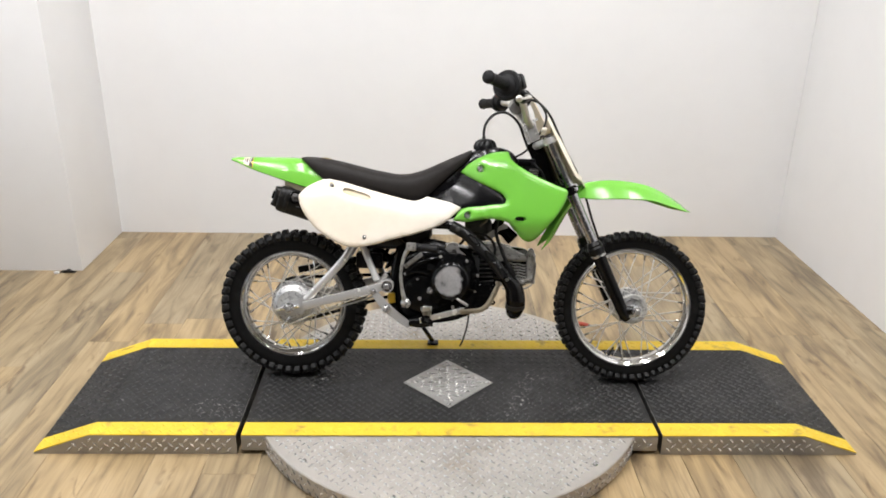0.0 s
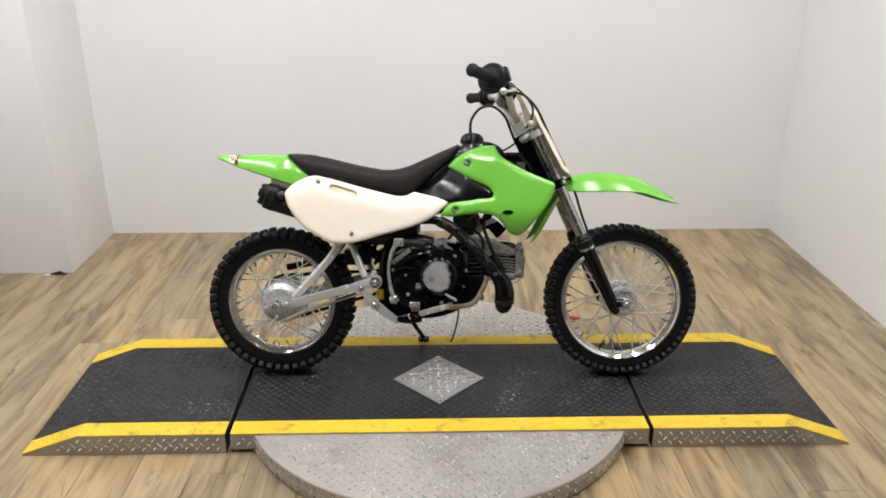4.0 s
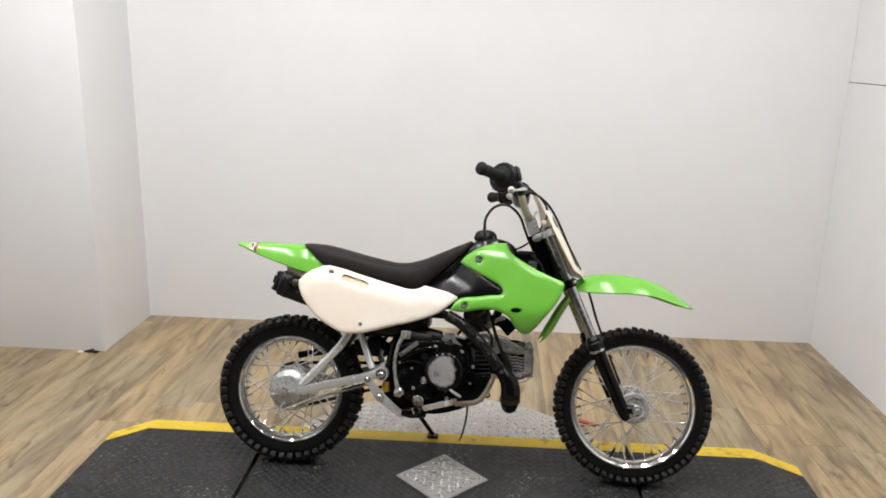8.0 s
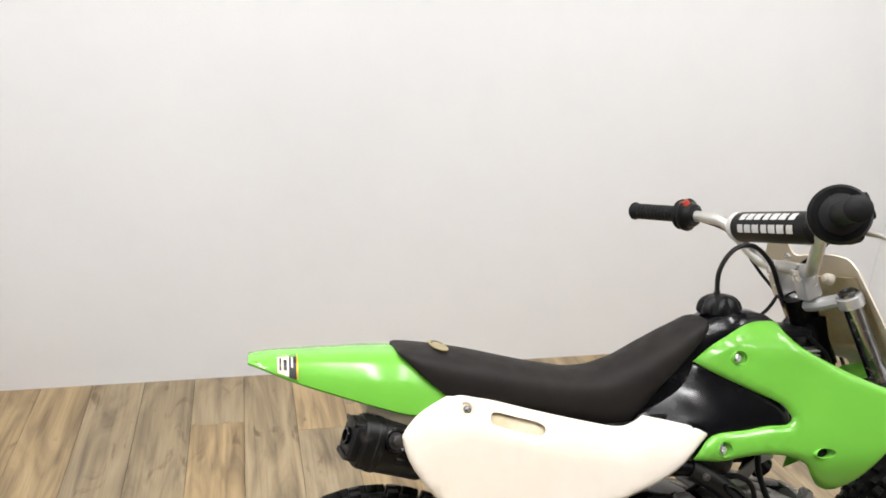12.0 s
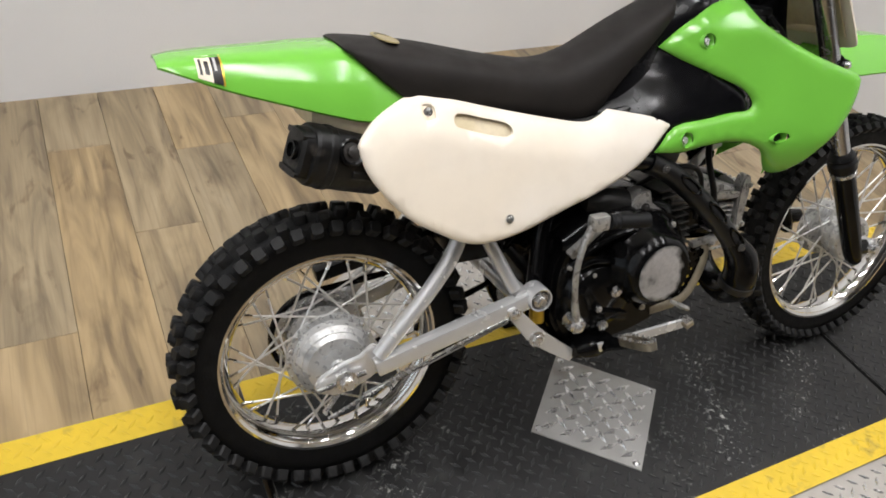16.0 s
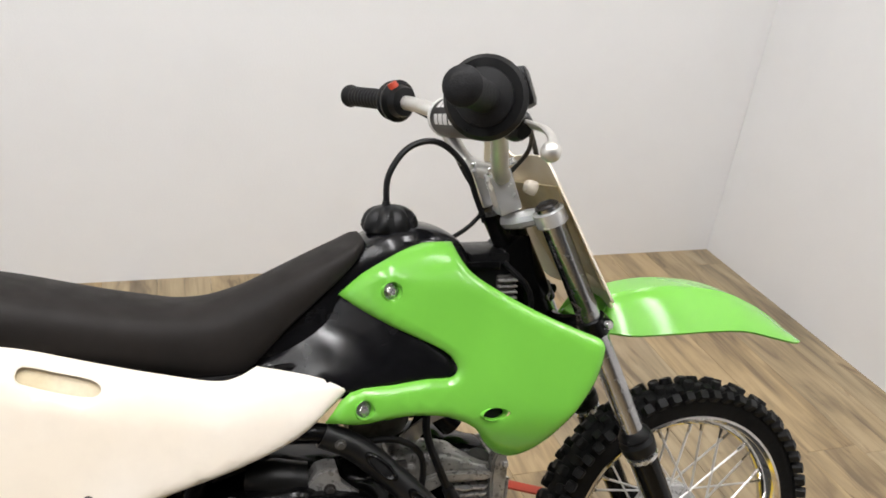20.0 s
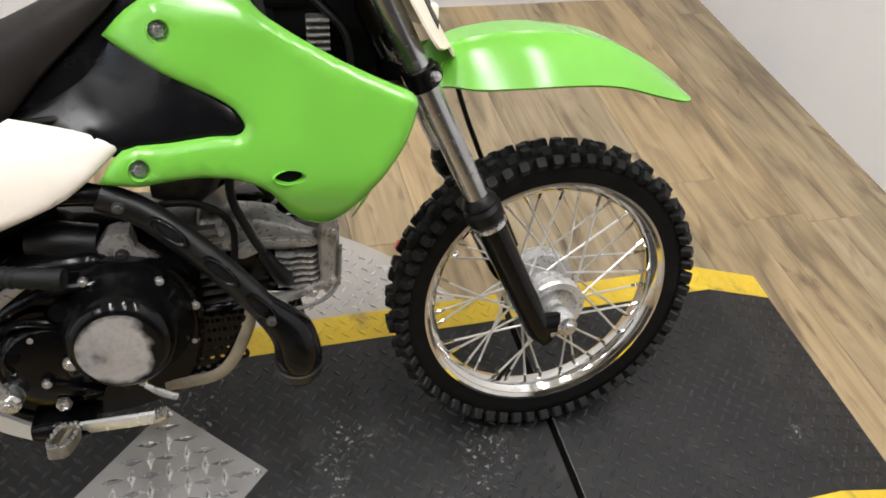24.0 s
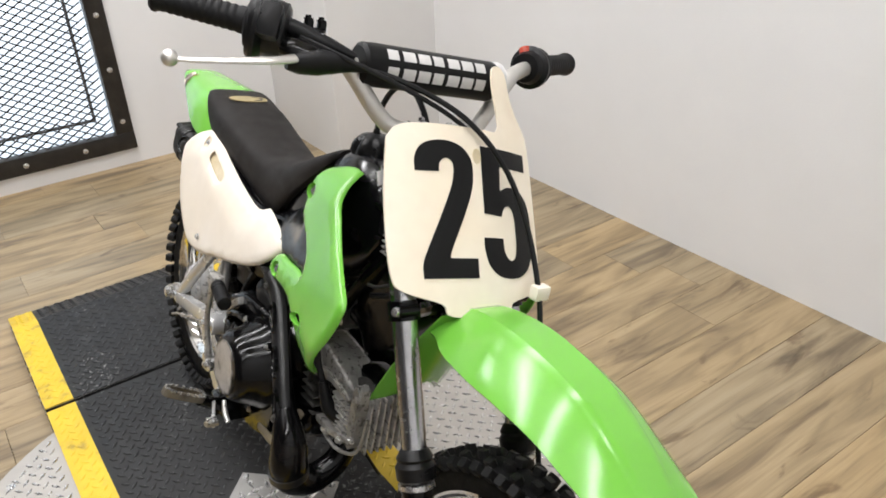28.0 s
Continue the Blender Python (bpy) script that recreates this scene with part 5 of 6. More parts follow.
SHROUD = smooth_outline([(0.027, 0.668), (0.056, 0.696), (0.094, 0.718), (0.134, 0.731), (0.172, 0.733), (0.178, 0.716), (0.192, 0.698), (0.225, 0.677), (0.271, 0.653), (0.316, 0.634), (0.341, 0.624), (0.347, 0.614), (0.342, 0.594), (0.330, 0.567), (0.310, 0.538), (0.290, 0.512), (0.277, 0.494), (0.259, 0.473), (0.240, 0.461), (0.219, 0.467), (0.200, 0.488), (0.185, 0.511), (0.152, 0.526), (0.112, 0.528), (0.075, 0.522), (0.045, 0.516), (0.004, 0.519), (0.034, 0.556), (0.087, 0.565), (0.128, 0.572), (0.155, 0.574), (0.165, 0.582), (0.163, 0.592), (0.148, 0.608), (0.103, 0.629), (0.056, 0.651)], 3, corners=(0, 4, 11, 26))
TANK_SIDE = smooth_outline([(-0.095, 0.585), (-0.03, 0.632), (0.03, 0.672), (0.085, 0.656), (0.150, 0.612), (0.168, 0.590), (0.160, 0.563), (0.10, 0.556), (0.03, 0.545), (-0.03, 0.556)], 3)
for s in (-1, 1):
    bm = shell(TANK_SIDE, lambda x, z: shroud_y(x, z) + 0.010 + 0.10 * max(0.0, -0.02 - x), 0.004, 0.015, 0.010, 0.018)
    part("tank_side", bm if s < 0 else mirrored(bm), TANKM, tank)
for s in (-1, 1):
    bm = shell(PANEL, panel_y, 0.003, 0.014, 0.005, 0.008, holes=(SLOT, TAB_HOLE))
    panel = part("side_panel", bm if s < 0 else mirrored(bm), WHITE, bike, "yellowed white plastic side panel with a vent slot", sharp=60)
    bm = shell(smooth_outline([(-0.342, 0.606), (-0.332, 0.619), (-0.296, 0.611), (-0.254, 0.599), (-0.241, 0.584), (-0.256, 0.569), (-0.292, 0.576), (-0.326, 0.587)], 3), lambda x, z: panel_y(x, z) + 0.009, 0.002, 0.02, 0.0, 0.005)
    part("slot_backing", bm if s < 0 else mirrored(bm), RECESS, panel, "tan recess behind the slot")
    bm = shell(smooth_outline([(-0.391, 0.612), (-0.388, 0.632), (-0.375, 0.635), (-0.360, 0.632), (-0.351, 0.622), (-0.351, 0.606), (-0.364, 0.600), (-0.380, 0.600)], 2), lambda x, z: panel_y(x, z) + 0.005, 0.002, 0.02, 0.0, 0.005)
    part("bolt_pocket", bm if s < 0 else mirrored(bm), CREAM, panel, "tan pocket round the upper bolt")
    for x, z, deep in ((-0.264, 0.466, 0.001), (-0.370, 0.619, -0.0045)):
        bm = bolt((x, panel_y(x, z) - deep, z), (0, -1, 0.2), 0.0042, 0.004)
        part("panel_bolt", bm if s < 0 else mirrored(bm), STEEL, panel)
    holes = [round_hole(0.089, 0.680, 0.0115, 0.0115), round_hole(0.051, 0.538, 0.0115, 0.0115), round_hole(0.209, 0.533, 0.0175, 0.0075)]
    bm = shell(SHROUD, shroud_y, 0.003, 0.015, 0.007, 0.011, holes=holes)
    shroud = part("tank_shroud", bm if s < 0 else mirrored(bm), GREEN, bike, "glossy green plastic tank shroud", sharp=60)
    for x, z, rx, rz, kind in ((0.089, 0.680, 1.0, 1.0, "bolt_recess"), (0.051, 0.538, 1.0, 1.0, "bolt_recess"), (0.209, 0.533, 1.5, 0.68, "oval_recess")):
        m = axis_pose((x, shroud_y(x, z), z), (0.19, -1, 0.22))
        own = lathe([(0.0127, -0.0045), (0.0120, -0.0024), (0.0110, -0.004), (0.0100, -0.0110), (0.0002, -0.0110), (0.0002, -0.0130), (0.0127, -0.0130)], m @ Matrix.Diagonal((rx, rz, 1, 1)), 28, closed=True)
        cup = part(kind, own if s < 0 else mirrored(own), GREEN, shroud, "moulded recess")
        if kind == "bolt_recess":
            own = bolt(m @ Vector((0, 0, -0.0115)), (0.19, -1, 0.22), 0.0066, 0.007)
            part("shroud_bolt", own if s < 0 else mirrored(own), STEEL, cup)
        else:
            # Black disc on the recess floor imitates the hole's shade.
            own = lathe([(0.0098, -0.0108), (0.0, -0.0106)], m @ Matrix.Diagonal((1.5, 0.68, 1, 1)), 20)
            part("dark_hole", own if s < 0 else mirrored(own), INK, cup, "black disc standing in for the dark of a mounting hole")


# ---- swingarm, frame and engine ----
def rounded_bar(a, b, wide, tall, bevel=0.005, over=0.0):
    """A straight box-section bar from a to b."""
    a, b = Vector(a), Vector(b)
    way = (b - a).normalized()
    side = Vector((0, 1, 0))
    side = (side - way * side.dot(way)).normalized()
    up = way.cross(side)
    m = Matrix.Translation(a) @ Matrix((way, side, up)).transposed().to_4x4()
    return box(-over, -wide / 2, -tall / 2, (b - a).length + over, wide / 2, tall / 2, bevel, m=m)


swing = part("swingarm", tube([(-0.215, -0.105, 0.312), (-0.215, 0.0, 0.312), (-0.215, 0.105, 0.312)], 0.016, 14, 2), SILVER, bike, "silver steel swingarm with upper braces")
for s in (-1, 1):
    arm = rounded_bar((-0.455, s * 0.092, 0.243), (-0.204, s * 0.104, 0.311), 0.022, 0.026, 0.004)
    part("arm", arm, SILVER, swing, "silver box-section arm")
    brace = tube([(-0.448, s * 0.090, 0.260), (-0.422, s * 0.090, 0.290), (-0.372, s * 0.088, 0.344), (-0.330, s * 0.081, 0.394), (-0.309, s * 0.071, 0.435), (-0.303, s * 0.060, 0.475)], 0.0125, 12, 5)
    part("upper_brace", brace, SILVER, swing, "silver tubular brace")
    strut = tube([(-0.288, s * 0.058, 0.475), (-0.272, s * 0.066, 0.425), (-0.245, s * 0.082, 0.365), (-0.226, s * 0.094, 0.325)], 0.011, 12, 5)
    part("front_strut", strut, SILVER, swing)
    lug = poly_prism(smooth_outline([(-0.545, 0.222), (-0.535, 0.212), (-0.50, 0.205), (-0.462, 0.222), (-0.435, 0.240), (-0.432, 0.262), (-0.455, 0.276), (-0.475, 0.262), (-0.500, 0.256), (-0.535, 0.240)], 3), 0.078, 0.086, Matrix(((1, 0, 0, 0), (0, 0, s, 0), (0, 1, 0, 0), (0, 0, 0, 1))), bevel=0.0015)
    part("axle_lug", lug, SILVER, swing, "silver axle plate")
    part("pivot_boss", lathe([(0.0, -0.006), (0.0165, -0.006), (0.0165, 0.0), (0.0190, 0.001), (0.0200, -0.002), (0.0205, -0.030), (0.0, -0.030)], axis_pose((-0.194, s * 0.122, 0.313), (0, s, 0)), 28), SILVER, swing, "round silver pivot boss")
    part("pivot_bush", lathe([(0.0, 0.0), (0.0150, 0.0), (0.0160, -0.003), (0.0160, -0.006), (0.0, -0.006)], axis_pose((-0.194, s * 0.1185, 0.313), (0, s, 0)), 24), IRON, swing, "dark recessed bush")
    part("pivot_bolt", bolt((-0.194, s * 0.119, 0.313), (0, s, 0), 0.0085, 0.009), STEEL, swing)
    part("chain_adjuster", tube([(-0.545, s * 0.094, 0.226), (-0.47, s * 0.094, 0.240)], 0.004, 8, 1), STEEL, swing)
part("brake_rod", tube([(-0.528, -0.084, 0.165), (-0.45, -0.094, 0.205), (-0.30, -0.108, 0.268), (-0.225, -0.112, 0.292)], 0.003, 8, 4), STEEL, bike, "thin steel rear brake rod")
part("brake_stay", tube([(-0.47, -0.080, 0.188), (-0.40, -0.094, 0.222), (-0.24, -0.100, 0.276)], 0.0055, 8, 4, flat=0.6), SILVER, bike, "silver brake stay rod")
part("rod_spring", tube([(-0.43 + 0.0025 * k / 2, -0.0945 + 0.005 * math.cos(k), 0.213 + 0.0011 * k / 2 + 0.005 * math.sin(k)) for k in range(24)], 0.0012, 6, 1), STEEL, bike)

# shock
shock = part("rear_shock", tube([(-0.300, 0.0, 0.465), (-0.165, 0.0, 0.355)], 0.015, 14, 1), BLACKM, bike, "rear shock with coil spring")
coil = []
for k in range(61):
    a = 2 * math.pi * k / 10
    c = Vector((-0.290, 0, 0.457)).lerp(Vector((-0.185, 0, 0.371)), k / 60)
    coil.append(c + 0.026 * (math.cos(a) * Vector((0, 1, 0)) + math.sin(a) * Vector((0.63, 0, 0.77))))
part("coil", tube(coil, 0.0045, 8, 2), BLACKM, shock)
part("link_bush", lathe([(0, 0), (0.011, 0), (0.012, 0.004), (0.012, 0.030), (0, 0.032)], axis_pose((-0.182, -0.092, 0.288), (0.05, 0, -1)), 16), GOLD, bike, "gold anodised spring adjuster")

# frame
frame_bm = tube([(0.315, 0, 0.640), (0.255, 0, 0.765)], 0.026, 16, 1)
bike_frame = part("frame", frame_bm, BLACKM, bike, "satin black steel frame")
part("backbone", tube([(0.275, 0, 0.690), (0.18, 0, 0.625), (0.05, 0, 0.560), (-0.06, 0, 0.520), (-0.135, 0, 0.450)], 0.026, 14, 5), BLACKM, bike_frame)
for s in (-1, 1):
    part("frame_spar", tube([(-0.10, s * 0.035, 0.500), (-0.155, s * 0.055, 0.420), (-0.172, s * 0.070, 0.34), (-0.175, s * 0.072, 0.26), (-0.15, s * 0.072, 0.205), (-0.10, s * 0.07, 0.190)], 0.016, 12, 5), BLACKM, bike_frame)
    part("seat_rail", tube([(0.02, s * 0.06, 0.585), (-0.15, s * 0.075, 0.572), (-0.32, s * 0.066, 0.615), (-0.40, s * 0.05, 0.636)], 0.009, 10, 5), BLACKM, bike_frame)
    part("rail_stay", tube([(-0.14, s * 0.065, 0.445), (-0.25, s * 0.072, 0.53), (-0.36, s * 0.065, 0.628)], 0.008, 10, 4), BLACKM, bike_frame)
    part("engine_hanger", tube([(0.255, s * 0.03, 0.655), (0.185, s * 0.045, 0.56), (0.13, s * 0.05, 0.47)], 0.010, 10, 4), BLACKM, bike_frame)
part("frame_plate", poly_prism(smooth_outline([(0.17, 0.58), (0.275, 0.735), (0.30, 0.68), (0.325, 0.60), (0.300, 0.540), (0.255, 0.490), (0.20, 0.50)], 3), -0.036, 0.036, Matrix(((1, 0, 0, 0), (0, 0, 1, 0), (0, 1, 0, 0), (0, 0, 0, 1)))), BLACKM, bike_frame, "black head gusset")
part("air_box", hull([(-0.285, 0.05, 0.45, 0.60), (-0.26, 0.066, 0.425, 0.60), (-0.16, 0.07, 0.42, 0.575), (-0.08, 0.062, 0.44, 0.555), (-0.06, 0.04, 0.46, 0.54)], power=0.4), BLACKP, bike, "black plastic air box")
part("electrics_box", box(0.205, -0.040, 0.655, 0.262, 0.040, 0.712, 0.006), BLACKP, bike, "black electrics box below the steering head")
part("box_clip", box(0.196, -0.046, 0.690, 0.246, -0.030, 0.702, 0.003), BLACKM, bike)
reg = part("regulator", box(0.242, -0.046, 0.640, 0.268, -0.028, 0.682, 0.003), FINM, bike, "small finned aluminium regulator")
for k in range(5):
    part("fin", box(0.242, -0.054, 0.643 + k * 0.008, 0.268, -0.045, 0.6455 + k * 0.008, 0.0008), ALLOY, reg)
part("loom", tube([(0.25, -0.045, 0.70), (0.285, -0.055, 0.66), (0.285, -0.05, 0.60), (0.24, -0.055, 0.575)], 0.004, 8, 4), CABLE, bike, "black wiring loom")
part("loom", tube([(0.29, -0.03, 0.62), (0.265, -0.06, 0.60), (0.235, -0.06, 0.59)], 0.0025, 8, 4), DUSTY, bike, "dusty grey wire")

# engine
SIDEWAYS = Matrix(((1, 0, 0, 0), (0, 0, -1, 0), (0, 1, 0, 0), (0, 0, 0, 1)))
engine = part("engine", hull([(-0.180, 0.050, 0.235, 0.36), (-0.165, 0.074, 0.21, 0.40), (-0.10, 0.084, 0.196, 0.432), (0.0, 0.086, 0.196, 0.436), (0.065, 0.084, 0.215, 0.425), (0.092, 0.070, 0.26, 0.415)], power=0.38), BLACKM, bike, "black horizontal single-cylinder engine")
clutch = part("clutch_cover", lathe([(0.0, 0.074), (0.047, 0.074), (0.0525, 0.072), (0.0575, 0.066), (0.062, 0.056), (0.067, 0.042), (0.074, 0.027), (0.081, 0.016), (0.083, 0.0), (0, 0.0)], axis_pose((0.002, -0.090, 0.338), (0, -1, 0.02)), 40), BLACKM, engine, "glossy black clutch cover")
n, link = WORN.node_tree.nodes, WORN.node_tree.links.new
bare, surface = n["Principled BSDF"], n["Material Output"].inputs["Surface"]
paint, both = n.new("ShaderNodeBsdfPrincipled"), n.new("ShaderNodeMixShader")
paint.inputs["Base Color"].default_value, paint.inputs["Roughness"].default_value, paint.inputs["Specular IOR Level"].default_value = (0.0034, 0.0034, 0.0036, 1), 0.17, 0.22
where, gap, far, grain, edge = (n.new("ShaderNode" + k) for k in ("TexCoord", "VectorMath", "Math", "TexNoise", "MapRange"))
gap.operation, gap.inputs[1].default_value = "DISTANCE", (-0.007, -0.165, 0.340)
link(where.outputs["Object"], gap.inputs[0])
link(where.outputs["Object"], grain.inputs["Vector"])
grain.inputs["Scale"].default_value, grain.inputs["Detail"].default_value = 34.0, 7.0
far.operation, far.inputs[1].default_value = "MULTIPLY_ADD", 0.040
link(grain.outputs["Fac"], far.inputs[0])
link(gap.outputs["Value"], far.inputs[2])
edge.inputs["From Min"].default_value, edge.inputs["From Max"].default_value = 0.0590, 0.0700
link(far.outputs[0], edge.inputs["Value"])
link(edge.outputs[0], both.inputs[0])
link(bare.outputs[0], both.inputs[1])
link(paint.outputs[0], both.inputs[2])
link(both.outputs[0], surface)
part("worn_patch", lathe([(0.0, 0.0748), (0.0472, 0.0748), (0.0474, 0.0742), (0.0, 0.0742)], axis_pose((0.002, -0.090, 0.338), (0, -1, 0.02)), 40), WORN, engine, "paint worn through to bare grey metal")
part("side_case", poly_prism(smooth_outline([(-0.165, 0.300), (-0.160, 0.355), (-0.135, 0.392), (-0.085, 0.416), (-0.02, 0.422), (0.055, 0.408), (0.087, 0.36), (0.090, 0.30), (0.068, 0.238), (0.02, 0.208), (-0.06, 0.198), (-0.13, 0.218), (-0.158, 0.252)], 3), 0.080, 0.107, SIDEWAYS, bevel=0.007), BLACKM, engine, "glossy black engine side case", sharp=28)
for x, z, ln, tilt in ((-0.062, 0.366, 0.046, 22), (-0.050, 0.354, 0.052, 14), (-0.098, 0.392, 0.060, 38), (-0.020, 0.388, 0.036, -32)):
    part("case_rib", box(-ln / 2, -0.006, -0.003, ln / 2, 0.012, 0.003, 0.0025, m=Matrix.Translation((x, -0.112, z)) @ Matrix.Rotation(radians(-tilt), 4, "Y")), BLACKM, engine)
part("level_plug", lathe([(0.0, 0.010), (0.011, 0.010), (0.014, 0.007), (0.0165, 0.003), (0.0165, -0.006), (0, -0.006)], axis_pose((-0.040, -0.112, 0.372), (0, -1, 0.1)), 24), BLACKM, engine, "round black plug")
part("rear_cover", lathe([(0.0, 0.046), (0.040, 0.046), (0.056, 0.042), (0.066, 0.030), (0.070, 0.0), (0, 0)], axis_pose((-0.082, -0.080, 0.292), (0, -1, 0)), 36), BLACKM, engine, "black side cover")
part("case_rib", tube([(-0.150, -0.098, 0.330), (-0.120, -0.114, 0.372), (-0.075, -0.118, 0.395), (-0.030, -0.118, 0.402), (0.030, -0.114, 0.398), (0.070, -0.106, 0.370)], 0.0065, 10, 4), BLACKM, engine)
part("case_rib", tube([(-0.135, -0.114, 0.350), (-0.100, -0.121, 0.362), (-0.060, -0.122, 0.352)], 0.005, 8, 4), BLACKM, engine)
part("timing_cover", lathe([(0.0, 0.018), (0.016, 0.0175), (0.021, 0.014), (0.022, 0.0), (0, 0)], axis_pose((-0.118, -0.108, 0.306), (0, -1, 0)), 24), BLACKM, engine)
part("oil_gallery", box(-0.030, -0.006, -0.008, 0.030, 0.010, 0.008, 0.003, m=Matrix.Translation((-0.062, -0.126, 0.262)) @ Matrix.Rotation(radians(20), 4, "Y")), BLACKM, engine)
part("filler_cap", lathe([(0, 0.016), (0.011, 0.016), (0.013, 0.012), (0.013, 0), (0, 0)], axis_pose((-0.058, -0.118, 0.372), (-0.2, -1, 0.4)), 12), BLACKM, engine, "black oil filler cap")
part("upper_cover", hull([(-0.15, 0.03, 0.37, 0.40), (-0.10, 0.034, 0.36, 0.426), (-0.03, 0.034, 0.37, 0.432), (0.0, 0.02, 0.385, 0.42)], power=0.6), BLACKM, engine).location = (0, -0.072, 0)
BOLTS = [(0.050, 0.396, 0.112), (0.078, 0.300, 0.100), (-0.092, 0.280, 0.130), (-0.100, 0.338, 0.118), (-0.138, 0.352, 0.106), (-0.030, 0.408, 0.118), (-0.140, 0.262, 0.110), (0.085, 0.350, 0.100), (0.010, 0.252, 0.112), (-0.070, 0.215, 0.100)]
for x, z, y in BOLTS:
    part("bolt_boss", lathe([(0.0075, 0), (0.0075, 0.030), (0.006, 0.032), (0, 0.032)], axis_pose((x, -y + 0.028, z), (0, -1, 0)), 14), BLACKM, engine)
    part("case_bolt", bolt((x, -y - 0.003, z), (0, -1, 0), 0.0038, 0.0046), ALLOY, engine)
part("drain_bolt", lathe([(0.0095, 0), (0.0095, 0.006), (0.0065, 0.007), (0.006, 0.003), (0, 0.003)], axis_pose((-0.080, -0.128, 0.246), (0, -1, 0)), 6), STEEL, engine)
part("cover_bolt", bolt((-0.060, -0.131, 0.305), (0, -1, 0), 0.0068, 0.007), STEEL, engine)
part("starter_motor_body", tube([(-0.092, -0.062, 0.436), (-0.060, -0.066, 0.433), (-0.018, -0.066, 0.426)], [0.018, 0.026, 0.024], 14, 4), MUFM, engine, "dull dark round casting")
part("scuffed_lug", poly_prism([(-0.026, 0.418), (-0.004, 0.446), (0.008, 0.449), (0.021, 0.447), (0.027, 0.426), (0.052, 0.408), (0.050, 0.399), (0.021, 0.403), (0.016, 0.411), (0.004, 0.411), (-0.002, 0.404), (-0.020, 0.410)], 0.0, 0.030, Matrix.Translation((0, -0.058, 0)) @ Matrix(((1, 0, 0, 0), (0, 0, -1, 0), (0, 1, 0, 0), (0, 0, 0, 1))), bevel=0.003), ALLOY, engine, "scuffed bare alloy casting")
part("lug_bolt", bolt((0.011, -0.089, 0.421), (0, -1, 0.1), 0.0055, 0.007), IRON, engine)
part("left_cover", lathe([(0.0, 0.030), (0.06, 0.030), (0.072, 0.022), (0.076, 0), (0, 0)], axis_pose((-0.02, 0.080, 0.320), (0, 1, 0)), 32), BLACKM, engine)
# cylinder: level fins stacked one above another; head of alloy fins on a black core
cyl = part("cylinder", hull([(0.080, 0.045, 0.315, 0.425), (0.12, 0.045, 0.315, 0.43), (0.175, 0.045, 0.318, 0.434)], power=0.5), BLACKM, engine, "finned alloy cylinder, black between the fins")
for k in range(10):
    z = 0.305 + 0.0135 * k
    part("fin", box(0.078 + 0.0025 * (9 - k), -0.066, z, 0.140 + 0.002 * (9 - k), 0.066, z + 0.0026, 0.0009, m=Matrix.Rotation(radians(-3), 4, "Y")), FINM, cyl)
# Black core in place of alloy: the shade between the fins, put into colour.
head = part("cylinder_head", hull([(0.160, 0.034, 0.308, 0.425), (0.20, 0.036, 0.304, 0.430), (0.240, 0.036, 0.308, 0.424), (0.252, 0.030, 0.325, 0.410)], power=0.45), BLACKM, engine, "alloy-finned cylinder head with a black core for dark gaps")
for k in range(6):
    z = 0.336 + 0.0092 * k
    own, loops = bmesh.new(), []
    for i in range(10):
        x = 0.186 + 0.0062 * i
        wv = 0.0014 * math.sin(i * 1.35 + k * 0.25) - 0.0005 * i
        ww = 0.062 * (1 - 0.2 * max(0, (i - 6) / 3) ** 2)
        loops.append([Vector((x, -ww, z + wv)), Vector((x, ww, z + wv)), Vector((x, ww, z + wv + 0.0028)), Vector((x, -ww, z + wv + 0.0028))])
    part("fin", rings(own, loops), HEADM, head)
for k in range(8):
    y = -0.040 + 0.0115 * k
    part("fin", box(0.240, y - 0.0018, 0.318, 0.270, y + 0.0018, 0.412, 0.0012), HEADM, head)
part("front_flange", poly_prism(smooth_outline([(0.243, 0.326), (0.240, 0.398), (0.246, 0.430), (0.262, 0.428), (0.264, 0.395), (0.258, 0.340), (0.252, 0.322)], 2), 0.044, 0.062, SIDEWAYS, bevel=0.003), ALLOY, head, "upright alloy flange of the head")
part("lower_lip", rounded_bar((0.150, -0.058, 0.316), (0.205, -0.060, 0.322), 0.014, 0.011, 0.003), ALLOY, head)
part("lower_lip", rounded_bar((0.203, -0.060, 0.322), (0.254, -0.056, 0.336), 0.014, 0.011, 0.003), ALLOY, head)
part("head_rail", tube([(0.165, -0.060, 0.304), (0.215, -0.062, 0.302), (0.252, -0.054, 0.312), (0.266, -0.048, 0.335), (0.270, -0.046, 0.385)], 0.003, 8, 4), ALLOY, head)
for x, y, z in ((0.258, -0.060, 0.414), (0.256, -0.060, 0.340), (0.190, -0.064, 0.316), (0.230, -0.064, 0.326)):
    part("head_bolt", bolt((x, y, z), (0.3, -1, 0), 0.0048, 0.007), ALLOY, head)
part("valve_cover", lathe([(0, 0.014), (0.018, 0.013), (0.022, 0.009), (0.023, 0), (0, 0)], axis_pose((0.228, -0.034, 0.404), (0.2, -0.5, 0.85)), 24), FINM, head, "round alloy valve cover")
# Right half alloy; left half coloured black so it reads as a dark void.
for s, mat, label in ((-1, ALLOY, "cast alloy rocker cover"), (1, BLACKM, "left half of the rocker cover, black to read as a dark void")):
    part("rocker_cover", hull([(0.094, 0.024, 0.398, 0.434), (0.104, 0.029, 0.394, 0.442), (0.15, 0.030, 0.391, 0.440), (0.185, 0.030, 0.389, 0.432), (0.225, 0.028, 0.388, 0.416), (0.244, 0.022, 0.390, 0.410)], power=0.34), mat, head, label).location = (0, s * 0.0295, 0)
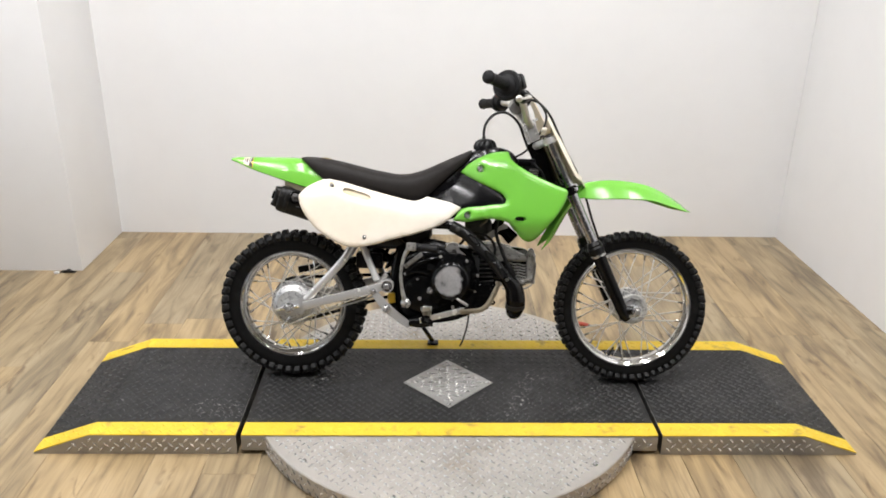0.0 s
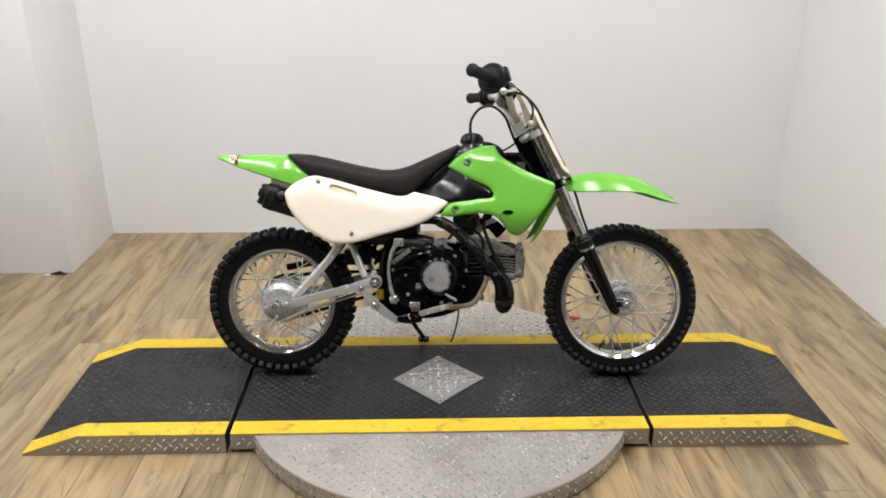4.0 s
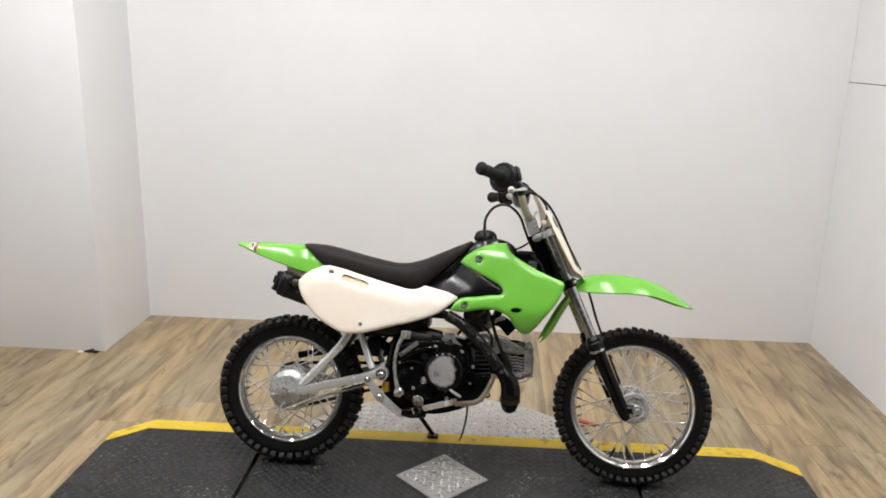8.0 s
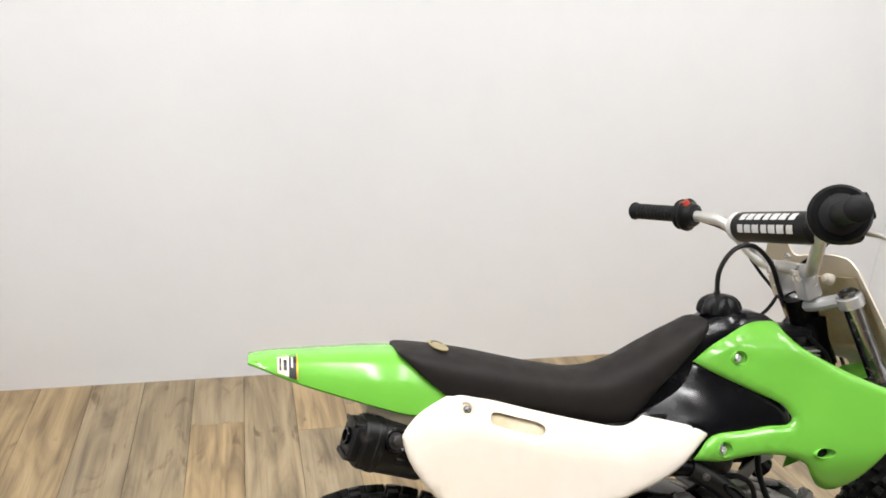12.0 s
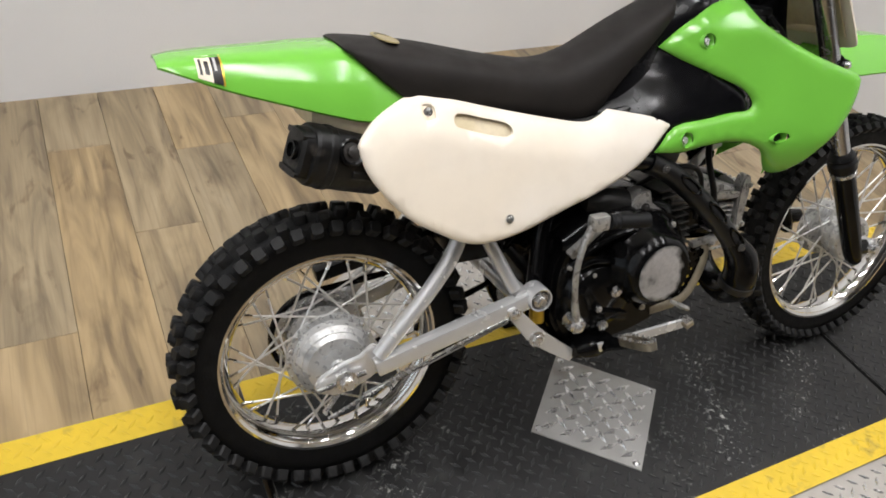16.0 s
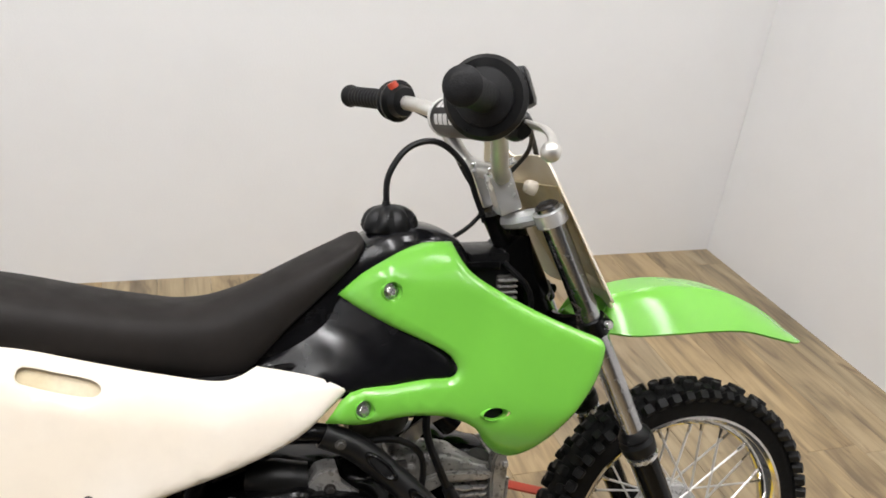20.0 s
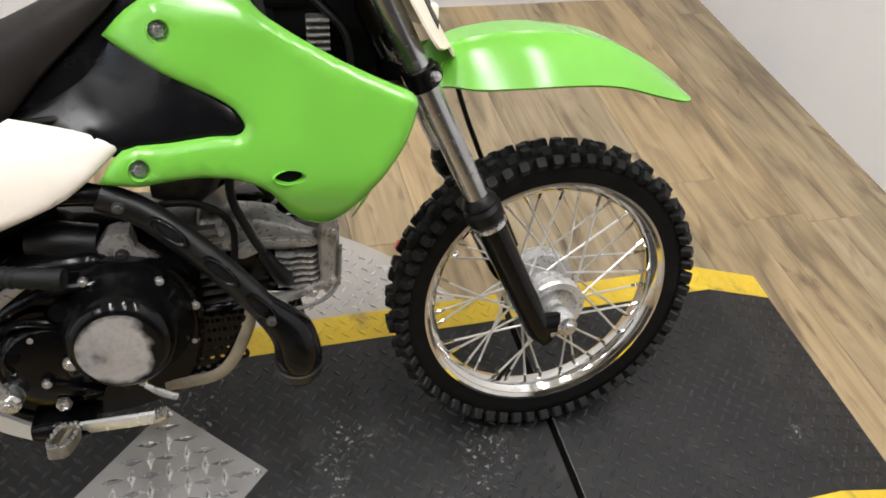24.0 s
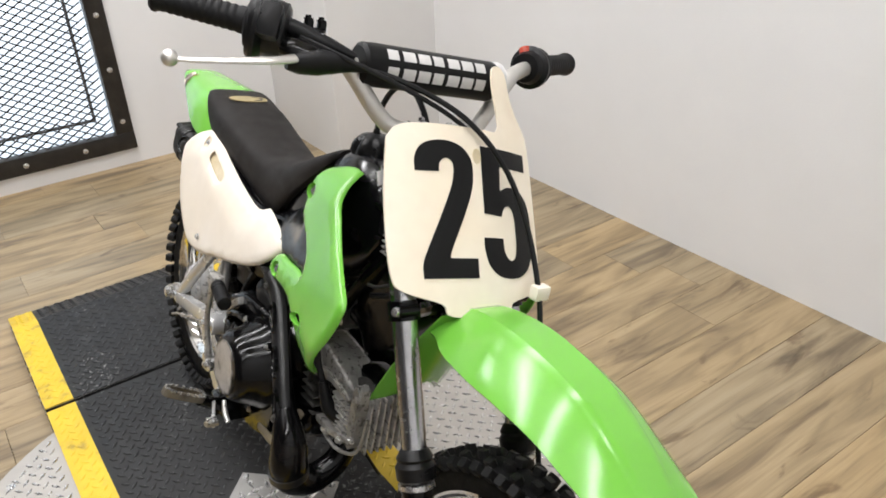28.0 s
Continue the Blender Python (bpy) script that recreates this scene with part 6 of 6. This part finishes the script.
part("cover_step", poly_prism(smooth_outline([(0.140, 0.404), (0.168, 0.412), (0.228, 0.408), (0.240, 0.400), (0.228, 0.394), (0.182, 0.398), (0.150, 0.386), (0.136, 0.390)], 3), 0.052, 0.066, SIDEWAYS, bevel=0.003), ALLOY, head, "stepped edge of the rocker cover")
for x, z in ((0.124, 0.424), (0.200, 0.418)):
    part("cover_bolt", bolt((x, -0.0595, z), (0, -1, 0.3), 0.0048, 0.006), ALLOY, head)
# The dark alloy here carries the shade below the tank.
part("carburettor", hull([(0.045, 0.026, 0.455, 0.515), (0.075, 0.030, 0.445, 0.53), (0.115, 0.028, 0.450, 0.528), (0.13, 0.020, 0.465, 0.51)], power=0.6), FINM, bike, "alloy carburettor, darkened for the shade below the tank")
part("intake_pipe", tube([(0.12, 0, 0.487), (0.165, 0, 0.485), (0.20, 0, 0.455)], [0.018, 0.019, 0.022], 14, 4), BLACKM, bike)
part("choke_bracket", poly_prism(smooth_outline([(0.105, 0.468), (0.150, 0.500), (0.172, 0.508), (0.178, 0.496), (0.150, 0.486), (0.125, 0.455)], 2), 0.0, 0.004, Matrix.Translation((0, -0.058, 0)) @ Matrix(((1, 0, 0, 0), (0, 0, -1, 0), (0, 1, 0, 0), (0, 0, 0, 1)))), SILVER, bike, "bare metal bracket")
part("plug_lead", tube([(0.174, -0.072, 0.392), (0.158, -0.080, 0.430), (0.140, -0.075, 0.49), (0.16, -0.05, 0.56)], 0.0055, 8, 5), CABLE, bike, "black spark plug lead")
part("plug_cap", tube([(0.200, -0.050, 0.342), (0.190, -0.068, 0.360), (0.172, -0.073, 0.396)], [0.012, 0.011, 0.008], 12, 3), CABLE, bike)
part("breather_hose", tube([(0.03, -0.04, 0.44), (0.06, -0.075, 0.475), (0.105, -0.082, 0.475), (0.137, -0.072, 0.44), (0.134, -0.074, 0.375)], 0.0045, 8, 5), CABLE, bike, "black breather hose")
part("fuel_hose", tube([(0.10, -0.045, 0.56), (0.115, -0.055, 0.525), (0.09, -0.05, 0.50)], 0.004, 8, 4), BEIGEM, bike, "tan fuel hose")

# exhaust
PIPE = [(0.196, -0.028, 0.302), (0.200, -0.044, 0.262), (0.201, -0.084, 0.238), (0.201, -0.120, 0.250), (0.203, -0.131, 0.280), (0.196, -0.131, 0.316), (0.166, -0.129, 0.354), (0.132, -0.121, 0.396), (0.088, -0.109, 0.441), (0.042, -0.097, 0.480), (0.0, -0.094, 0.502), (-0.08, -0.090, 0.508), (-0.20, -0.085, 0.52), (-0.34, -0.062, 0.535), (-0.45, -0.056, 0.552)]
exhaust = part("exhaust_pipe", tube(PIPE, [0.019, 0.021, 0.023, 0.0275, 0.0300, 0.0275, 0.0175, 0.0122, 0.0122, 0.0122, 0.013, 0.015, 0.016, 0.018, 0.020], 18, 5), BLACKM, bike, "black exhaust pipe with perforated heat shield")
shield_line = spline([(0.180, -0.1305, 0.336)] + PIPE[6:11], 8)
loops = []
for i, p in enumerate(shield_line):
    way = (shield_line[min(i + 1, len(shield_line) - 1)] - shield_line[max(i - 1, 0)]).normalized()
    out = Vector((0, -1, 0))
    out = (out - way * out.dot(way)).normalized()
    up = way.cross(out)
    ring = [p + 0.0175 * (math.cos(a) * out + math.sin(a) * up) for a in (radians(-95 + 19 * k) for k in range(11))]
    loops.append(ring + [p + 0.0155 * (math.cos(a) * out + math.sin(a) * up) for a in (radians(95 - 19 * k) for k in range(11))])
part("heat_shield", rings(bmesh.new(), loops), SHIELDM, exhaust, "black moulded heat shield")
for i in (9, 18, 27):
    p = shield_line[i]
    way = (shield_line[i + 1] - shield_line[i - 1]).normalized()
    out = (Vector((0, -1, 0)) - way * Vector((0, -1, 0)).dot(way)).normalized()
    m = Matrix.Translation(p + out * 0.0177) @ Matrix((way, out.cross(way), out)).transposed().to_4x4()
    part("shield_slot", lathe([(0.0, -0.0030), (0.0070, -0.0026), (0.0088, 0.0016), (0.0100, 0.0024), (0.0114, 0.0014), (0.0122, -0.0030), (0.0, -0.0050)], m @ Matrix.Translation((0, -0.004, -0.0004)) @ Matrix.Diagonal((2.3, 0.72, 1, 1)), 24), BLACKM, exhaust)
for i in (4, 36):
    part("shield_bolt", bolt(shield_line[i] + Vector((0, -0.0185, 0.002)), (0, -1, 0), 0.0048, 0.005), FINM, exhaust)
part("pipe_clamp", lathe([(0.0265, -0.007), (0.0312, -0.006), (0.0312, 0.006), (0.0265, 0.007)], axis_pose((0.202, -0.128, 0.263), (0.0, -0.25, 1.0)), 24), SHIELDM, exhaust)
M_A, M_B = Vector((-0.436, -0.054, 0.546)), Vector((-0.537, -0.0718, 0.5788))
m_way = (M_B - M_A).normalized()
m_side = (Vector((0, -1, 0)) - m_way * Vector((0, -1, 0)).dot(m_way)).normalized()
m_up = m_side.cross(m_way) if m_side.cross(m_way).z > 0 else m_way.cross(m_side)


def muffler_ring(f, ry, rz, power=0.72, up=0.0, out=0.0):
    """A rounded section of the muffler at the fraction f of its length."""
    c = M_A.lerp(M_B, f) + up * m_up + out * m_side
    return [c + ry * math.copysign(abs(math.cos(a)) ** power, math.cos(a)) * m_side + rz * math.copysign(abs(math.sin(a)) ** power, math.sin(a)) * m_up for a in (2 * math.pi * k / 32 for k in range(32))]


muffler = part("muffler", rings(bmesh.new(), [muffler_ring(*r) for r in ((-0.06, 0.026, 0.030), (-0.03, 0.034, 0.039), (0.02, 0.036, 0.041), (0.70, 0.036, 0.0405), (0.72, 0.0375, 0.042), (0.80, 0.0375, 0.042), (0.82, 0.036, 0.0405), (0.95, 0.0355, 0.0395), (0.99, 0.033, 0.037), (1.00, 0.028, 0.032))]), MUFM, bike, "scuffed matt black muffler with a boxy end cap", sharp=28)
part("end_cap", rings(bmesh.new(), [muffler_ring(*r) for r in ((0.97, 0.027, 0.033, 0.55, 0.001), (1.10, 0.026, 0.032, 0.55, 0.001), (1.14, 0.022, 0.028, 0.55, 0.001))]), MUFM, muffler, "boxy black end cap", sharp=28)
for up in (-0.024, 0.026):
    part("cap_edge", rings(bmesh.new(), [muffler_ring(f, 0.023, 0.0045, 0.5, up) for f in (1.0, 1.13, 1.16)]), MUFM, muffler, sharp=28)
part("tail_pipe", lathe([(0.0, -0.004), (0.0085, -0.004), (0.0095, 0.006), (0.0125, 0.006), (0.0125, -0.008), (0, -0.008)], axis_pose(M_A.lerp(M_B, 1.14) + 0.004 * m_up + 0.004 * m_side, m_way), 18), BLACKM, muffler)
BOLT_AT = M_A.lerp(M_B, 0.55) + 0.0335 * m_side + 0.019 * m_up
part("bolt_socket", lathe([(0.0110, -0.004), (0.0190, -0.004), (0.0190, 0.003), (0.0165, 0.0045), (0.0130, 0.002)], axis_pose(BOLT_AT, m_side + 0.42 * m_up), 28, closed=True), BLACKM, muffler)
part("muffler_bolt", bolt(BOLT_AT, m_side + 0.42 * m_up, 0.0085, 0.007), IRON, muffler)
part("pressed_rib", rings(bmesh.new(), [[M_A.lerp(M_B, f) + (0.0355 + (0.0022 if 0 < k < 4 else 0)) * m_side + (-0.016 + 0.003 * k) * m_up for k in range(5)] + [M_A.lerp(M_B, f) + 0.030 * m_side + (-0.004 - 0.003 * k) * m_up for k in range(5)] for f in (0.14, 0.17, 0.44, 0.47)]), MUFM, muffler)

# controls and guards on the right
kick = part("kick_starter", tube([(-0.135, -0.138, 0.264), (-0.146, -0.142, 0.310), (-0.150, -0.144, 0.360), (-0.142, -0.144, 0.405), (-0.128, -0.144, 0.436)], [0.0075, 0.0052, 0.0048, 0.0054, 0.0075], 12, 5), ALLOY, bike, "worn alloy kick starter folded up")
part("knuckle", box(-0.014, -0.010, -0.012, 0.016, 0.010, 0.012, 0.005, m=Matrix.Translation((-0.120, -0.145, 0.441))), ALLOY, kick, "cast kick starter knuckle")
part("foot_rubber", lathe([(0, 0), (0.012, 0), (0.0125, 0.004), (0.011, 0.007), (0.0125, 0.012), (0.011, 0.016), (0.0125, 0.021), (0.011, 0.026), (0.0125, 0.032), (0.011, 0.038), (0.0125, 0.044), (0.011, 0.050), (0.0125, 0.056), (0.012, 0.064), (0, 0.065)], axis_pose((-0.102, -0.148, 0.440), (1, -0.16, -0.06)), 18), GRIPM, kick, "black ribbed rubber")
part("kick_hub", lathe([(0, 0.014), (0.010, 0.014), (0.014, 0.010), (0.015, -0.014), (0, -0.014)], axis_pose((-0.135, -0.132, 0.264), (0, -1, 0)), 20), STEEL, kick)
part("kick_bolt", bolt((-0.135, -0.146, 0.264), (0, -1, 0), 0.006, 0.005), STEEL, kick)
FLAT = Matrix(((1, 0, 0, 0), (0, 0, -1, 0), (0, 1, 0, 0), (0, 0, 0, 1)))
bracket = part("peg_bracket", poly_prism(smooth_outline([(-0.248, 0.297), (-0.240, 0.307), (-0.226, 0.299), (-0.179, 0.250), (-0.116, 0.198), (-0.128, 0.182), (-0.199, 0.231), (-0.224, 0.260)], 3, corners=(4, 5)), 0.0, 0.007, Matrix.Translation((0, -0.112, 0)) @ FLAT, bevel=0.0015), SILVER, bike, "silver footpeg mounting plate")
part("bracket_bolt", bolt((-0.196, -0.119, 0.243), (0, -1, 0), 0.009, 0.009), STEEL, bracket)
part("bracket_bolt", bolt((-0.236, -0.119, 0.297), (0, -1, 0), 0.006, 0.006), STEEL, bracket)
part("peg_mount", hull([(-0.125, 0.022, 0.192, 0.214), (-0.09, 0.028, 0.186, 0.222), (-0.05, 0.022, 0.192, 0.214)], power=0.6), BLACKM, bracket).location = (0, -0.112, 0)
for s in (-1, 1):
    m = Matrix.Translation((-0.067, s * 0.170, 0.232)) @ Matrix.Rotation(radians(s * 22), 4, "X")
    own = bmesh.new()
    rim = [(0.0135 * math.copysign(abs(math.cos(a)) ** 0.6, math.cos(a)), s * (0.040 + 0.040 * math.copysign(abs(math.sin(a)) ** 0.7, math.sin(a)))) for a in (2 * math.pi * k / 24 for k in range(24))]
    loops = [[m @ Vector((x * f, (y - s * 0.040) * f + s * 0.040, z)) for x, y in rim] for f, z in ((1.0, 0.0), (1.0, 0.012), (0.80, 0.012), (0.80, 0.0))]
    rings(own, loops, loop_around=True)
    peg = part("footpeg", own, PEGM, bike, "worn steel footpeg ring with teeth")
    part("peg_web", box(-0.003, min(s * 0.006, s * 0.074), 0.002, 0.003, max(s * 0.006, s * 0.074), 0.009, 0.001, m=m), PEGM, peg)
    for k, (x, y) in enumerate(rim):
        part("tooth", box(x * 0.9 - 0.0018, (y - s * 0.040) * 0.9 + s * 0.040 - 0.002, 0.011, x * 0.9 + 0.0018, (y - s * 0.040) * 0.9 + s * 0.040 + 0.002, 0.016, 0.0006, m=m), STEEL, peg)
    part("peg_root", tube([(-0.082, s * 0.115, 0.205), (-0.073, s * 0.148, 0.219), (-0.067, s * 0.176, 0.235)], [0.016, 0.012, 0.010], 10, 3), BLACKM, peg)
    part("peg_pin", tube([(-0.088, s * 0.152, 0.218), (-0.044, s * 0.152, 0.218)], 0.005, 8, 1), BLACKM, peg)
pedal = part("brake_pedal", rounded_bar((-0.090, -0.140, 0.212), (0.034, -0.188, 0.255), 0.006, 0.017, 0.002), SILVER, bike, "bare steel rear brake pedal")
part("pedal_root", tube([(-0.105, -0.12, 0.195), (-0.078, -0.140, 0.208), (-0.050, -0.151, 0.224)], 0.007, 10, 3), BLACKM, pedal)
part("pedal_pad", box(-0.008, -0.011, -0.004, 0.007, 0.010, 0.004, 0.0018, m=Matrix.Translation((0.038, -0.192, 0.258)) @ Matrix.Rotation(radians(-20), 4, "Y")), BEIGEM, pedal, "serrated steel pedal pad")
for k in range(5):
    part("pad_tooth", box(0.031 + 0.003 * k, -0.200, 0.260, 0.0322 + 0.003 * k, -0.184, 0.2665, 0.0004), STEEL, pedal)
guard = part("engine_guard", tube([(0.150, -0.092, 0.330), (0.143, -0.100, 0.305), (0.120, -0.106, 0.262), (0.096, -0.108, 0.243), (0.062, -0.108, 0.238), (0.035, -0.105, 0.234)], 0.0045, 10, 5, flat=1.8), BEIGEM, bike, "dull beige engine guard strap")
guard_mesh = bmesh.new()
for i in range(5):
    for k in range(6):
        m = Matrix.Translation((0.076 + 0.013 * i + 0.006 * (k % 2), -0.098, 0.252 + 0.014 * k)) @ FLAT
        if 0.07 + 0.013 * i < 0.135 - 0.008 * max(0, 2 - k):
            lathe([(0.0032, 0), (0.0085, 0), (0.0085, 0.002), (0.0032, 0.002)], m, 8, guard_mesh, closed=True)
# Added black hull behind the guard; stands in for shade in its holes.
part("crankcase_nose", hull([(0.060, 0.078, 0.225, 0.33), (0.100, 0.076, 0.238, 0.33), (0.128, 0.066, 0.262, 0.33), (0.142, 0.050, 0.295, 0.33)], power=0.45), BLACKM, engine)
part("case_edge", box(-0.034, -0.003, -0.0065, 0.034, 0.010, 0.0065, 0.002, m=Matrix.Translation((-0.114, -0.112, 0.394)) @ Matrix.Rotation(radians(-38), 4, "Y")), ALLOY, engine, "scuffed alloy edge of the case")
part("guard_mesh", guard_mesh, BLACKM, guard, "black perforated guard")
part("bright_lever", tube([(0.022, -0.168, 0.288), (0.040, -0.172, 0.277), (0.056, -0.172, 0.268)], [0.003, 0.0048, 0.0042], 8, 3), ALLOY, bike, "bare steel lever tip")

# side stand on the left, chain and hoses
stand = part("side_stand", tube([(-0.110, 0.085, 0.185), (-0.095, 0.125, 0.145), (-0.058, 0.203, 0.070)], 0.0075, 10, 4), BLACKM, bike, "black side stand resting on the platform")
part("stand_foot", box(-0.018, -0.014, -0.004, 0.020, 0.014, 0.004, 0.002, m=Matrix.Translation((-0.056, 0.206, 0.0605)) @ Matrix.Rotation(radians(15), 4, "X")), BLACKM, stand)
part("overflow_hose", tube([(0.065, 0.05, 0.24), (0.064, 0.09, 0.165), (0.050, 0.14, 0.09), (0.040, 0.16, 0.062)], 0.003, 8, 4), CABLE, bike, "thin black overflow hose")
ch = []
for k in range(41):
    a = math.pi / 2 + math.pi * k / 40
    ch.append(Vector((-0.502 + 0.075 * math.cos(a), 0.050, 0.234 + 0.075 * math.sin(a))))
for k in range(21):
    a = -math.pi / 2 + math.pi * k / 20
    ch.append(Vector((-0.125 + 0.028 * math.cos(a), 0.062, 0.300 + 0.028 * math.sin(a))))
ch.append(ch[0])
part("drive_chain", tube(ch, 0.0055, 8, 1), BLACKM, bike, "oily black drive chain")
part("chain_guard", rounded_bar((-0.50, 0.055, 0.335), (-0.24, 0.06, 0.385), 0.024, 0.022, 0.004), BLACKP, bike, "black plastic chain guard")
part("mud_box", box(-0.300, -0.035, 0.355, -0.215, 0.055, 0.405, 0.006), BLACKP, bike, "black plastic mud shield")

# axle clamp at the foot of the right fork leg
lug = lathe([(0.0, -0.014), (0.0145, -0.014), (0.0165, -0.010), (0.0165, 0.010), (0.0145, 0.014), (0.0, 0.014)], axis_pose(FRONT + Vector((0, -0.083, 0)), (0, 1, 0)), 20)
tube([on_fork(0.226, -0.086, 0.006), FRONT + Vector((-0.004, -0.084, -0.004))], [0.012, 0.013], 12, 1, lug)
steered("axle_clamp", lug, SILVER, "silver axle clamp")

# a red strap end lying behind the platform
strap = empty("red_strap", pose(0.49, 0.425, 0.0615, 0, 0, -28), "short red strap lying on the steel turntable", "strap")
part("webbing", box(-0.055, -0.011, 0.0, 0.045, 0.011, 0.006, 0.002), REDP, strap)
part("hook", tube([(0.045, 0, 0.005), (0.062, 0.0, 0.006), (0.072, 0.008, 0.006), (0.066, 0.016, 0.006)], 0.003, 8, 4), STEEL, strap, "small steel hook")

# ---- floor planks ----
PW, PL = 0.152, 1.22


def plank_mesh(start, end):
    own = box(-PW / 2 + 0.0003, start + 0.0003, -0.006, PW / 2 - 0.0005, end - 0.0004, 0.0, 0.0006, segments=1)
    return finish(own, "plank", PLANK, 40)


def lay_plank(x, y):
    """A whole plank, or one sawn off at the end walls."""
    start, end = max(0.0, Y_FRONT - 0.01 - y), min(PL, Y_BACK + 0.01 - y)
    if end - start > 0.01:
        ob = part("plank", whole if end - start > PL - 0.001 else plank_mesh(start, end), None, floor)
        ob.location = (x, y, 0)


whole = plank_mesh(0.0, PL)
rng = random.Random(4)
far_end = []
x = X_LEFT - 0.05 + PW / 2
while x - PW / 2 < X_RIGHT:
    y = Y_FRONT - rng.random() * PL
    while y < Y_BACK + 0.1:
        if y + PL > -3.4:
            lay_plank(x, y)
        else:
            far_end.append((x, y))
        y += PL
    x += PW
for x, y in far_end:
    lay_plank(x, y)
